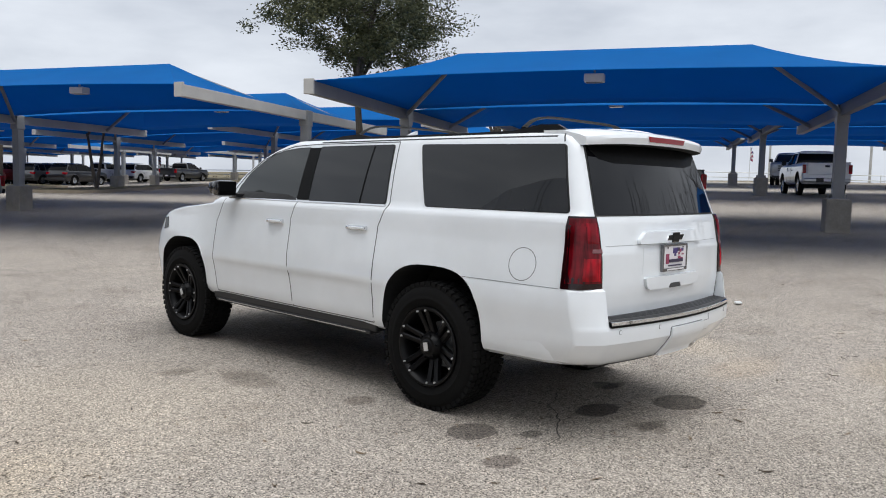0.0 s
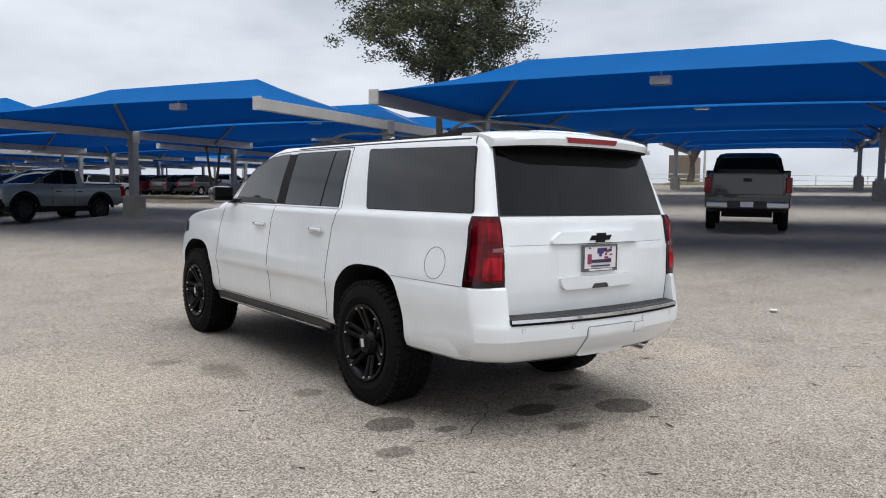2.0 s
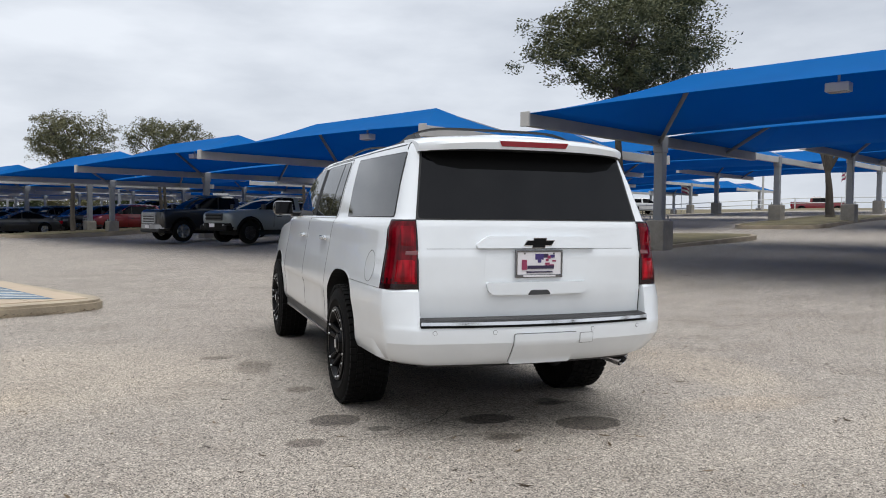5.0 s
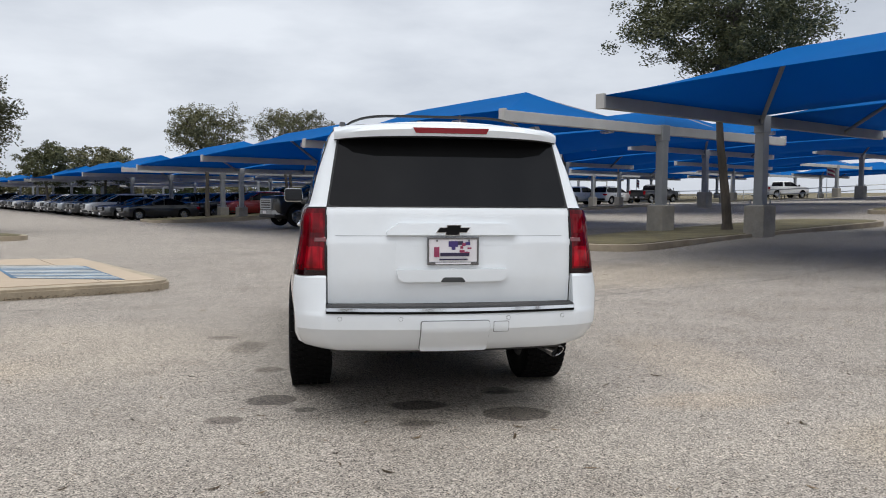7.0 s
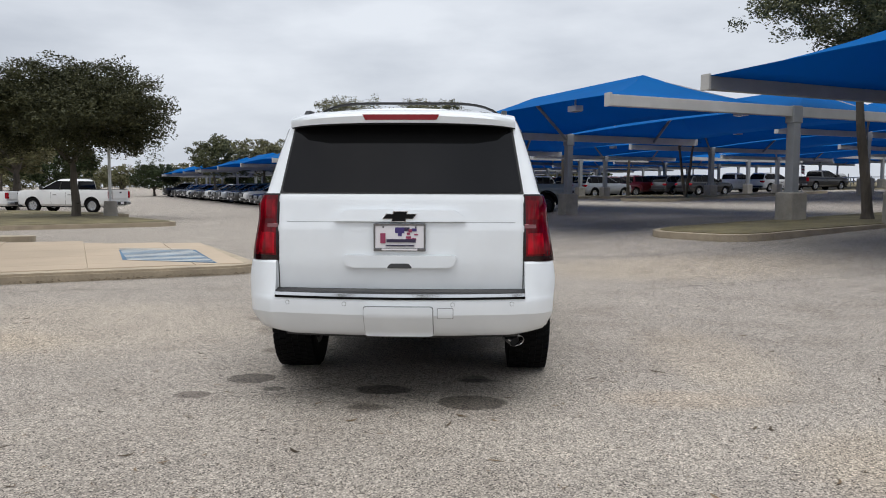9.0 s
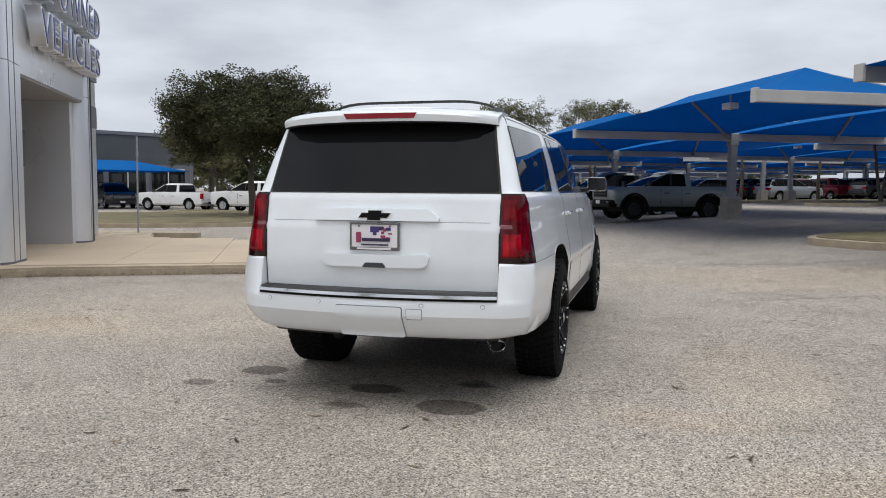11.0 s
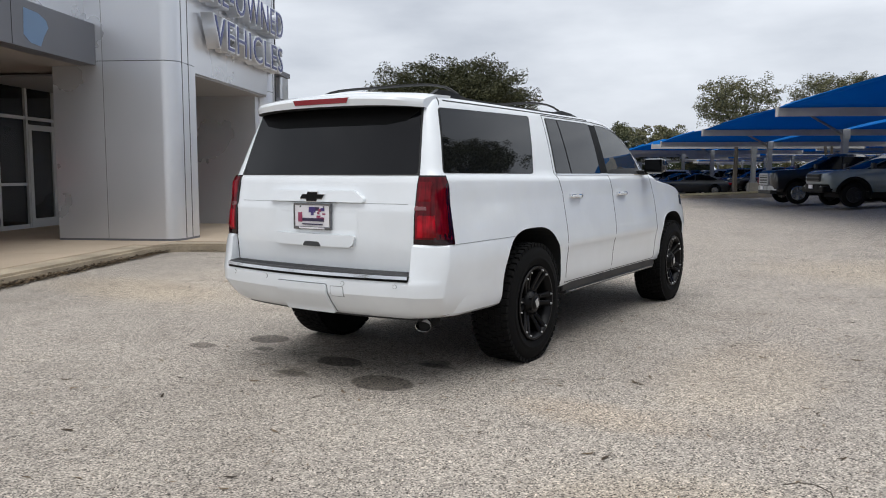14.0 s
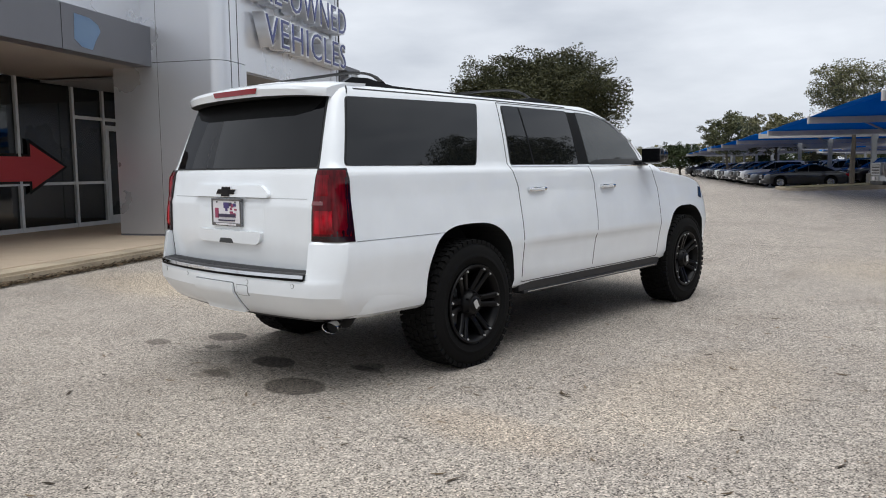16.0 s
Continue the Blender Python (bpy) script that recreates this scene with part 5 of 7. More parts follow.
def hero_rear(th):
    gate = thing_part("tailgate", th)
    # rear glass, the spoiler's dark reflection laid on it in black, and the spoiler above
    gl = [(-0.752, 1.342), (0.752, 1.342), (0.682, 1.765), (-0.682, 1.765)]
    part("rear_glass", rear_patch(rounded(gl, 0.025, 3), 0.005), PRIVACY, gate, "dark tinted rear glass", smooth=30)
    band = [(-0.674, 1.762), (-0.672, 1.728), (-0.60, 1.672), (-0.46, 1.650), (0.46, 1.650), (0.60, 1.672), (0.672, 1.728), (0.674, 1.762)]
    part("spoiler_reflection", rear_patch(band, 0.0066, 0.004), DEEP_BLACK, gate, "spoiler's dark reflection laid as a black band along the glass top")
    part("glass_seal", rear_patch([(-0.766, 1.332), (0.766, 1.332), (0.694, 1.775), (-0.694, 1.775)], 0.0025, 0.01), SEAM, gate)
    sp = bmesh.new()
    rows = []
    n = 20
    for k in range(n + 1):
        f = k / n * 2 - 1
        x = 0.715 * f
        dz = -0.036 * abs(f) ** 2.6
        e9 = abs(f) ** 14
        dy = 0.055 * f * f + 0.09 * abs(f) ** 10
        rows.append([sp.verts.new(p) for p in ((x, -0.70 + 0.02 * f * f, 1.880 + dz), (x, -0.90 + dy * 0.5, 1.876 + dz), (x, -1.085 + dy, 1.850 + dz), (x, -1.128 + dy, 1.835 + dz), (x, -1.138 + dy, 1.815 + dz), (x, -1.128 + dy, 1.772 + dz * 0.6), (x, -1.085 + dy, 1.764 + dz * 0.5), (x, -0.98 + dy * 0.5, 1.775 + dz * 0.5), (x, -0.70, 1.79 - 0.0 * e9))])
    for a, b in zip(rows, rows[1:]):
        for i in range(8):
            sp.faces.new((a[i], a[i + 1], b[i + 1], b[i])).material_index = 1 if i > 4 else 0
    sp.faces.new(rows[0])
    sp.faces.new(rows[-1])
    bmesh.ops.recalc_face_normals(sp, faces=sp.faces[:])
    low = sp.copy()
    for b, k in ((low, 0), (sp, 1)):
        bmesh.ops.delete(b, geom=[f for f in b.faces if f.material_index == k], context="FACES")
    for f in low.faces:
        f.material_index = 0
    part("spoiler_underside", low, UNDER, gate)
    part("spoiler", sp, WHITE_PAINT, gate, smooth=35)
    st = bmesh.new()
    rows = []
    for k in range(13):
        f = k / 12 * 2 - 1
        x = 0.238 * f
        y = -1.138 + 0.055 * (x / 0.728) ** 2
        e = 0.93 if k in (0, 12) else 1
        rows.append([st.verts.new(p) for p in ((x, y + 0.012, 1.826), (x, y - 0.002, 1.821), (x * e, y - 0.001, 1.790), (x * e, y + 0.018, 1.785))])
    for a, b in zip(rows, rows[1:]):
        for i in range(3):
            st.faces.new((a[i], a[i + 1], b[i + 1], b[i]))
    bmesh.ops.recalc_face_normals(st, faces=st.faces[:])
    part("stop_lamp", st, STOP_RED, gate, "long red high-level stop lamp")
    # gate skin details
    part("gate_gap", rear_line([(-0.763, 0.73), (-0.766, 1.33)]), SEAM, gate)
    part("gate_gap", rear_line([(0.763, 0.73), (0.766, 1.33)]), SEAM, gate)
    # shade line along the gate's crease, drawn as a thin grey strip
    part("gate_crease_shade", rear_line([(-0.778, 1.158), (0.778, 1.158)], 0.003, 0.0008, 20), CREASE, gate)
    part("gate_gap", rear_line([(-0.76, 0.734), (0.76, 0.734)], 0.010, 0.002, 20), SEAM, gate)
    part("grab_panel", rear_patch(rounded([(-0.405, 1.163), (0.405, 1.163), (0.405, 1.188), (0.335, 1.236), (-0.335, 1.236), (-0.405, 1.188)], 0.02, 3), 0.028, 0.04), WHITE_PAINT, gate, smooth=30)
    part("plate_recess", rear_patch(rounded([(-0.36, 0.960), (0.36, 0.960), (0.345, 1.150), (-0.345, 1.150)], 0.03, 3), 0.0015, 0.006), WHITE_PAINT, gate, smooth=30)
    part("pull_panel", rear_patch(rounded([(-0.35, 0.956), (-0.335, 0.895), (-0.30, 0.878), (0.30, 0.878), (0.335, 0.895), (0.35, 0.956)], 0.02, 3), 0.022, 0.035), WHITE_PAINT, gate, smooth=30)
    part("pull_slot", rear_patch(rounded([(-0.080, 0.876), (0.080, 0.876), (0.058, 0.906), (-0.058, 0.906)], 0.01, 2), 0.0235, 0.01), SEAM_DOOR, gate)
    # emblem: a plain dark bar and block with a bright rim
    for nm, o, off, mt in (("emblem_rim", 0.0035, 0.034, CHROME), ("emblem", 0.0, 0.038, SATIN_BLACK)):
        e = bmesh.new()
        y = tail_y(0, 1.195) - off
        for x0, x1, x2, x3, z0, z1 in ((-0.102, 0.080, 0.102, -0.080, 1.181, 1.209), (-0.046, 0.036, 0.046, -0.036, 1.166, 1.224)):
            q = [(x0 - o * 1.6, z0 - o), (x1 + o, z0 - o), (x2 + o * 1.6, z1 + o), (x3 - o, z1 + o)]
            lo = [e.verts.new((x, y, z)) for x, z in q]
            up = [e.verts.new((x, y + 0.02, z)) for x, z in q]
            e.faces.new(lo)
            for a in range(4):
                e.faces.new((lo[a], lo[(a + 1) % 4], up[(a + 1) % 4], up[a]))
            y -= 0.001
        bmesh.ops.recalc_face_normals(e, faces=e.faces[:])
        part(nm, e, mt, gate)
    # dealer plate with plain colour shapes
    y = tail_y(0, 1.05) - 0.016
    pl = part("plate", boxm(-0.152, 0.152, y, y + 0.014, 0.991, 1.143, bevel=0.002), PLATE_WHITE, gate, "white dealer plate in a dark chrome frame")
    for nm, a in (("plate_frame", (-0.160, 0.160, 1.139, 1.152)), ("plate_frame", (-0.160, 0.160, 0.981, 1.001)), ("plate_frame", (-0.160, -0.149, 1.001, 1.139)), ("plate_frame", (0.149, 0.160, 1.001, 1.139))):
        part(nm, boxm(a[0], a[1], y - 0.006, y + 0.016, a[2], a[3], bevel=0.003), FRAME_METAL, pl)
    part("plate_bar", boxm(-0.11, 0.11, y - 0.008, y - 0.005, 0.987, 0.997), PLATE_WHITE, pl)
    marks = [(-0.028, 0.030, 1.092, 1.128, PLATE_BLUE), (-0.010, 0.014, 1.074, 1.094, PLATE_BLUE), (0.030, 0.062, 1.104, 1.128, PLATE_BLACK)]
    r = random.Random(3)
    for k in range(9):
        x, z = r.uniform(0.035, 0.115), r.uniform(1.050, 1.122)
        w, h = r.uniform(0.006, 0.016), r.uniform(0.004, 0.010)
        marks.append((x - w, x + w, z - h, z + h, (PLATE_RED, PLATE_BLUE, PLATE_RED)[k % 3]))
    for k, (x0, x1, z0, z1, mt) in enumerate(marks):
        d = y - 0.002 - 0.0002 * k
        part("plate_mark", boxm(x0, x1, d, y + 0.001, z0, z1, bevel=0.0008), mt, pl)
    for x0, x1, z0, z1, mt in ((-0.118, -0.086, 1.030, 1.092, PLATE_RED), (-0.080, 0.100, 1.036, 1.056, PLATE_BLACK), (-0.085, 0.090, 1.012, 1.020, PLATE_BLACK)):
        part("plate_bar", boxm(x0, x1, y - 0.006, y + 0.001, z0, z1), mt, pl)
    for x in (-0.1, 0.1):
        part("plate_bolt", tubem((x, y - 0.004, 1.130), (x, y + 0.001, 1.130), 0.006, seg=8), FRAME_METAL, pl)
    # bumper
    bumper(th)
    part("exhaust_tip", lathe_tip(), CHROME, th, "angled chrome exhaust tip", smooth=40)
    part("exhaust_bore", exhaust_bore(), UNDER, th)
    part("muffler", tubem((0.45, -0.55, 0.46), (0.72, -0.9, 0.42), 0.055, seg=12), UNDER, th)


def thing_part(name, parent):
    o = new(name)
    o.parent = parent
    o.empty_display_size = 0.1
    return o


def lathe_tip():
    bm = bmesh.new()
    rows = []
    d = Vector((0.42, -0.88, -0.13)).normalized()
    u = d.cross(Vector((0, 0, 1))).normalized()
    v = u.cross(d)
    c = Vector((0.70, -0.95, 0.402))
    for k, (t, r) in enumerate(((-0.12, 0.030), (0.0, 0.037), (0.085, 0.042), (0.09, 0.040), (0.086, 0.037), (-0.02, 0.034))):
        rows.append([bm.verts.new(c + d * t + u * (r * 1.25 * math.cos(a)) + v * (r * math.sin(a)) + d * (0.02 * math.sin(a) if k in (2, 3, 4) else 0)) for a in (2 * math.pi * i / 20 for i in range(20))])
    for a, b in zip(rows, rows[1:]):
        for i in range(20):
            bm.faces.new((a[i], a[(i + 1) % 20], b[(i + 1) % 20], b[i]))
    bmesh.ops.recalc_face_normals(bm, faces=bm.faces[:])
    return bm


def exhaust_bore():
    d = Vector((0.42, -0.88, -0.13)).normalized()
    c = Vector((0.70, -0.95, 0.402))
    return tubem(c + d * 0.045, c + d * 0.05, 0.037, seg=16)


BUMP_Y = table([(0.452, -1.20), (0.47, -1.235), (0.53, -1.285), (0.595, -1.330), (0.655, -1.335), (0.690, -1.332), (0.702, -1.326), (0.76, -1.312), (0.86, -1.298), (0.905, -1.290), (0.918, -1.272)])


def bump_loop(z, x_to, n1=14, n2=14, n3=12):
    """The bumper's outline at z: from x_to on the rear face round to the arch."""
    yr = BUMP_Y(z)
    off = -0.006 if z < 0.47 else 0.003 if z < 0.9 else 0.0022 if z < 0.912 else 0.0006
    rx, ry = 0.17, 0.10
    yb = yr + ry + 0.13
    tuck = 0.05 * max(0.0, (0.60 - z) / 0.15)
    w = side_x(yb, z) + off - tuck * 0.85
    xe = w - rx
    bow = 0.155
    ye = yr + bow * xe * xe
    pts = []
    for i in range(n1 + 1):
        x = x_to + (xe - x_to) * i / n1 if x_to < xe else xe
        pts.append((x, yr + bow * x * x))
    for i in range(1, n2 + 1):
        t = radians(90 * i / n2)
        pts.append((xe + rx * math.sin(t) ** (2 / 1.35), ye + (yb - ye) * (1 - max(0.0, math.cos(t)) ** (2 / 1.35))))
    ya, ra, rz, na = ARCHES[0]
    end = ya - (ra + 0.004) * max(0.02, 1 - (abs(z - 0.425) / (rz + 0.004)) ** na) ** (1 / na)
    for i in range(1, n3 + 1):
        y = yb + (end - yb) * i / n3
        pts.append((side_x(y, z) + off - tuck * 0.85 * min(1.0, max(0.0, (-0.50 - y) / 0.5)), y))
    return pts


def bumper(th):
    zs = [0.452, 0.462, 0.48, 0.51, 0.55, 0.60, 0.64, 0.67, 0.690, 0.700]
    bm = bmesh.new()

    def skin(zs, x_to, cap):
        for s in (-1, 1):
            rows = []
            for z in zs:
                rows.append([bm.verts.new((s * x, y, z)) for x, y in bump_loop(z, x_to)])
            for a, b in zip(rows, rows[1:]):
                for i in range(len(a) - 1):
                    bm.faces.new((a[i], a[i + 1], b[i + 1], b[i]))
            if cap:
                inner = [bm.verts.new((s * max(0.70, x - 0.05), y if x > 0.9 else y + 0.06, zs[-1])) for x, y in bump_loop(zs[-1], x_to)]
                for i in range(len(inner) - 1):
                    bm.faces.new((rows[-1][i], rows[-1][i + 1], inner[i + 1], inner[i]))
                side = [bm.verts.new((s * (x_to), tail_y(x_to, max(0.73, z)) + 0.02, z)) for z in zs]
                for i in range(len(zs) - 1):
                    bm.faces.new((rows[i][0], side[i], side[i + 1], rows[i + 1][0]))
            else:
                lowi = [bm.verts.new((s * x * 0.93, y + 0.10, 0.455)) for x, y in bump_loop(zs[0], x_to)]
                for i in range(len(lowi) - 1):
                    bm.faces.new((rows[0][i], lowi[i], lowi[i + 1], rows[0][i + 1]))
    skin(zs, 0.0, False)
    skin([0.700, 0.715, 0.74, 0.78, 0.82, 0.87, 0.905, 0.915, 0.918], 0.772, True)
    bmesh.ops.remove_doubles(bm, verts=bm.verts[:], dist=0.0015)
    bmesh.ops.recalc_face_normals(bm, faces=bm.faces[:])
    b = part("rear_bumper", bm, WHITE_PAINT, th, smooth=25)
    # step pad: a dark ribbed top with a bright lip
    pad, lip, dark = bmesh.new(), bmesh.new(), bmesh.new()
    n = 40
    R = []
    for k in range(n + 1):
        x = 0.772 * (k / n * 2 - 1)
        yo = BUMP_Y(0.70) + 0.155 * x * x
        R.append((x, yo))
    rows = [[pad.verts.new(p) for p in ((x, tail_y(x, 0.75) + 0.01, 0.746), (x, tail_y(x, 0.75) - 0.012, 0.744), (x, yo + 0.012, 0.739), (x, yo - 0.004, 0.733), (x, yo - 0.006, 0.700))] for x, yo in R]
    for a, c in zip(rows, rows[1:]):
        for i in range(4):
            pad.faces.new((a[i], a[i + 1], c[i + 1], c[i]))
    rows = [[lip.verts.new(p) for p in ((x, yo - 0.003, 0.7315), (x, yo - 0.013, 0.729), (x, yo - 0.015, 0.711), (x, yo - 0.003, 0.708))] for x, yo in R]
    for a, c in zip(rows, rows[1:]):
        for i in range(3):
            lip.faces.new((a[i], a[i + 1], c[i + 1], c[i]))
    rows = [[dark.verts.new(p) for p in ((x, yo - 0.002, 0.708), (x, yo - 0.012, 0.707), (x, yo - 0.012, 0.696), (x, yo + 0.002, 0.694))] for x, yo in R]
    for a, c in zip(rows, rows[1:]):
        for i in range(3):
            dark.faces.new((a[i], a[i + 1], c[i + 1], c[i]))
    for m in (pad, lip, dark):
        bmesh.ops.recalc_face_normals(m, faces=m.faces[:])
    part("step_pad", pad, BLACK_PLASTIC, b, "ribbed black step pad")
    part("bright_lip", lip, CHROME, b, "bright metal lip", smooth=40)
    part("pad_edge", dark, DEEP_BLACK, b)
    for k in range(4):
        rb = bmesh.new()
        f = 0.2 + 0.2 * k
        rows = []
        for x, yo in R[1:-1]:
            y0, y1 = tail_y(x, 0.75) - 0.012, yo + 0.012
            y = y0 + (y1 - y0) * f
            z = 0.744 - 0.005 * f
            rows.append([rb.verts.new((x, y + 0.004, z - 0.001)), rb.verts.new((x, y, z + 0.004)), rb.verts.new((x, y - 0.004, z - 0.001))])
        for a, c in zip(rows, rows[1:]):
            for i in range(2):
                rb.faces.new((a[i], a[i + 1], c[i + 1], c[i]))
        bmesh.ops.recalc_face_normals(rb, faces=rb.faces[:])
        part("pad_rib", rb, BLACK_PLASTIC, b)

    def face(x0, x1, z0, z1, off, thick, mt, nm, r=0.012, label=""):
        m = bmesh.new()
        o = rounded([(x0, z0), (x1, z0), (x1, z1), (x0, z1)], r, 3)
        m.faces.new([m.verts.new((x, 0, z)) for x, z in o])
        for ax, lo, hi, st in ((2, z0, z1, 0.02), (0, x0, x1, 0.05)):
            k = lo + st
            while k < hi:
                no = Vector((0, 0, 1)) if ax == 2 else Vector((1, 0, 0))
                bmesh.ops.bisect_plane(m, geom=m.faces[:] + m.edges[:] + m.verts[:], plane_co=no * k, plane_no=no)
                k += st
        e = bmesh.ops.extrude_face_region(m, geom=m.faces[:])
        topv = {v for v in e["geom"] if isinstance(v, bmesh.types.BMVert)}
        for v in m.verts:
            v.co.y = BUMP_Y(max(0.47, v.co.z)) + 0.155 * v.co.x ** 2 - (off if v in topv else off - thick)
        bmesh.ops.recalc_face_normals(m, faces=m.faces[:])
        return part(nm, m, mt, b, label, smooth=30)
    face(-0.213, 0.213, 0.462, 0.656, 0.003, 0.012, SEAM_SOFT, "cover_gap", 0.02)
    face(-0.209, 0.209, 0.456, 0.652, 0.016, 0.02, WHITE_PAINT, "hitch_cover", 0.018)
    face(0.236, 0.334, 0.578, 0.646, 0.0022, 0.004, SEAM_SOFT, "cap_gap", 0.008)
    face(0.239, 0.331, 0.581, 0.643, 0.0035, 0.004, WHITE_PAINT, "tow_cap", 0.007)
    for x in (-0.69, -0.33, 0.33, 0.69):
        p = Vector((x, BUMP_Y(0.666) + 0.155 * x * x, 0.666))
        q = Vector((0.31 * x, -1, 0)).normalized()
        part("sensor_ring", tubem(p - q * 0.01, p + q * 0.0015, 0.0135, seg=14), SEAM_SOFT, b)
        part("parking_sensor", tubem(p - q * 0.01, p + q * 0.003, 0.0115, seg=14), WHITE_PAINT, b)
    va = bmesh.new()
    rows = [[va.verts.new((x, y + 0.03, 0.462)), va.verts.new((x, y + 0.05, 0.435)), va.verts.new((x, y + 0.25, 0.43))] for x, y in [(-x, y) for x, y in bump_loop(0.462, 0.0)[18::-1]] + bump_loop(0.462, 0.0)[1:19]]
    for a, c in zip(rows, rows[1:]):
        for i in range(2):
            va.faces.new((a[i], a[i + 1], c[i + 1], c[i]))
    bmesh.ops.recalc_face_normals(va, faces=va.faces[:])
    part("valance", va, BLACK_PLASTIC, b)


MIRROR_DARK = plain("dimmed_mirror", (0.035, 0.036, 0.038), 0.06, 1.0)
PLATE_WHITE = plain("plate_white", (0.78, 0.755, 0.775), 0.35)
PLATE_BLUE, PLATE_RED, PLATE_BLACK = plain("plate_blue", (0.05, 0.03, 0.16), 0.4), plain("plate_red", (0.30, 0.04, 0.10), 0.4), plain("plate_dark", (0.03, 0.02, 0.06), 0.4)
FRAME_METAL = plain("smoked_chrome", (0.20, 0.20, 0.21), 0.2, 0.9)
hero()

# ---- other vehicles ----
def oval(w, yf, yr, rf, rr, bowf=0.05, bowr=0.03, n=7):
    """Half outline of a car at one height: rounded nose and tail."""
    pts = [(0.0, yf)]
    xf = max(0.05, w - rf)
    for i in range(n + 1):
        t = radians(90 * i / n)
        pts.append((xf + rf * math.sin(t) ** 0.8, yf - bowf - rf * 0.75 * (1 - math.cos(t) ** 0.8 if i < n else 1)))
    y0, y1 = pts[-1][1], yr + bowr + rr * 0.75
    for i in range(1, 18):
        pts.append((w, y0 + (y1 - y0) * i / 18))
    xr = max(0.05, w - rr)
    for i in range(n + 1):
        t = radians(90 - 90 * i / n)
        pts.append((xr + rr * max(0, math.sin(t)) ** 0.8, yr + bowr + rr * 0.75 * (1 - max(0.0, math.cos(t)) ** 0.8)))
    pts.append((0.0, yr))
    return pts


BUMPER_METAL = plain("road_worn_chrome", (0.38, 0.39, 0.41), 0.28, 1.0)
LAMP_GLASS = plain("lamp_glass", (0.42, 0.43, 0.45), 0.08, 0.3, 0.5)
KINDS = {
    # levels: height, half width, nose, tail; roof levels after the belt form the cabin
    "pickup": dict(base=3.65, tyre=0.42, track=0.87, low=[(0.38, 0.88, 2.70, -2.83), (0.50, 0.985, 2.88, -2.95), (0.75, 1.0, 2.95, -2.95), (1.0, 0.995, 2.95, -2.95), (1.15, 0.98, 2.93, -2.94), (1.26, 0.96, 2.80, -2.94), (1.32, 0.94, 1.80, -2.94)], cab=[(1.30, 0.925, 1.62, -0.98), (1.38, 0.905, 1.48, -0.99), (1.62, 0.845, 1.02, -0.96), (1.80, 0.80, 0.70, -0.92)], roof=[(1.81, 0.797, 0.67, -0.905), (1.90, 0.73, 0.50, -0.82), (1.94, 0.58, 0.30, -0.66)], pillar=(0.20,), bed=(-1.08, -2.86)),
    "midsize": dict(base=3.22, tyre=0.40, track=0.82, low=[(0.46, 0.80, 2.45, -2.60), (0.58, 0.905, 2.60, -2.70), (0.80, 0.93, 2.66, -2.70), (1.0, 0.925, 2.66, -2.70), (1.10, 0.91, 2.60, -2.69), (1.18, 0.885, 2.40, -2.69), (1.24, 0.87, 1.55, -2.69)], cab=[(1.22, 0.855, 1.46, -0.86), (1.29, 0.835, 1.28, -0.87), (1.52, 0.775, 0.74, -0.84), (1.71, 0.73, 0.36, -0.80)], roof=[(1.72, 0.727, 0.32, -0.79), (1.80, 0.66, 0.15, -0.70), (1.84, 0.52, -0.05, -0.56)], pillar=(0.12,), bed=(-0.98, -2.62)),
    "suv": dict(base=2.85, tyre=0.36, track=0.82, low=[(0.30, 0.86, 2.20, -2.22), (0.40, 0.93, 2.32, -2.34), (0.62, 0.96, 2.38, -2.40), (0.82, 0.955, 2.36, -2.38), (0.96, 0.94, 2.28, -2.34), (1.04, 0.92, 2.05, -2.32), (1.10, 0.90, 1.30, -2.30)], cab=[(1.09, 0.885, 1.15, -2.26), (1.18, 0.865, 0.98, -2.24), (1.42, 0.79, 0.52, -2.10), (1.58, 0.73, 0.20, -1.96)], roof=[(1.59, 0.725, 0.16, -2.02), (1.67, 0.66, 0.0, -1.95), (1.70, 0.5, -0.2, -1.7)], pillar=(0.02, -1.0, -1.62), bed=None),
    "sedan": dict(base=2.82, tyre=0.34, track=0.79, low=[(0.22, 0.82, 2.25, -2.25), (0.32, 0.89, 2.38, -2.38), (0.52, 0.92, 2.43, -2.43), (0.70, 0.915, 2.40, -2.42), (0.82, 0.90, 2.28, -2.40), (0.89, 0.87, 1.90, -2.36), (0.96, 0.85, 1.05, -2.05)], cab=[(0.95, 0.835, 0.95, -1.80), (1.02, 0.81, 0.78, -1.66), (1.22, 0.71, 0.28, -1.22), (1.35, 0.63, -0.05, -0.92)], roof=[(1.36, 0.625, -0.08, -0.88), (1.42, 0.55, -0.25, -0.75), (1.44, 0.4, -0.35, -0.6)], pillar=(-0.10,), bed=None),
}


def flat_panel(corners, thick):
    """A thin four-cornered body panel, thickened inwards along x."""
    bm = bmesh.new()
    a = [bm.verts.new(c) for c in corners]
    b = [bm.verts.new((x - thick, y, z)) for x, y, z in corners]
    bm.faces.new(a)
    bm.faces.new(b[::-1])
    for k in range(4):
        bm.faces.new((a[k], a[(k + 1) % 4], b[(k + 1) % 4], b[k]))
    bmesh.ops.recalc_face_normals(bm, faces=bm.faces[:])
    return bm


def metal_of(kind, trim):
    return BUMPER_METAL if kind == "pickup" and not trim else DEEP_BLACK if kind == "midsize" else BLACK_PLASTIC


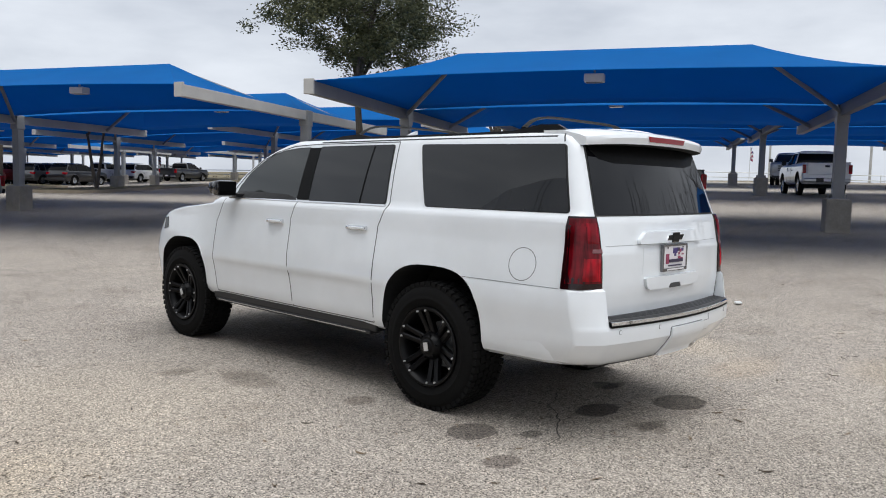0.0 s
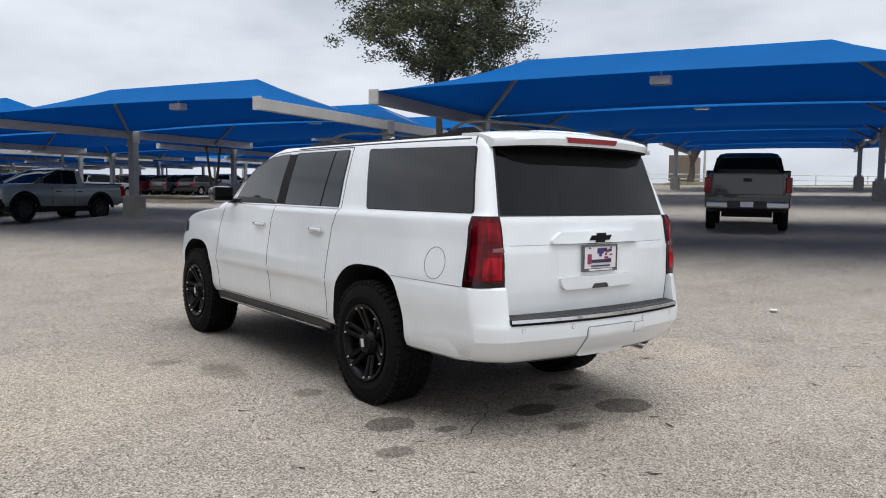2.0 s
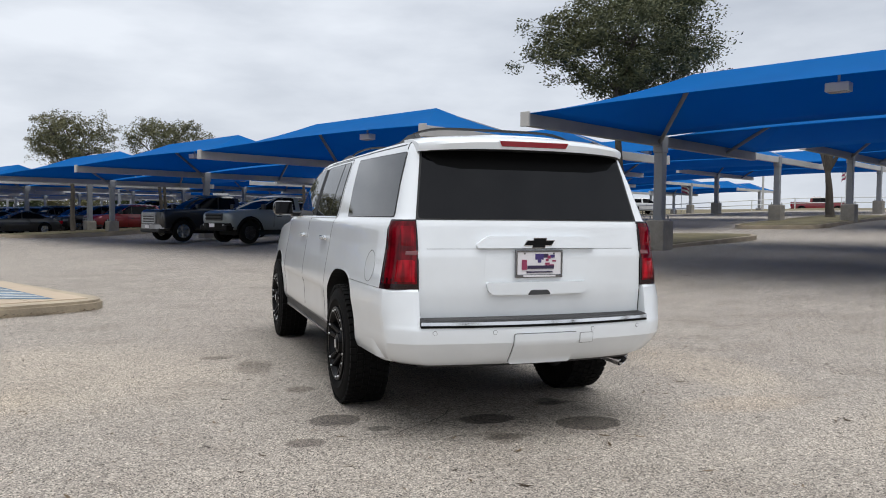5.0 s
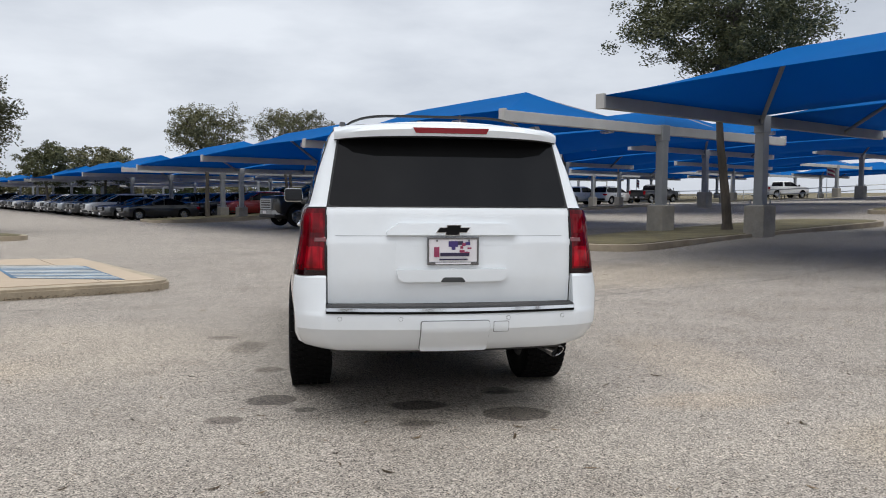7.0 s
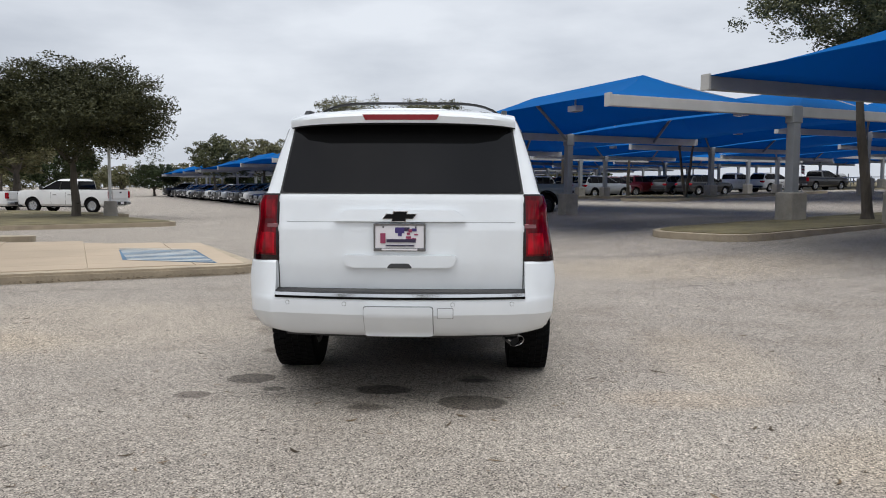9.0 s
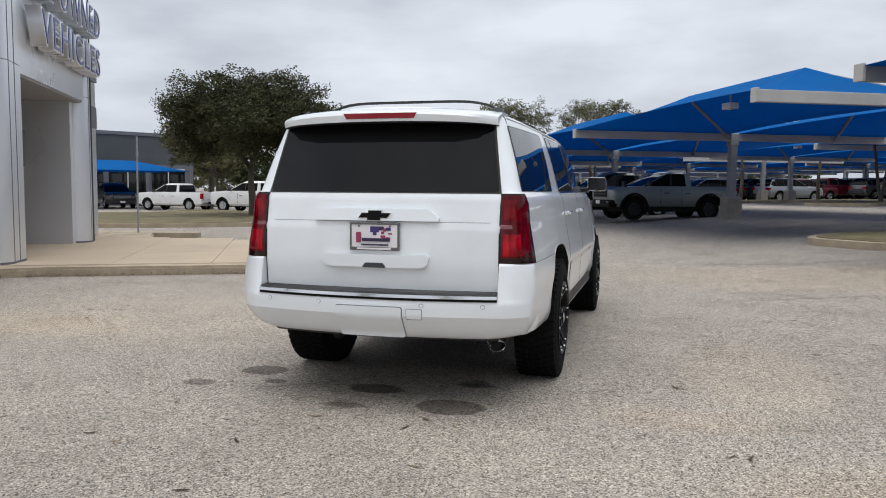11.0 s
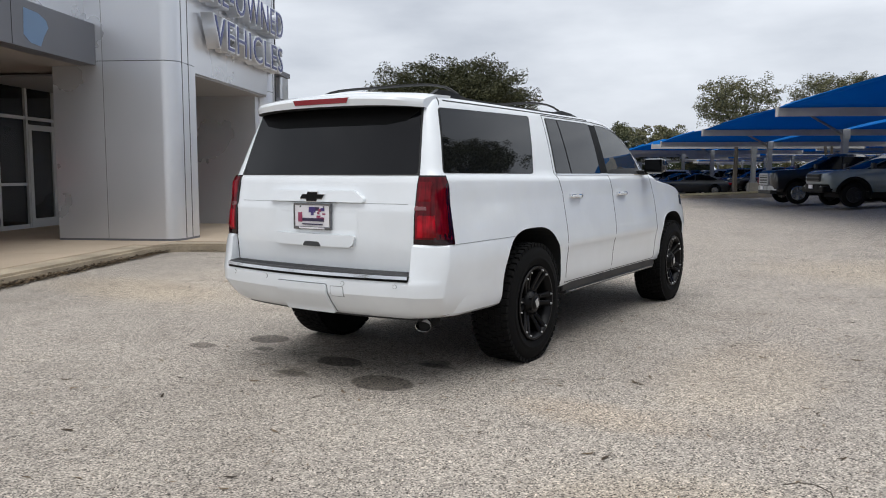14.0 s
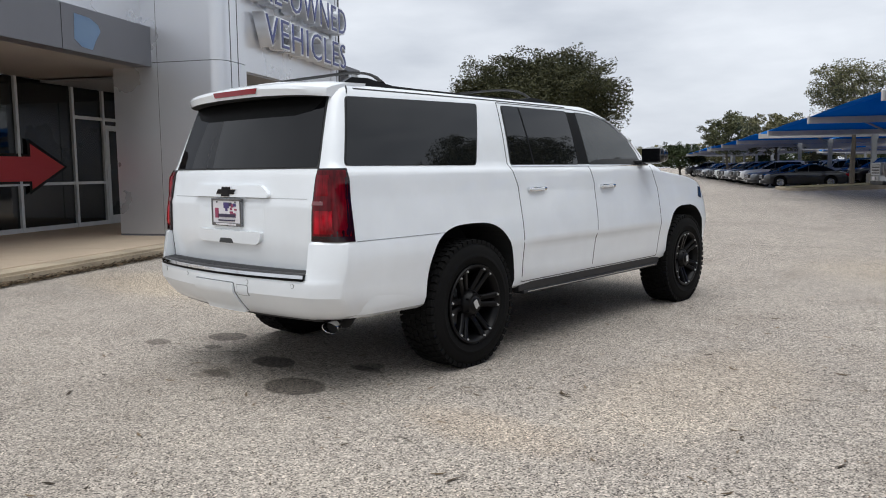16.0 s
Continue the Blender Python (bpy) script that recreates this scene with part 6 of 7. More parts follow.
def vehicle(kind, label, name, lift=0.0, trim=None, group="", simple=False):
    k = KINDS[kind]
    th = thing(name, label, "pickup truck" if kind in ("pickup", "midsize") else "car", group)
    truck = kind in ("pickup", "midsize")
    rf, rr = (0.34, 0.14) if truck else (0.45, 0.32)
    bm = loops_mesh([(oval(w, a, b, rf, rr), z + lift) for z, w, a, b in k["low"]])
    cuts = []
    yw = (k["base"] / 2 + 0.05, -k["base"] / 2 + 0.05)
    R = k["tyre"] + lift * 0.35
    for y in yw:
        for s in (-1, 1):
            cuts.append(tubem((s * 0.58, y, R + 0.02), (s * 1.3, y, R + 0.02), R * 1.17 + lift * 0.5, seg=28))
    bm = carve(bm, cuts)
    well = split_off(bm, lambda c: any(math.hypot(c.y - y, c.z - R - 0.02) < R * 1.165 + lift * 0.5 and 0.5 < abs(c.x) < 0.9 for y in yw))
    for sx in (-1, 1):
        for front in (0, 1):
            part("wheel_well", split_off(well, lambda c: c.x * sx > 0 and (c.y > 0) == bool(front)), UNDER, th)
    well.free()
    part("body", bm, WHITE_PAINT, th, smooth=35)
    part("chassis", boxm(-0.6, 0.6, -k["base"] / 2 - 0.6, k["base"] / 2 + 0.4, R * 0.75, k["low"][0][0] + 0.12 + lift), UNDER, th)
    cab = k["cab"]
    part("glasshouse", loops_mesh([(oval(w, a, b, 0.30, 0.18, 0.10, 0.04), z + lift) for z, w, a, b in cab]), FLEET_GLASS, th, "dark tinted windows", smooth=35)
    part("roof", loops_mesh([(oval(w, a, b, 0.30, 0.18, 0.10, 0.04), z + lift) for z, w, a, b in k["roof"]]), WHITE_PAINT, th, smooth=40)
    (z0, w0, a0, b0), (z1, w1, a1, b1) = cab[0], cab[-1]
    for s in (-1, 1):
        for y in k["pillar"]:
            bm = bmesh.new()
            tube(bm, (s * (w0 + 0.004), y, z0 + lift), (s * (w1 + 0.004), y - 0.06, z1 + lift), 0.035, seg=6)
            part("pillar", bm, SEAM, th)
        bm = bmesh.new()
        for (za, wa, fa, _), (zc, wc, fc, _) in zip(cab, cab[1:]):
            tube(bm, (s * (wa - 0.07), fa - 0.165, za + lift), (s * (wc - 0.07), fc - 0.165, zc + lift), 0.028, seg=6)
        part("windscreen_pillar", bm, WHITE_PAINT, th)
        d0, d1 = (0.30, 0.26) if kind != "sedan" else (0.42, 0.30)
        part("rear_pillar", flat_panel([(s * (w0 + 0.008), b0 + 0.06, z0 + lift), (s * (w0 + 0.008), b0 + d0, z0 + lift), (s * (w1 + 0.008), b1 + d1, z1 + lift), (s * (w1 + 0.008), b1 + 0.06, z1 + lift)], s * 0.02), WHITE_PAINT, th)
        ym = a0 - 0.35
        bm = bmesh.new()
        box(bm, w0 + 0.03, w0 + 0.24, ym - 0.06, ym + 0.06, z0 + 0.02 + lift, z0 + 0.22 + lift, bevel=0.03)
        for v in bm.verts:
            v.co.x *= s
        bmesh.ops.recalc_face_normals(bm, faces=bm.faces[:])
        part("door_mirror", bm, BLACK_PLASTIC, th)
        lz = k["low"][4][0] + lift
        yf, yr, w = k["low"][4][2], k["low"][4][3], k["low"][3][1]
        bm = bmesh.new()
        box(bm, w - 0.40, w - 0.03, yf - 0.30, yf - 0.06, lz - 0.17, lz - 0.03, bevel=0.03)
        for v in bm.verts:
            v.co.y -= 0.20 * max(0.0, (v.co.x - w + 0.40) / 0.37) ** 1.6
            v.co.x *= s
        bmesh.ops.recalc_face_normals(bm, faces=bm.faces[:])
        part("headlamp", bm, LAMP_SMOKED if simple else LAMP_GLASS, th)
        bm = bmesh.new()
        if truck:
            box(bm, w - 0.135, w + 0.012, yr - 0.03, yr + 0.16, lz - 0.30, lz + 0.08, bevel=0.02)
        else:
            box(bm, w - 0.36, w - 0.01, yr - 0.0, yr + 0.26, lz - 0.16, lz + 0.02, bevel=0.03)
        for v in bm.verts:
            v.co.x *= s
        bmesh.ops.recalc_face_normals(bm, faces=bm.faces[:])
        part("tail_lamp", bm, LAMP_RED, th)
        for y in () if simple else (a0 - 1.15, a0 - 2.05) if kind != "sedan" else (a0 - 0.95, a0 - 1.75):
            bm = bmesh.new()
            box(bm, w + 0.0, w + 0.035, y - 0.1, y + 0.1, lz - 0.14, lz - 0.105, bevel=0.008)
            for v in bm.verts:
                v.co.x *= s
            bmesh.ops.recalc_face_normals(bm, faces=bm.faces[:])
            part("handle", bm, BLACK_PLASTIC, th)
            ln = bmesh.new()
            box(ln, w - 0.03, w + 0.004, y + 0.24, y + 0.252, k["low"][1][0] + lift, lz + 0.02)
            for v in ln.verts:
                v.co.x *= s
            bmesh.ops.recalc_face_normals(ln, faces=ln.faces[:])
            part("door_gap", ln, SEAM, th)
        for y in yw:
            prof = [(-0.10, R * 0.62), (-0.115, R * 0.85), (-0.09, R * 0.98), (0.09, R * 0.98), (0.115, R * 0.85), (0.10, R * 0.62)]
            wheel = part("wheel", lathe(prof, 28), RUBBER, th, smooth=40)
            wheel.matrix_basis = pose(s * k["track"], y, R * 0.98, 0, 0, 0 if s > 0 else 180)
            rim = lathe([(0.10, R * 0.63), (0.105, R * 0.60), (0.06, R * 0.55), (0.05, R * 0.2), (0.075, R * 0.16), (0.075, 0.001)], 24)
            part("rim", rim, trim or STEEL_RIM, wheel, smooth=30)
            for q in range(0 if simple else 6):
                bm = bmesh.new()
                box(bm, 0.055, 0.088, -0.035, 0.035, R * 0.12, R * 0.60, bevel=0.006, m=pose(0, 0, 0, 60 * q, 0, 0))
                part("spoke", bm, trim or STEEL_RIM, wheel)
    zf = k["low"][1][0] + lift
    yf, yr = k["low"][2][2], k["low"][2][3]
    g1 = k["low"][4][0] + lift - 0.03
    gr = part("grille", boxm(-0.52, 0.52, yf - 0.12, yf + 0.015, zf + 0.22, g1, bevel=0.03), BLACK_PLASTIC, th)
    if kind == "pickup" and not simple:
        # bright surround
        for a in ((-0.56, 0.56, g1 - 0.05, g1 + 0.02), (-0.56, 0.56, zf + 0.17, zf + 0.23), (-0.57, -0.50, zf + 0.22, g1 - 0.04), (0.50, 0.57, zf + 0.22, g1 - 0.04)):
            part("grille_surround", boxm(a[0], a[1], yf - 0.10, yf + 0.024, a[2], a[3], bevel=0.012), metal_of(kind, trim), gr)
    if kind == "pickup":
        part("apron", boxm(-0.84, 0.84, yf - 0.32, yf - 0.02, zf - 0.20, zf - 0.03, bevel=0.05), BLACK_PLASTIC, th)
    if kind == "midsize":
        # black lower apron, wheel-arch flares and fog lamps
        part("apron", boxm(-0.86, 0.86, yf - 0.30, yf + 0.03, zf - 0.16, zf + 0.06, bevel=0.05), DEEP_BLACK, th)
        for s in (-1, 1):
            part("fog_lamp", boxm(s * 0.62 - 0.05, s * 0.62 + 0.05, yf - 0.05, yf + 0.02, zf + 0.0, zf + 0.08, bevel=0.012), LAMP_GLASS, th)
            for y in yw:
                fl = bmesh.new()
                ro = R * 1.17 + lift * 0.5
                rows = []
                for q in range(17):
                    t = math.pi * q / 16
                    c, e = math.cos(t), math.sin(t)
                    rows.append([fl.verts.new((s * x, y + r * c, R + 0.02 + r * e)) for x, r in ((0.90, ro + 0.09), (0.955, ro + 0.07), (0.965, ro + 0.005), (0.86, ro))])
                for a, c in zip(rows, rows[1:]):
                    for q in range(3):
                        fl.faces.new((a[q], a[q + 1], c[q + 1], c[q]))
                bmesh.ops.recalc_face_normals(fl, faces=fl.faces[:])
                part("arch_flare", fl, DEEP_BLACK, th, smooth=40)
    metal = metal_of(kind, trim)
    for q in range(0 if simple else 3 if kind == "pickup" else 2):
        part("grille_bar", boxm(-0.50, 0.50, yf + 0.012, yf + 0.03, zf + 0.28 + 0.11 * q, zf + 0.33 + 0.11 * q, bevel=0.006), metal if truck else STEEL_GREY, gr)
    wide = k["low"][2][1] / 0.99 if truck else 1.0
    fb = bmesh.new()
    for n in range(12):
        x0, x1 = (-0.93 + 0.155 * n) * wide, (-0.93 + 0.155 * (n + 1)) * wide
        box(fb, x0, x1, yf - 0.10, yf + 0.05, zf - 0.05, zf + 0.13)
    bmesh.ops.remove_doubles(fb, verts=fb.verts[:], dist=0.001)
    for v in fb.verts:
        v.co.y -= (0.26 if truck else 0.36) * max(0.0, (abs(v.co.x) - 0.45) / 0.48) ** 2
    part("front_bumper", fb, metal, th, smooth=40)
    rb = part("rear_bumper", boxm(-0.93 * wide, 0.93 * wide, yr - 0.10, yr + 0.10, zf - 0.04, zf + 0.14, bevel=0.04), metal, th)
    if truck:
        part("step_panel", boxm(-0.46, 0.46, yr - 0.108, yr, zf - 0.045, zf + 0.146, bevel=0.02), BLACK_PLASTIC, rb)
    part("number_plate", boxm(-0.15, 0.15, yr - 0.115 if truck else yr - 0.02, yr - 0.09 if truck else yr + 0.02, zf + 0.0, zf + 0.13), PLATE_WHITE, th)
    part("number_plate", boxm(-0.15, 0.15, yf + 0.06, yf + 0.085, zf - 0.02, zf + 0.11), PLATE_WHITE, th)
    if k["bed"]:
        y0, y1 = k["bed"]
        zt = k["low"][-1][0] + lift
        part("bed_liner", boxm(-0.74, 0.74, y1 + 0.02, y0, zt - 0.04, zt + 0.006), UNDER, th)
        part("tailgate", boxm(-0.80 if kind == "pickup" else -0.74, 0.80 if kind == "pickup" else 0.74, yr - 0.012, yr + 0.03, zf + 0.30, zt - 0.01, bevel=0.012), WHITE_PAINT, th)
        part("tailgate_handle", boxm(-0.10, 0.10, yr - 0.022, yr, zt - 0.20, zt - 0.11, bevel=0.01), SEAM, th)
        for s in (-1, 1):
            part("bed_rail", boxm(min(s * 0.76, s * (k["low"][-1][1] + 0.01)), max(s * 0.76, s * (k["low"][-1][1] + 0.01)), y1 - 0.04, y0, zt - 0.004, zt + 0.03, bevel=0.01), BLACK_PLASTIC, th)
    return th


def recolour(th, material):
    for o in th.children_recursive:
        if o.data and o.data.materials and o.data.materials[0] == WHITE_PAINT:
            o.material_slots[0].link = "OBJECT"
            o.material_slots[0].material = material


PAINTS = {n: paint(n + "_car_paint", c, m, r) for n, c, m, r in (("black", (0.010, 0.010, 0.012), 0.0, 0.3), ("grey", (0.175, 0.205, 0.21), 0.0, 0.35), ("charcoal", (0.014, 0.015, 0.017), 0.0, 0.35), ("silver", (0.42, 0.44, 0.46), 0.5, 0.3), ("red", (0.20, 0.006, 0.012), 0.1, 0.3), ("maroon", (0.085, 0.008, 0.012), 0.1, 0.3), ("pearl", (0.74, 0.74, 0.73), 0.0, 0.35), ("navy", (0.012, 0.02, 0.05), 0.2, 0.3), ("gunmetal", (0.09, 0.095, 0.10), 0.4, 0.3))}
IN, OUT = 117.4, -62.6
FLEET = {}


def park(kind, colour, x, y, turn, label, lift=0.0, trim=None, size=1.0, group="", simple=False):
    key = (kind, lift, trim.name if trim else "", simple)
    name = {"pickup": "pickup_truck", "midsize": "pickup_truck", "suv": "parked_suv", "sedan": "sedan"}[kind]
    m = pose(x, y, lot_height(x, y), 0, 0, turn) @ Matrix.Scale(size, 4)
    if key not in FLEET:
        FLEET[key] = vehicle(kind, label, name, lift, trim, simple=simple)
        th = FLEET[key]
        th.matrix_basis = m
    else:
        th = copy_thing(FLEET[key], m)
    recolour(th, PAINTS[colour])
    th["label"] = label
    if group:
        th["group"] = group
    return th


DARK_RIM = plain("dark_alloy", (0.02, 0.02, 0.022), 0.35, 0.6)
park("pickup", "charcoal", 15.8, 7.42, -58.5, "dark grey heavy pickup truck parked nose-in under a blue shade", 0.10, None, 0.98)
park("midsize", "grey", 1.75, 26.2, IN + 3, "grey lifted pickup truck with black wheels under a blue shade", 0.06, DARK_RIM)
park("pickup", "black", -0.35, 30.2, IN, "black heavy pickup truck with chrome grille under a blue shade", 0.10)
park("pickup", "pearl", -20.8, 34.8, 84, "white pickup truck parked beside a tree island", size=0.92)
park("pickup", "pearl", -26.6, 35.6, 84, "white pickup truck parked at the lot's edge", size=0.92)
park("pickup", "pearl", 33.1, 9.0, -60, "white pickup truck with dark bumper parked in the open aisle", 0.12, None, 0.97)
park("pickup", "silver", 48.2, 15.4, 106, "silver pickup truck with chrome grille facing the aisle", 0.12, None, 1.08)
park("pickup", "maroon", 15.1, 64.3, OUT, "maroon pickup truck parked in the far row")
park("pickup", "black", 11.9, 67.0, OUT, "black pickup truck parked in the far row")
park("suv", "black", 18.2, 66.5, OUT, "black SUV with spare wheel parked in the far row")
park("suv", "pearl", 20.6, 64.7, OUT, "pale off-road SUV parked in the far row")
park("pickup", "pearl", 25.0, 67.4, OUT, "white crew-cab pickup truck parked in the far row")
park("suv", "maroon", 12.9, 61.6, OUT, "dark red SUV parked in the far row")
park("suv", "pearl", 28.2, 66.6, OUT, "white off-road SUV with dark roof parked in the far row")
park("pickup", "black", 32.3, 66.3, OUT, "black pickup truck with push bar beyond the shades")
park("suv", "red", 8.9, 64.6, OUT, "bright red hatchback parked in the far row")
park("suv", "charcoal", 5.8, 69.1, OUT, "dark SUV parked in the far row")
park("pickup", "pearl", 48.3, 69.6, -80, "white pickup truck on the far road")
park("pickup", "red", 62.6, 58.4, -136, "red pickup truck on the far road")
park("suv", "red", *grid(9.0, -24.6), IN + 6, "red compact SUV parked under the shades")
park("suv", "black", *grid(8.6, -27.8), IN, "black SUV parked under the shades")
park("suv", "charcoal", *grid(8.7, -31.0), IN, "charcoal SUV parked under the shades")
park("sedan", "charcoal", *grid(3.4, -26.8), IN, "dark grey sedan parked at the row's end")
ROWCARS = [("sedan", "gunmetal"), ("sedan", "black"), ("suv", "pearl"), ("suv", "charcoal"), ("suv", "black"), ("suv", "silver"), ("suv", "gunmetal"), ("sedan", "gunmetal"), ("suv", "silver"), ("suv", "pearl"), ("suv", "black"), ("suv", "navy"), ("sedan", "charcoal"), ("suv", "pearl"), ("suv", "gunmetal"), ("suv", "silver"), ("suv", "black"), ("sedan", "black"), ("suv", "pearl"), ("suv", "charcoal"), ("pickup", "black"), ("suv", "pearl"), ("suv", "gunmetal"), ("suv", "black")]
rnd = random.Random(11)
for i, (kind, colour) in enumerate(ROWCARS):
    word = {"pearl": "white", "gunmetal": "gunmetal grey", "charcoal": "charcoal"}.get(colour, colour)
    park(kind, colour, *grid(3.0 + rnd.uniform(-0.25, 0.25), -29.7 - 2.85 * i), IN + rnd.uniform(-1.5, 1.5), "%s %s in the long row under blue shades" % (word, "SUV" if kind == "suv" else "car" if kind == "sedan" else "pickup truck"), group="cars in the long row", simple=i > 7)
for i in range(12):
    kind, colour = ROWCARS[(i * 5 + 3) % len(ROWCARS)]
    word = {"pearl": "white", "gunmetal": "gunmetal grey", "charcoal": "charcoal"}.get(colour, colour)
    park(kind, colour, *grid(9.4 + rnd.uniform(-0.25, 0.25), -34.0 - 2.9 * i), OUT + rnd.uniform(-1.5, 1.5), "%s vehicle in the rear row under blue shades" % word, group="cars in the rear row", simple=True)
for i in range(16):
    kind, colour = ROWCARS[(i * 7 + 2) % len(ROWCARS)]
    word = {"pearl": "white", "gunmetal": "gunmetal grey", "charcoal": "charcoal"}.get(colour, colour)
    park(kind, colour, *grid(20.4 + rnd.uniform(-0.25, 0.25), -26.0 - 3.0 * i), IN + rnd.uniform(-1.5, 1.5), "%s vehicle in the second row under blue shades" % word, group="cars in the second row", simple=True)
for i in range(26):
    kind, colour = ROWCARS[(i * 11 + 5) % len(ROWCARS)]
    word = {"pearl": "white", "gunmetal": "gunmetal grey", "charcoal": "charcoal"}.get(colour, colour)
    park(kind, colour, *grid((26.6, 37.4)[i % 2] + rnd.uniform(-0.3, 0.3), -25.0 - 3.1 * (i // 2)), OUT + rnd.uniform(-1.5, 1.5), "%s vehicle in the back rows under blue shades" % word, group="cars in the back rows", simple=True)
park("suv", "black", -33.2, 38.2, -130, "dark SUV before the far building")


# ---- trees ----
def crown_mesh(seed, rx, rz, clumps, leaves, size, thin=0.0):
    """Leaf clumps in an uneven dome; gives the mesh and the clumps' centres."""
    r = random.Random(seed)
    bm = bmesh.new()
    cs = []
    while len(cs) < clumps:
        v = Vector((r.uniform(-1, 1), r.uniform(-1, 1), r.uniform(-0.85, 1)))
        d = v.length
        if 0.30 < d < 0.93:
            lump = 0.80 + 0.28 * math.sin(3.1 * math.atan2(v.y, v.x) + seed) * math.cos(2.3 * v.z + seed)
            if d < lump:
                cs.append(Vector((v.x * rx, v.y * rx, v.z * rz)))
    verts, faces = [], []
    for c in cs:
        s = r.uniform(0.085, 0.135) * rx
        soft_g = lambda k: max(-1.5, min(1.5, r.gauss(0, 1))) * k
        sub = [c + Vector((soft_g(s), soft_g(s), soft_g(s * 0.6))) for _ in range(7)]
        for _ in range(leaves):
            q = r.choice(sub)
            p = q + Vector((soft_g(s * 0.42), soft_g(s * 0.42), soft_g(s * 0.30)))
            a = Vector((r.gauss(0, 1), r.gauss(0, 1), r.gauss(0, 0.6))).normalized()
            b = a.cross(Vector((r.gauss(0, 1), r.gauss(0, 1), r.gauss(0, 1)))).normalized()
            l, w = size * r.uniform(0.7, 1.4), size * r.uniform(0.32, 0.55)
            n = len(verts)
            verts += [p - a * l * 0.5, p + b * w * 0.5, p + a * l * 0.5, p - b * w * 0.5]
            faces.append((n, n + 1, n + 2, n + 3))
    me = bpy.data.meshes.new("crown")
    me.from_pydata([tuple(v) for v in verts], [], faces)
    return me, cs


def tree(name, label, x, y, trunk_h, crown_z, rx, rz, seed, leaf, clumps=60, leaves=150, size=0.13, fork=1, girth=0.17, group="trees"):
    g = lot_height(x, y)
    th = thing(name, label, "tree", group, pose(x, y, g, 0, 0, 37 * seed))
    me, cs = crown_mesh(seed, rx, rz, clumps, leaves, size)
    me.materials.append(leaf)
    cr = new("crown", me)
    cr.parent = th
    cr.matrix_basis = pose(0, 0, crown_z)
    r = random.Random(seed + 50)
    bm = bmesh.new()
    base = Vector((0, 0, -0.1))
    tops = []
    for k in range(fork):
        p, d = base.copy(), Vector((r.uniform(-0.12, 0.12) + (k - (fork - 1) / 2) * 0.22, r.uniform(-0.1, 0.1), 1)).normalized()
        rad = girth if fork == 1 else girth * 0.75
        steps = 5
        tube(bm, p + Vector((0, 0, 0)), p + Vector((0, 0, 0.35)), rad * 1.7, rad * 1.12, seg=10, caps=False)
        p = p + Vector((0, 0, 0.33))
        for i in range(steps):
            q = p + d * (trunk_h - 0.3) / steps + Vector((r.uniform(-0.05, 0.05), r.uniform(-0.05, 0.05), 0))
            tube(bm, p, q, rad * (1.12 - 0.10 * i), rad * (1.12 - 0.10 * (i + 1)), seg=10, caps=False)
            p = q
        tops.append((p, rad * 0.62))
    bmesh.ops.remove_doubles(bm, verts=bm.verts[:], dist=0.0005)
    trunk = part("trunk", bm, BARK, th, smooth=60)
    picks = r.sample(cs, min(len(cs), 26))
    mains = []
    for k in range(6):
        p0, r0 = tops[k % len(tops)]
        c = picks[k] + Vector((0, 0, crown_z))
        c.z = max(c.z, p0.z + 0.5)
        mid = p0.lerp(c, 0.5) + Vector((r.uniform(-0.2, 0.2), r.uniform(-0.2, 0.2), 0.25))
        lm = bmesh.new()
        tube(lm, p0 - Vector((0, 0, 0.12)), mid, r0, r0 * 0.6, seg=7, caps=False)
        tube(lm, mid, c, r0 * 0.6, r0 * 0.2, seg=6, caps=False)
        part("limb", lm, BARK, th, smooth=60)
        mains.append((mid, r0 * 0.5))
    lm = bmesh.new()
    for k in range(6, len(picks)):
        c = picks[k] + Vector((0, 0, crown_z))
        mid, r0 = min(mains, key=lambda q: (q[0] - c).length)
        knee = mid.lerp(c, 0.55) + Vector((r.uniform(-0.15, 0.15), r.uniform(-0.15, 0.15), 0.1))
        tube(lm, mid, knee, r0 * 0.5, r0 * 0.3, seg=5, caps=False)
        tube(lm, knee, c, r0 * 0.3, r0 * 0.08, seg=5, caps=False)
    part("branchlet", lm, BARK, th, smooth=60)["kind"] = "stuff"
    return th


tree("oak_tree", "live oak with dense dark leaves in a kerbed island", 10.47, 14.05, 4.0, 6.05, 3.15, 2.05, 3, LEAF_MID, 134, 360, 0.10, 1, 0.125)
tree("oak_tree", "broad live oak with dense dark leaves in a kerbed island", -15.9, 25.6, 2.5, 4.50, 4.15, 2.0, 8, LEAF_DARK, 270, 420, 0.12, 1, 0.17)
tree("oak_tree", "live oak with dense leaves behind a kerbed island", -26.3, 38.6, 2.6, 4.3, 3.2, 1.8, 12, LEAF_OLIVE, 90, 150, 0.2, 1, 0.2)
tree("oak_tree", "thin-leaved oak standing among the shades", *grid(5.1, -22.6), 4.0, 5.4, 2.9, 1.8, 15, LEAF_OLIVE, 110, 160, 0.12, 1, 0.14)
tree("oak_tree", "thin-leaved oak standing among the shades", *grid(10.2, -21.6), 4.0, 5.35, 2.8, 1.7, 21, LEAF_OLIVE, 100, 150, 0.12, 2, 0.14)
tree("oak_tree", "rounded oak behind the long row of cars", -25.6, 72.6, 3.0, 4.5, 2.9, 2.3, 24, LEAF_MID, 110, 120, 0.22, 1, 0.15)
tree("oak_tree", "yellowish oak behind the long row of cars", -18.8, 66.0, 3.0, 4.2, 3.0, 2.1, 27, LEAF_OLIVE, 100, 110, 0.22, 1, 0.15)
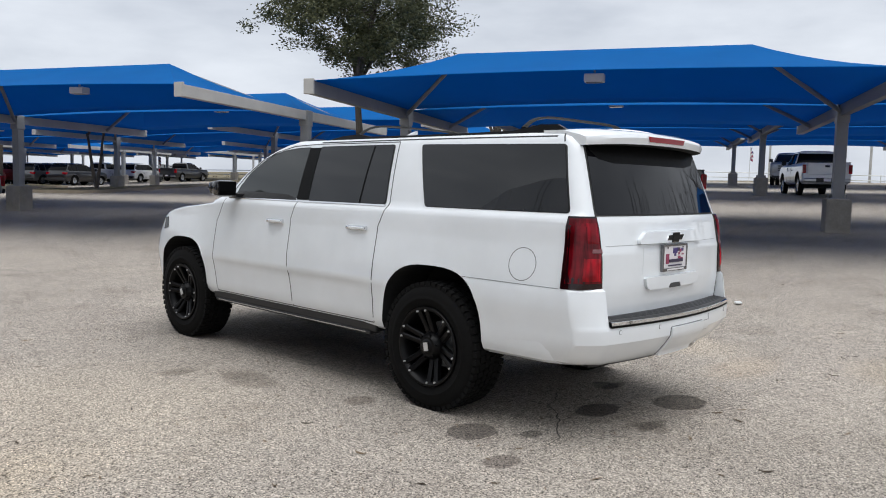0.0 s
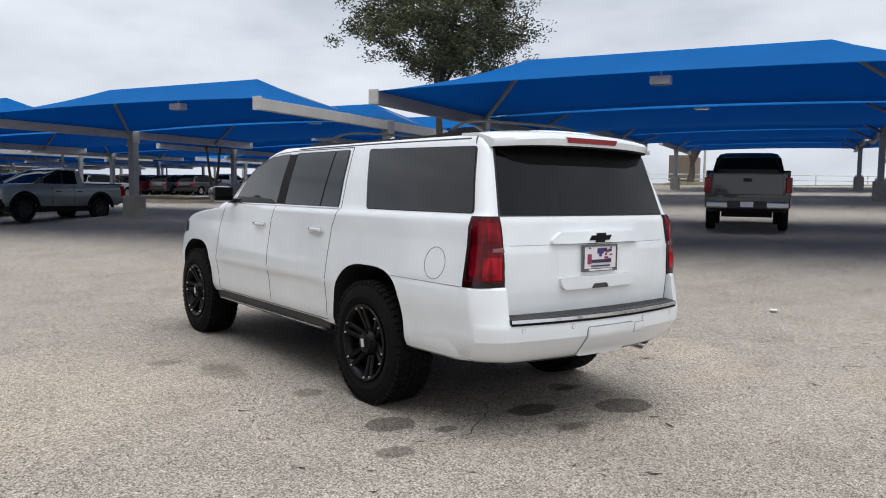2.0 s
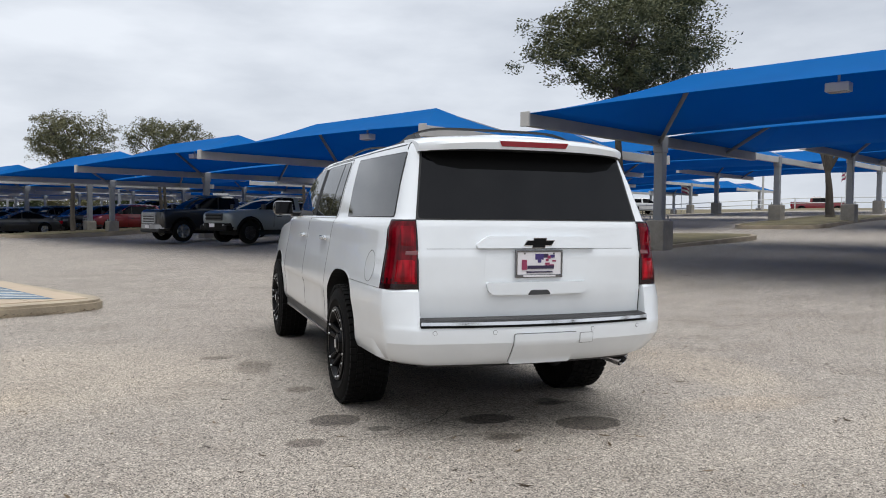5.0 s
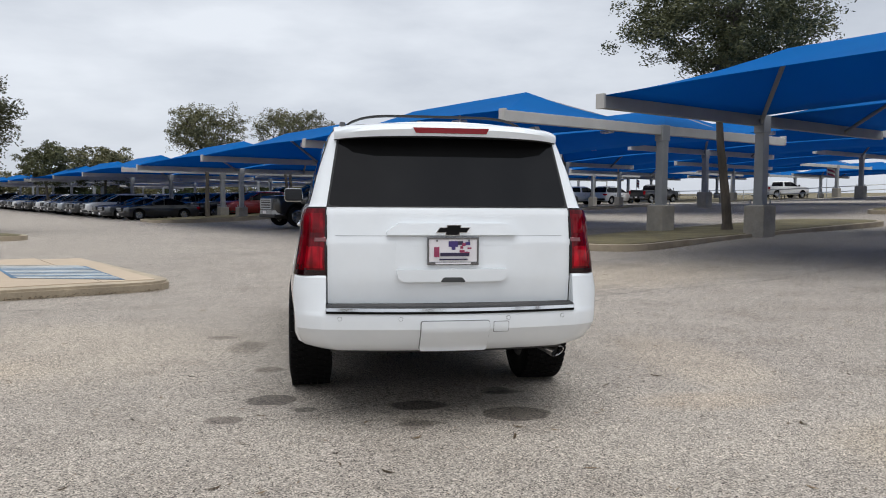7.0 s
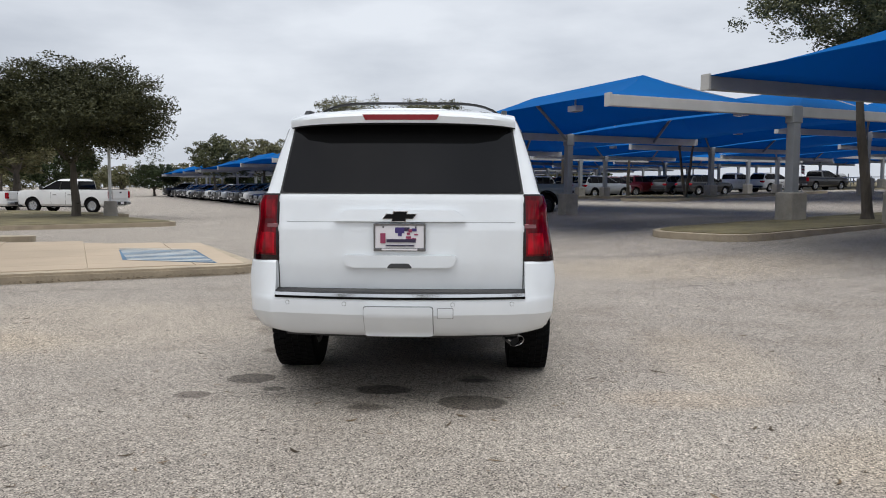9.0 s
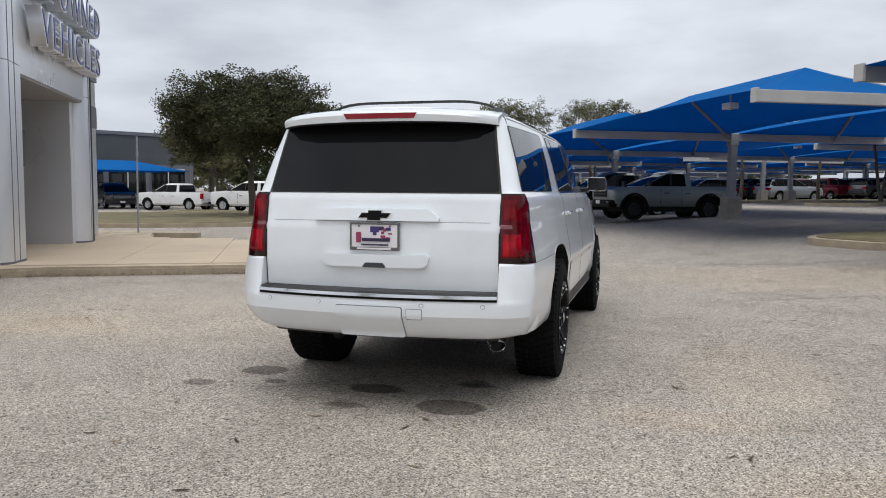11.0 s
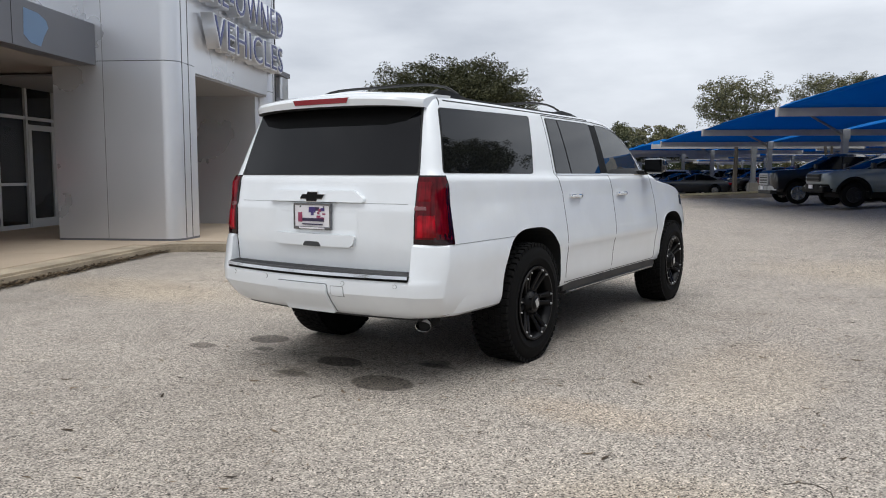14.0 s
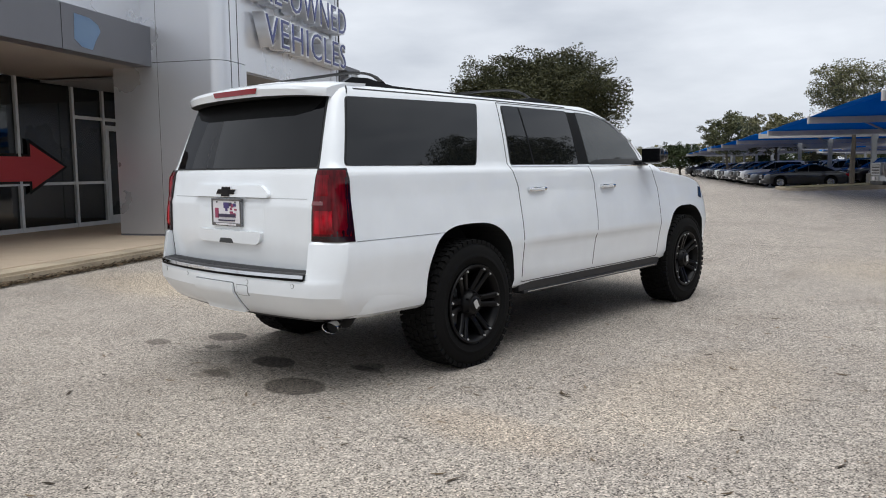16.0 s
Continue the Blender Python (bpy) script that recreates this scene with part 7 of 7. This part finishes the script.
tree("oak_tree", "small oak in a kerbed island under the shades", *grid(27.3, 11.4), 2.5, 4.3, 1.6, 0.8, 30, LEAF, 30, 60, 0.11, 1, 0.19)
tree("oak_tree", "small oak in a kerbed island under the shades", *grid(56.0, 12.2), 2.0, 4.4, 2.6, 1.5, 33, LEAF, 60, 80, 0.15, 1, 0.30)
tree("oak_tree", "small oak in a kerbed island under the shades", *grid(20.6, -21.6), 3.4, 4.4, 1.7, 0.9, 31, LEAF, 30, 60, 0.11, 1, 0.12)
tree("oak_tree", "small oak in a kerbed island under the shades", *grid(26.5, -21.6), 3.4, 4.4, 1.7, 0.9, 32, LEAF, 30, 60, 0.11, 1, 0.12)
tree("oak_tree", "small oak standing beside a shade post", 12.6, 38.6, 3.2, 4.0, 1.6, 0.8, 33, LEAF, 30, 60, 0.11, 2, 0.12)
for k, (x, y, h, s) in enumerate(((-52, 96, 7.0, 3.4), (-60, 92, 6.5, 3.6), (-36, 112, 6.5, 3.2), (-66, 84, 6.5, 3.6), (-47, 74, 6.0, 3.2), (-40, 62, 6.2, 3.4))):
    tree("oak_tree", "distant oak beyond the car rows", x, y, h * 0.45, h * 0.68, s, h * 0.3, 40 + k, LEAF_OLIVE if k % 2 else LEAF, 80, 90, 0.34, 1, 0.16, "distant trees")
for k, (x, y, h, s) in enumerate(((36, -16, 7.0, 3.0), (43, -22, 6.0, 3.0), (30, -24, 6.5, 3.2), (52, -14, 6.5, 3.2), (18, -34, 7, 3.5), (2, -40, 7, 3.5), (-14, -38, 6.5, 3.4), (-30, -30, 6.5, 3.4))):
    tree("oak_tree", "thin-leaved oak on the far side of the lot", x, y, h * 0.45, h * 0.68, s, h * 0.3, 60 + k, LEAF_OLIVE, 40, 55, 0.2, 1, 0.16, "trees across the lot")


for k in range(22):
    t = radians(-35 + 2.1 * k)
    d = (122 if k < 11 else 165) + 9 * (k % 3)
    tree("oak_tree", "low distant oak on the skyline", 0.4 + d * math.sin(t), -6 + d * math.cos(t), 1.0, 2.7 + 0.4 * (k % 2), 4.2, 2.3, 80 + k, LEAF_OLIVE if k % 3 else LEAF, 70, 90, 0.36, 1, 0.2, "skyline trees")


def bare_tree(x, y, h, seed):
    """A leafless tree of forking limbs and many fine twigs."""
    r = random.Random(seed)
    th = thing("bare_tree", "leafless winter tree across the lot", "tree", "bare trees", pose(x, y, lot_height(x, y)))
    trunk, limbs, twigs = bmesh.new(), bmesh.new(), bmesh.new()

    def grow(p, d, length, rad, level):
        bm = trunk if level == 0 else limbs if level < 3 else twigs
        for i in range(3):
            d = (d + Vector((r.gauss(0, 0.10), r.gauss(0, 0.10), 0.06))).normalized()
            q = p + d * length / 3
            tube(bm, p, q, rad * (1 - 0.12 * i), rad * (1 - 0.12 * (i + 1)), seg=8 if level == 0 else 5 if level < 3 else 3, caps=False)
            p = q
            if level > 0 and level < 5 and i < 2:
                side = (d + Vector((r.gauss(0, 0.6), r.gauss(0, 0.6), r.uniform(0.0, 0.5)))).normalized()
                if level < 4:
                    grow(p, side, length * 0.55, rad * 0.45, max(3, level + 1))
        if level < 5:
            for _ in range(3 if level < 2 else 2):
                fork = (d + Vector((r.gauss(0, 0.42), r.gauss(0, 0.42), r.uniform(0.0, 0.35)))).normalized()
                grow(p, fork, length * r.uniform(0.62, 0.8), rad * 0.58, level + 1)

    grow(Vector((0, 0, -0.1)), Vector((0, 0, 1)), h * 0.28, h * 0.018, 0)
    part("trunk", trunk, BARK, th, smooth=60)
    part("limb", limbs, BARK, th, smooth=60)
    part("twigs", twigs, BARK, th)["kind"] = "stuff"
    return th


for x, y, h, seed in ((20.7, -7.6, 9.6, 5), (25.5, -7.0, 9.8, 6), (22.5, -4.6, 9.2, 7), (24.0, -11.2, 9.6, 10), (15.5, -12.6, 10.4, 8), (9.6, -14.6, 10.8, 9)):
    bare_tree(x, y, h, seed)


def scrub():
    """Brown brush along the far edge of the field, and the thicket beyond the road."""
    r = random.Random(77)
    verts, faces = [], []

    def tuft(p, wid, hgt, n):
        for _ in range(n):
            q = p + Vector((r.gauss(0, wid), r.gauss(0, wid), abs(r.gauss(0, hgt))))
            a = Vector((r.gauss(0, 1), r.gauss(0, 1), r.gauss(0, 1.4))).normalized()
            b = a.cross(Vector((r.gauss(0, 1), r.gauss(0, 1), 0.2))).normalized()
            l, w = r.uniform(0.12, 0.38), r.uniform(0.03, 0.09)
            k = len(verts)
            verts.extend([p2 for p2 in (q - a * l, q + b * w, q + a * l, q - b * w)])
            faces.append((k, k + 1, k + 2, k + 3))
    for k in range(150):
        b = -130 + k * 1.5
        x, y = grid(96 + r.uniform(-4, 4), b)
        tuft(Vector((x, y, lot_height(x, y))), 1.6, 0.45, 80)
    for k in range(46):
        x, y = grid(86 + r.uniform(-5, 8), 48 + k * 1.2)
        tuft(Vector((x, y, lot_height(x, y))), 1.3, r.uniform(1.2, 2.6), 260)
    me = bpy.data.meshes.new("brush")
    me.from_pydata([tuple(v) for v in verts], [], faces)
    me.materials.append(BRUSH)
    tagged(new("brush", me), "dry brown brush along the far field", "vegetation", kind="stuff")


BRUSH = leaf_material("dry_brush", (0.06, 0.048, 0.030), (0.17, 0.14, 0.09))
scrub()


# ---- islands ----
def island(name, pts, label):
    out = rounded(pts, 1.2, 6)
    c = sum((Vector(p) for p in out), Vector((0, 0))) / len(out)
    bm = bmesh.new()
    prism(bm, out, lambda x, y: lot_height(x, y) - 0.2, lambda x, y: lot_height(x, y) + 0.15)
    inner = []
    n = len(out)
    for k in range(n):
        t = (Vector(out[(k + 1) % n]) - Vector(out[k - 1])).normalized()
        no = Vector((-t.y, t.x))
        if no.dot(c - Vector(out[k])) < 0:
            no = -no
        inner.append(tuple(Vector(out[k]) + no * 0.17))
    k = tagged(put(name, bm, KERB), label, "kerb", kind="structure")
    bm = bmesh.new()
    prism(bm, inner, lambda x, y: lot_height(x, y), lambda x, y: lot_height(x, y) + 0.165)
    part("turf", bm, GRASS_DRY, k, "patchy dry grass and soil")


island("kerbed_island_1", [grid(a, b) for a, b in ((1.6, 9.75), (14.0, 9.9), (14.0, 13.35), (1.6, 13.3))], "concrete-kerbed island with dry grass and an oak")
island("kerbed_island_2", [grid(a, b) for a, b in ((18.6, 10.0), (30.2, 10.0), (30.2, 13.6), (18.6, 13.6))], "concrete-kerbed island between shade rows")
island("kerbed_island_8", [grid(a, b) for a, b in ((52.0, 10.4), (60.0, 10.4), (60.0, 13.8), (52.0, 13.8))], "concrete-kerbed island with a small oak between shade rows")
island("kerbed_island_3", [grid(a, b) for a, b in ((1.2, -24.0), (13.5, -24.0), (13.5, -19.6), (1.2, -19.6))], "concrete-kerbed island with thin oaks")
island("kerbed_island_4", [grid(a, b) for a, b in ((17.6, -23.7), (31, -23.7), (31, -19.8), (17.6, -19.8))], "concrete-kerbed island between shade rows")
island("kerbed_island_5", [(-9.6, 21.0), (-14.4, 17.3), (-24, 11.5), (-30, 19), (-22, 29.5), (-14, 25.6)], "concrete-kerbed tree island beside the drive")
island("kerbed_island_6", [(-14.5, 28.5), (-22, 33.0), (-25, 31.5), (-17, 26.8)], "narrow kerbed strip before the parked trucks")
island("kerbed_island_7", [grid(a, b) for a, b in ((18.2, -7.6), (31, -7.6), (31, -12.6), (18.2, -12.6))], "concrete-kerbed island between shade rows")


# ---- far building ----
def far_building():
    th = thing("sales_building", "dark grey flat-roofed building with glass doors", "building")
    x0, y0 = -42.0, 33.0
    d = Vector((0.50, 0.866))
    no = Vector((0.866, -0.50))
    M = Matrix(((d.x, no.x, 0, x0), (d.y, no.y, 0, y0), (0, 0, 1, 0), (0, 0, 0, 1)))

    def b(name, p0, p1, q0, q1, z0, z1, mt, parent=th):
        bm = bmesh.new()
        box(bm, p0, p1, q0, q1, z0, z1, m=M)
        bmesh.ops.recalc_face_normals(bm, faces=bm.faces[:])
        return part(name, bm, mt, parent)
    b("wall", 0, 17, -10, 0, 0, 5.2, FAR_WALL)
    b("parapet", -0.1, 17.1, -10.1, 0.12, 5.2, 5.45, PANEL_DARK)
    b("lower_wall", 0, 17, 0.0, 0.05, 0, 3.1, PANEL_DARK)
    for k in range(5):
        w = b("window", 1.2 + 3.1 * k, 3.9 + 3.1 * k, 0.05, 0.09, 0.5, 2.8, DARK_GLASS)
        b("window_frame", 1.2 + 3.1 * k, 3.9 + 3.1 * k, 0.09, 0.13, 2.72, 2.82, WHITE_FRAME, w)
        b("window_frame", 2.52 + 3.1 * k, 2.60 + 3.1 * k, 0.09, 0.13, 0.5, 2.72, WHITE_FRAME, w)
    for k in range(2):
        dr = b("door", 6.4 + 1.1 * k, 7.4 + 1.1 * k, 0.10, 0.15, 0.05, 2.3, DARK_GLASS)
        for a0, a1, z0, z1 in ((6.4, 6.52, 0.05, 2.3), (7.28, 7.4, 0.05, 2.3), (6.52, 7.28, 2.15, 2.3), (6.52, 7.28, 0.05, 0.25)):
            b("door_frame", a0 + 1.1 * k, a1 + 1.1 * k, 0.15, 0.18, z0, z1, LETTER_WHITE, dr)
    aw = bmesh.new()
    o = [(3.5, 2.5), (12.5, 2.5), (12.5, 8.5), (3.5, 8.5)]
    lo = [aw.verts.new(M @ Vector((p, q, 2.45))) for p, q in o]
    hi = [aw.verts.new(M @ Vector((p, q, 3.15))) for p, q in ((6.0, 5.5), (10, 5.5))]
    for f in ((lo[0], lo[1], hi[1], hi[0]), (lo[2], lo[3], hi[0], hi[1])):
        aw.faces.new(f)
    aw.faces.new((lo[1], lo[2], hi[1]))
    aw.faces.new((lo[3], lo[0], hi[0]))
    bmesh.ops.recalc_face_normals(aw, faces=aw.faces[:])
    can = thing("entrance_shade", "small blue hipped shade on steel posts", "canopy")
    c = part("cloth", aw, CLOTH, can)
    s = c.modifiers.new("thickness", "SOLIDIFY")
    s.thickness = 0.01
    for p, q in o:
        v = M @ Vector((p, q, 0))
        part("post", tubem((v.x, v.y, 0), (v.x, v.y, 2.5), 0.06, seg=8), STEEL_GREY, can)


FAR_WALL = worn("grey_metal_cladding", (0.085, 0.095, 0.105), 0.5, 0.2, 50, 0.5, 0.10, 0.05)
far_building()


# ---- poles, fence and small things ----
def lamp_pole():
    x, y = -15.2, 27.2
    g = lot_height(x, y)
    th = thing("lamp_post", "slim white lamp post on a concrete base", "lamp post", m=pose(x, y, g))
    part("base", tubem((0, 0, 0), (0, 0, 0.75), 0.30, 0.26, seg=16), PLINTH, th, "round concrete base", smooth=40)
    part("pole", tubem((0, 0, 0.75), (0, 0, 5.6), 0.07, 0.05, seg=12), WHITE_PLAIN, th, smooth=40)
    part("lamp_head", boxm(-0.18, 0.18, -0.35, 0.35, 5.6, 5.72, bevel=0.03), WHITE_PLAIN, th)


lamp_pole()


def sign_pole():
    x, y = plan(8.6, 0.3)
    th = thing("sign_post", "thin dark steel post in a kerb end", "post", m=pose(x, y, 0))
    part("post", tubem((0, 0, 0.1), (0.02, 0, 2.75), 0.025, seg=10), STEEL_GREY, th)
    part("clamp", tubem((0.018, 0, 2.2), (0.02, 0, 2.34), 0.035, seg=10), STEEL_GREY, th)
    part("foot", tubem((0, 0, 0.0), (0, 0, 0.16), 0.07, 0.04, seg=10), STEEL_GREY, th)
    bm = bmesh.new()
    prism(bm, rounded([(-0.6, -0.3), (1.6, 0.4), (1.4, 0.9), (-0.7, 0.3)], 0.2, 4), -0.05, 0.14)
    o = put("kerb_nose", bm, KERB)
    o.location = (x, y, 0)
    tagged(o, "short concrete kerb nose by the drive", "kerb", kind="structure")


sign_pole()


def fence():
    th = thing("pipe_fence", "long white pipe rail fence along the far road", "fence")
    pts = [grid(62, b) for b in range(-70, 91, 4)]
    for (x, y), (x2, y2) in zip(pts, pts[1:]):
        z, z2 = lot_height(x, y), lot_height(x2, y2)
        part("post", tubem((x, y, z - 0.1), (x, y, z + 1.0), 0.05, seg=6), WHITE_PLAIN, th)
        for hgt in (0.95, 0.5):
            part("rail", tubem((x, y, z + hgt), (x2, y2, z2 + hgt), 0.045, seg=6), WHITE_PLAIN, th)


fence()


def flag(x, y, h, seed):
    r = random.Random(seed)
    g = lot_height(x, y)
    th = thing("flag", "small striped flag on a thin pole", "flag", "roadside flags", pose(x, y, g, 0, 0, r.uniform(0, 60)))
    part("pole", tubem((0, 0, 0), (0, 0, h), 0.025, seg=6), WHITE_PLAIN, th)
    n = 8
    for k in range(5):
        bm = bmesh.new()
        rows = []
        for i in range(n + 1):
            u = i / n
            yy = 0.10 * math.sin(u * 7 + seed)
            z1 = h - 0.05 - 0.18 * k - 0.35 * u
            rows.append([bm.verts.new((0.02 + u * 1.1, yy, z1)), bm.verts.new((0.02 + u * 1.1, yy, z1 - 0.18))])
        for a, b in zip(rows, rows[1:]):
            bm.faces.new((a[0], a[1], b[1], b[0]))
        st = part("stripe", bm, (PLATE_RED, WHITE_PLAIN)[k % 2] if k else PLATE_BLUE, th)
        s = st.modifiers.new("thickness", "SOLIDIFY")
        s.thickness = 0.006


for k, b in enumerate((-34, -12, 3, 16, 27, 34, 42)):
    flag(*grid(59.5, b), 2.6 + 0.5 * (k % 3), k)


def utility_pole(x, y, h, arms):
    g = lot_height(x, y)
    th = thing("utility_pole", "tall pale pole far beyond the lot", "pole", "far poles", pose(x, y, g))
    part("mast", tubem((0, 0, 0), (0, 0, h), 0.13, 0.09, seg=8), STEEL_PALE, th)
    if arms:
        part("cross_arm", boxm(-0.9, 0.9, -0.06, 0.06, h - 0.5, h - 0.38), STEEL_PALE, th)


for k, (a, b) in enumerate(((66, -26), (70, -8), (67, 12), (72, 30), (66, 38), (78, -44), (84, -60), (80, -72))):
    utility_pole(*grid(a, b), 7.0 + (k % 3), k % 2 == 0)


def hauler(x, y, turn, load):
    """An open steel car trailer with ramps and upper deck; a pale tank rides on one."""
    th = thing("car_trailer", "open steel car trailer standing by the far road", "trailer", "far trailers", pose(x, y, lot_height(x, y), 0, 0, turn))
    part("deck", boxm(-4.2, 4.2, -1.15, 1.15, 0.80, 0.95, bevel=0.02), STEEL_GREY, th)
    for sx in (-0.9, 0.1, 1.1):
        for sy in (-1.1, 0.85):
            part("wheel", tubem((sx, sy, 0.42), (sx, sy + 0.25, 0.42), 0.42, seg=16), RUBBER, th)
    for k in range(6):
        for sy in (-1.1, 1.1):
            part("stake", boxm(-4.0 + 1.55 * k, -3.9 + 1.55 * k, sy - 0.05, sy + 0.05, 0.95, 2.2 if k in (1, 3, 5) else 2.75), UNDER, th)
    for sy in (-1.1, 1.1):
        part("side_rail", tubem((-4.0, sy, 2.7), (4.0, sy, 2.1), 0.06, seg=6), UNDER, th)
        part("side_rail", tubem((-4.0, sy, 1.5), (4.0, sy, 1.6), 0.05, seg=6), UNDER, th)
    part("ramp", boxm(-5.6, -4.2, -1.1, 1.1, 0.5, 0.58, m=pose(0, 0, 0, 0, 12, 0)), UNDER, th)
    if load:
        part("tank", tubem((-2.6, 0, 2.0), (2.4, 0, 2.0), 0.85, seg=24), STEEL_GREY, th, "grey steel tank", smooth=40)


hauler(58.7, 121.3, 35, True)
hauler(72.0, 106.0, 12, False)


def box_trailer():
    x, y = 64.7, 44.4
    th = thing("box_trailer", "tan enclosed trailer parked beyond the fence", "trailer", m=pose(x, y, lot_height(x, y), 0, 0, -62))
    part("box", boxm(-1.15, 1.15, -3.2, 3.2, 0.6, 3.2, bevel=0.06), TAN_STEEL, th)
    for sx in (-1.1, 0.85):
        for sy in (-0.5, 0.5):
            part("wheel", tubem((sx, sy, 0.38), (sx + 0.25, sy, 0.38), 0.38, seg=18), RUBBER, th)
    part("rear_door", boxm(-1.0, 1.0, -3.23, -3.19, 0.7, 3.05, bevel=0.01), TAN_STEEL, th)
    part("drawbar", boxm(-0.06, 0.06, 3.1, 4.4, 0.5, 0.6), STEEL_GREY, th)


TAN_STEEL = worn("tan_steel", (0.20, 0.16, 0.12), 0.6, 0, 40, 0.8, 0.15, 0.1)
box_trailer()


def litter():
    """Fallen leaves gathered along the kerb and a few loose twigs on the lot."""
    r = random.Random(5)
    verts, faces = [], []

    def leaf(x, y, z, s):
        t, tilt = r.uniform(0, 6.28), r.uniform(-0.4, 0.4)
        a = Vector((math.cos(t), math.sin(t), tilt)) * s
        b = Vector((-math.sin(t), math.cos(t), r.uniform(-0.3, 0.3))) * s * 0.5
        p = Vector((x, y, z + abs(tilt) * s))
        k = len(verts)
        verts.extend([p - a, p + b, p + a, p - b])
        faces.append((k, k + 1, k + 2, k + 3))

    def slim(x, y, z, s):
        """A curled, narrow dry leaf."""
        t, bend = r.uniform(0, 6.28), r.uniform(-0.6, 0.6)
        k = len(verts)
        for i in range(4):
            u = i / 3 - 0.5
            a = Vector((math.cos(t), math.sin(t), 0)) * (u * 2 * s) + Vector((-math.sin(t), math.cos(t), 0)) * (bend * s * (1 - 4 * u * u))
            wd = s * 0.17 * (1.3 - 2 * abs(u))
            p = Vector((x, y, z + s * 0.10 * (4 * u * u))) + a
            verts.extend([p + Vector((-math.sin(t), math.cos(t), 0)) * wd, p - Vector((-math.sin(t), math.cos(t), -0.4)) * wd])
        for i in range(3):
            j = k + 2 * i
            faces.append((j, j + 1, j + 3, j + 2))
    for _ in range(3600):
        p = r.uniform(-9, -1.2)
        x, y = plan(p, -0.08 + abs(r.gauss(0, 0.07)))
        leaf(x, y, 0.008 + abs(r.gauss(0, 0.02)), r.uniform(0.014, 0.036))
    for _ in range(700):
        x, y = plan(-1.12 - abs(r.gauss(0, 0.06)), r.uniform(-0.1, 5.3))
        leaf(x, y, 0.008 + abs(r.gauss(0, 0.015)), r.uniform(0.012, 0.026))
    for _ in range(17000):
        x, y = r.uniform(-5, 9), r.uniform(-4.5, 12)
        if r.random() < 0.25 + 0.75 * (x + 5) / 14:
            slim(x, y, lot_height(x, y) + 0.004, min(0.05, 0.007 + r.expovariate(1) * 0.0085))
    me = bpy.data.meshes.new("fallen_leaves")
    me.from_pydata([tuple(v) for v in verts], [], faces)
    me.materials.append(LITTER)
    tagged(new("fallen_leaves", me), "dry brown leaves along the kerb and lot", "leaves", kind="stuff")


LITTER = leaf_material("dry_leaves", (0.025, 0.017, 0.010), (0.19, 0.13, 0.075))
litter()


def crack(pts, wide=0.006, seed=0):
    """A jagged open crack running over the surface."""
    r = random.Random(seed)
    line = []
    for (xa, ya), (xb, yb) in zip(pts, pts[1:]):
        n = max(2, int(math.hypot(xb - xa, yb - ya) / 0.06))
        for i in range(n):
            line.append(Vector((xa + (xb - xa) * i / n + r.gauss(0, 0.014), ya + (yb - ya) * i / n + r.gauss(0, 0.014))))
    bm = bmesh.new()
    rows = []
    for k, p in enumerate(line):
        t = (line[min(k + 1, len(line) - 1)] - line[max(k - 1, 0)]).normalized()
        w = wide * r.uniform(0.25, 1.0) * min(1.0, (k + 1) / 5, (len(line) - k) / 5)
        no = Vector((-t.y, t.x)) * w
        z = lot_height(p.x, p.y) + 0.003
        rows.append((bm.verts.new((p.x + no.x, p.y + no.y, z)), bm.verts.new((p.x - no.x, p.y - no.y, z))))
    for a, b in zip(rows, rows[1:]):
        bm.faces.new((a[0], a[1], b[1], b[0]))
    bmesh.ops.recalc_face_normals(bm, faces=bm.faces[:])
    tagged(put("crack", bm, CRACK), "dark jagged crack in the car park surface", "crack", kind="structure")


CRACK = worn("crack_dirt", (0.055, 0.048, 0.04), 0.95, 0, 60, 4, 0.3, 0.2)
crack([(0.10, -0.30), (-0.33, -0.53), (-0.55, -0.76), (-0.84, -0.95), (-1.25, -1.05)], 0.006, 1)
crack([(2.6, 4.4), (4.2, 5.0), (5.9, 5.1), (8.4, 5.9)], 0.011, 2)
crack([(-6.8, 3.2), (-4.9, 4.1), (-3.3, 4.3)], 0.012, 3)
crack([(-2.9, 8.6), (0.4, 9.3), (3.8, 8.9), (7.0, 9.8)], 0.018, 5)


def twig(x, y, pts, rad=0.004):
    bm = bmesh.new()
    P = [Vector((x + a, y + b, rad + 0.002)) for a, b in pts]
    for p, q in zip(P, P[1:]):
        tube(bm, p, q, rad, rad * 0.9, seg=5)
    o = put("twig", bm, BARK)
    tagged(o, "thin dry twig lying on the lot", "twig", "twigs")


twig(2.92, -1.45, [(0, 0), (0.05, 0.06), (0.12, 0.07), (0.18, 0.02), (0.2, -0.05)])
twig(3.5, -0.9, [(0, 0), (0.10, 0.03), (0.17, 0.0)], 0.003)
twig(2.6, 1.8, [(0, 0), (0.09, -0.03), (0.20, 0.02)], 0.003)
pap = bmesh.new()
box(pap, -0.06, 0.06, -0.04, 0.04, 0.0, 0.02, bevel=0.006)
for v in pap.verts:
    v.co.z += 0.03 * abs(v.co.x) * 4
o = put("paper_scrap", pap, WHITE_PLAIN)
o.matrix_basis = pose(5.16, 0.5, 0.06, 0, 0, 30)
tagged(o, "crumpled white paper scrap on the lot", "litter")
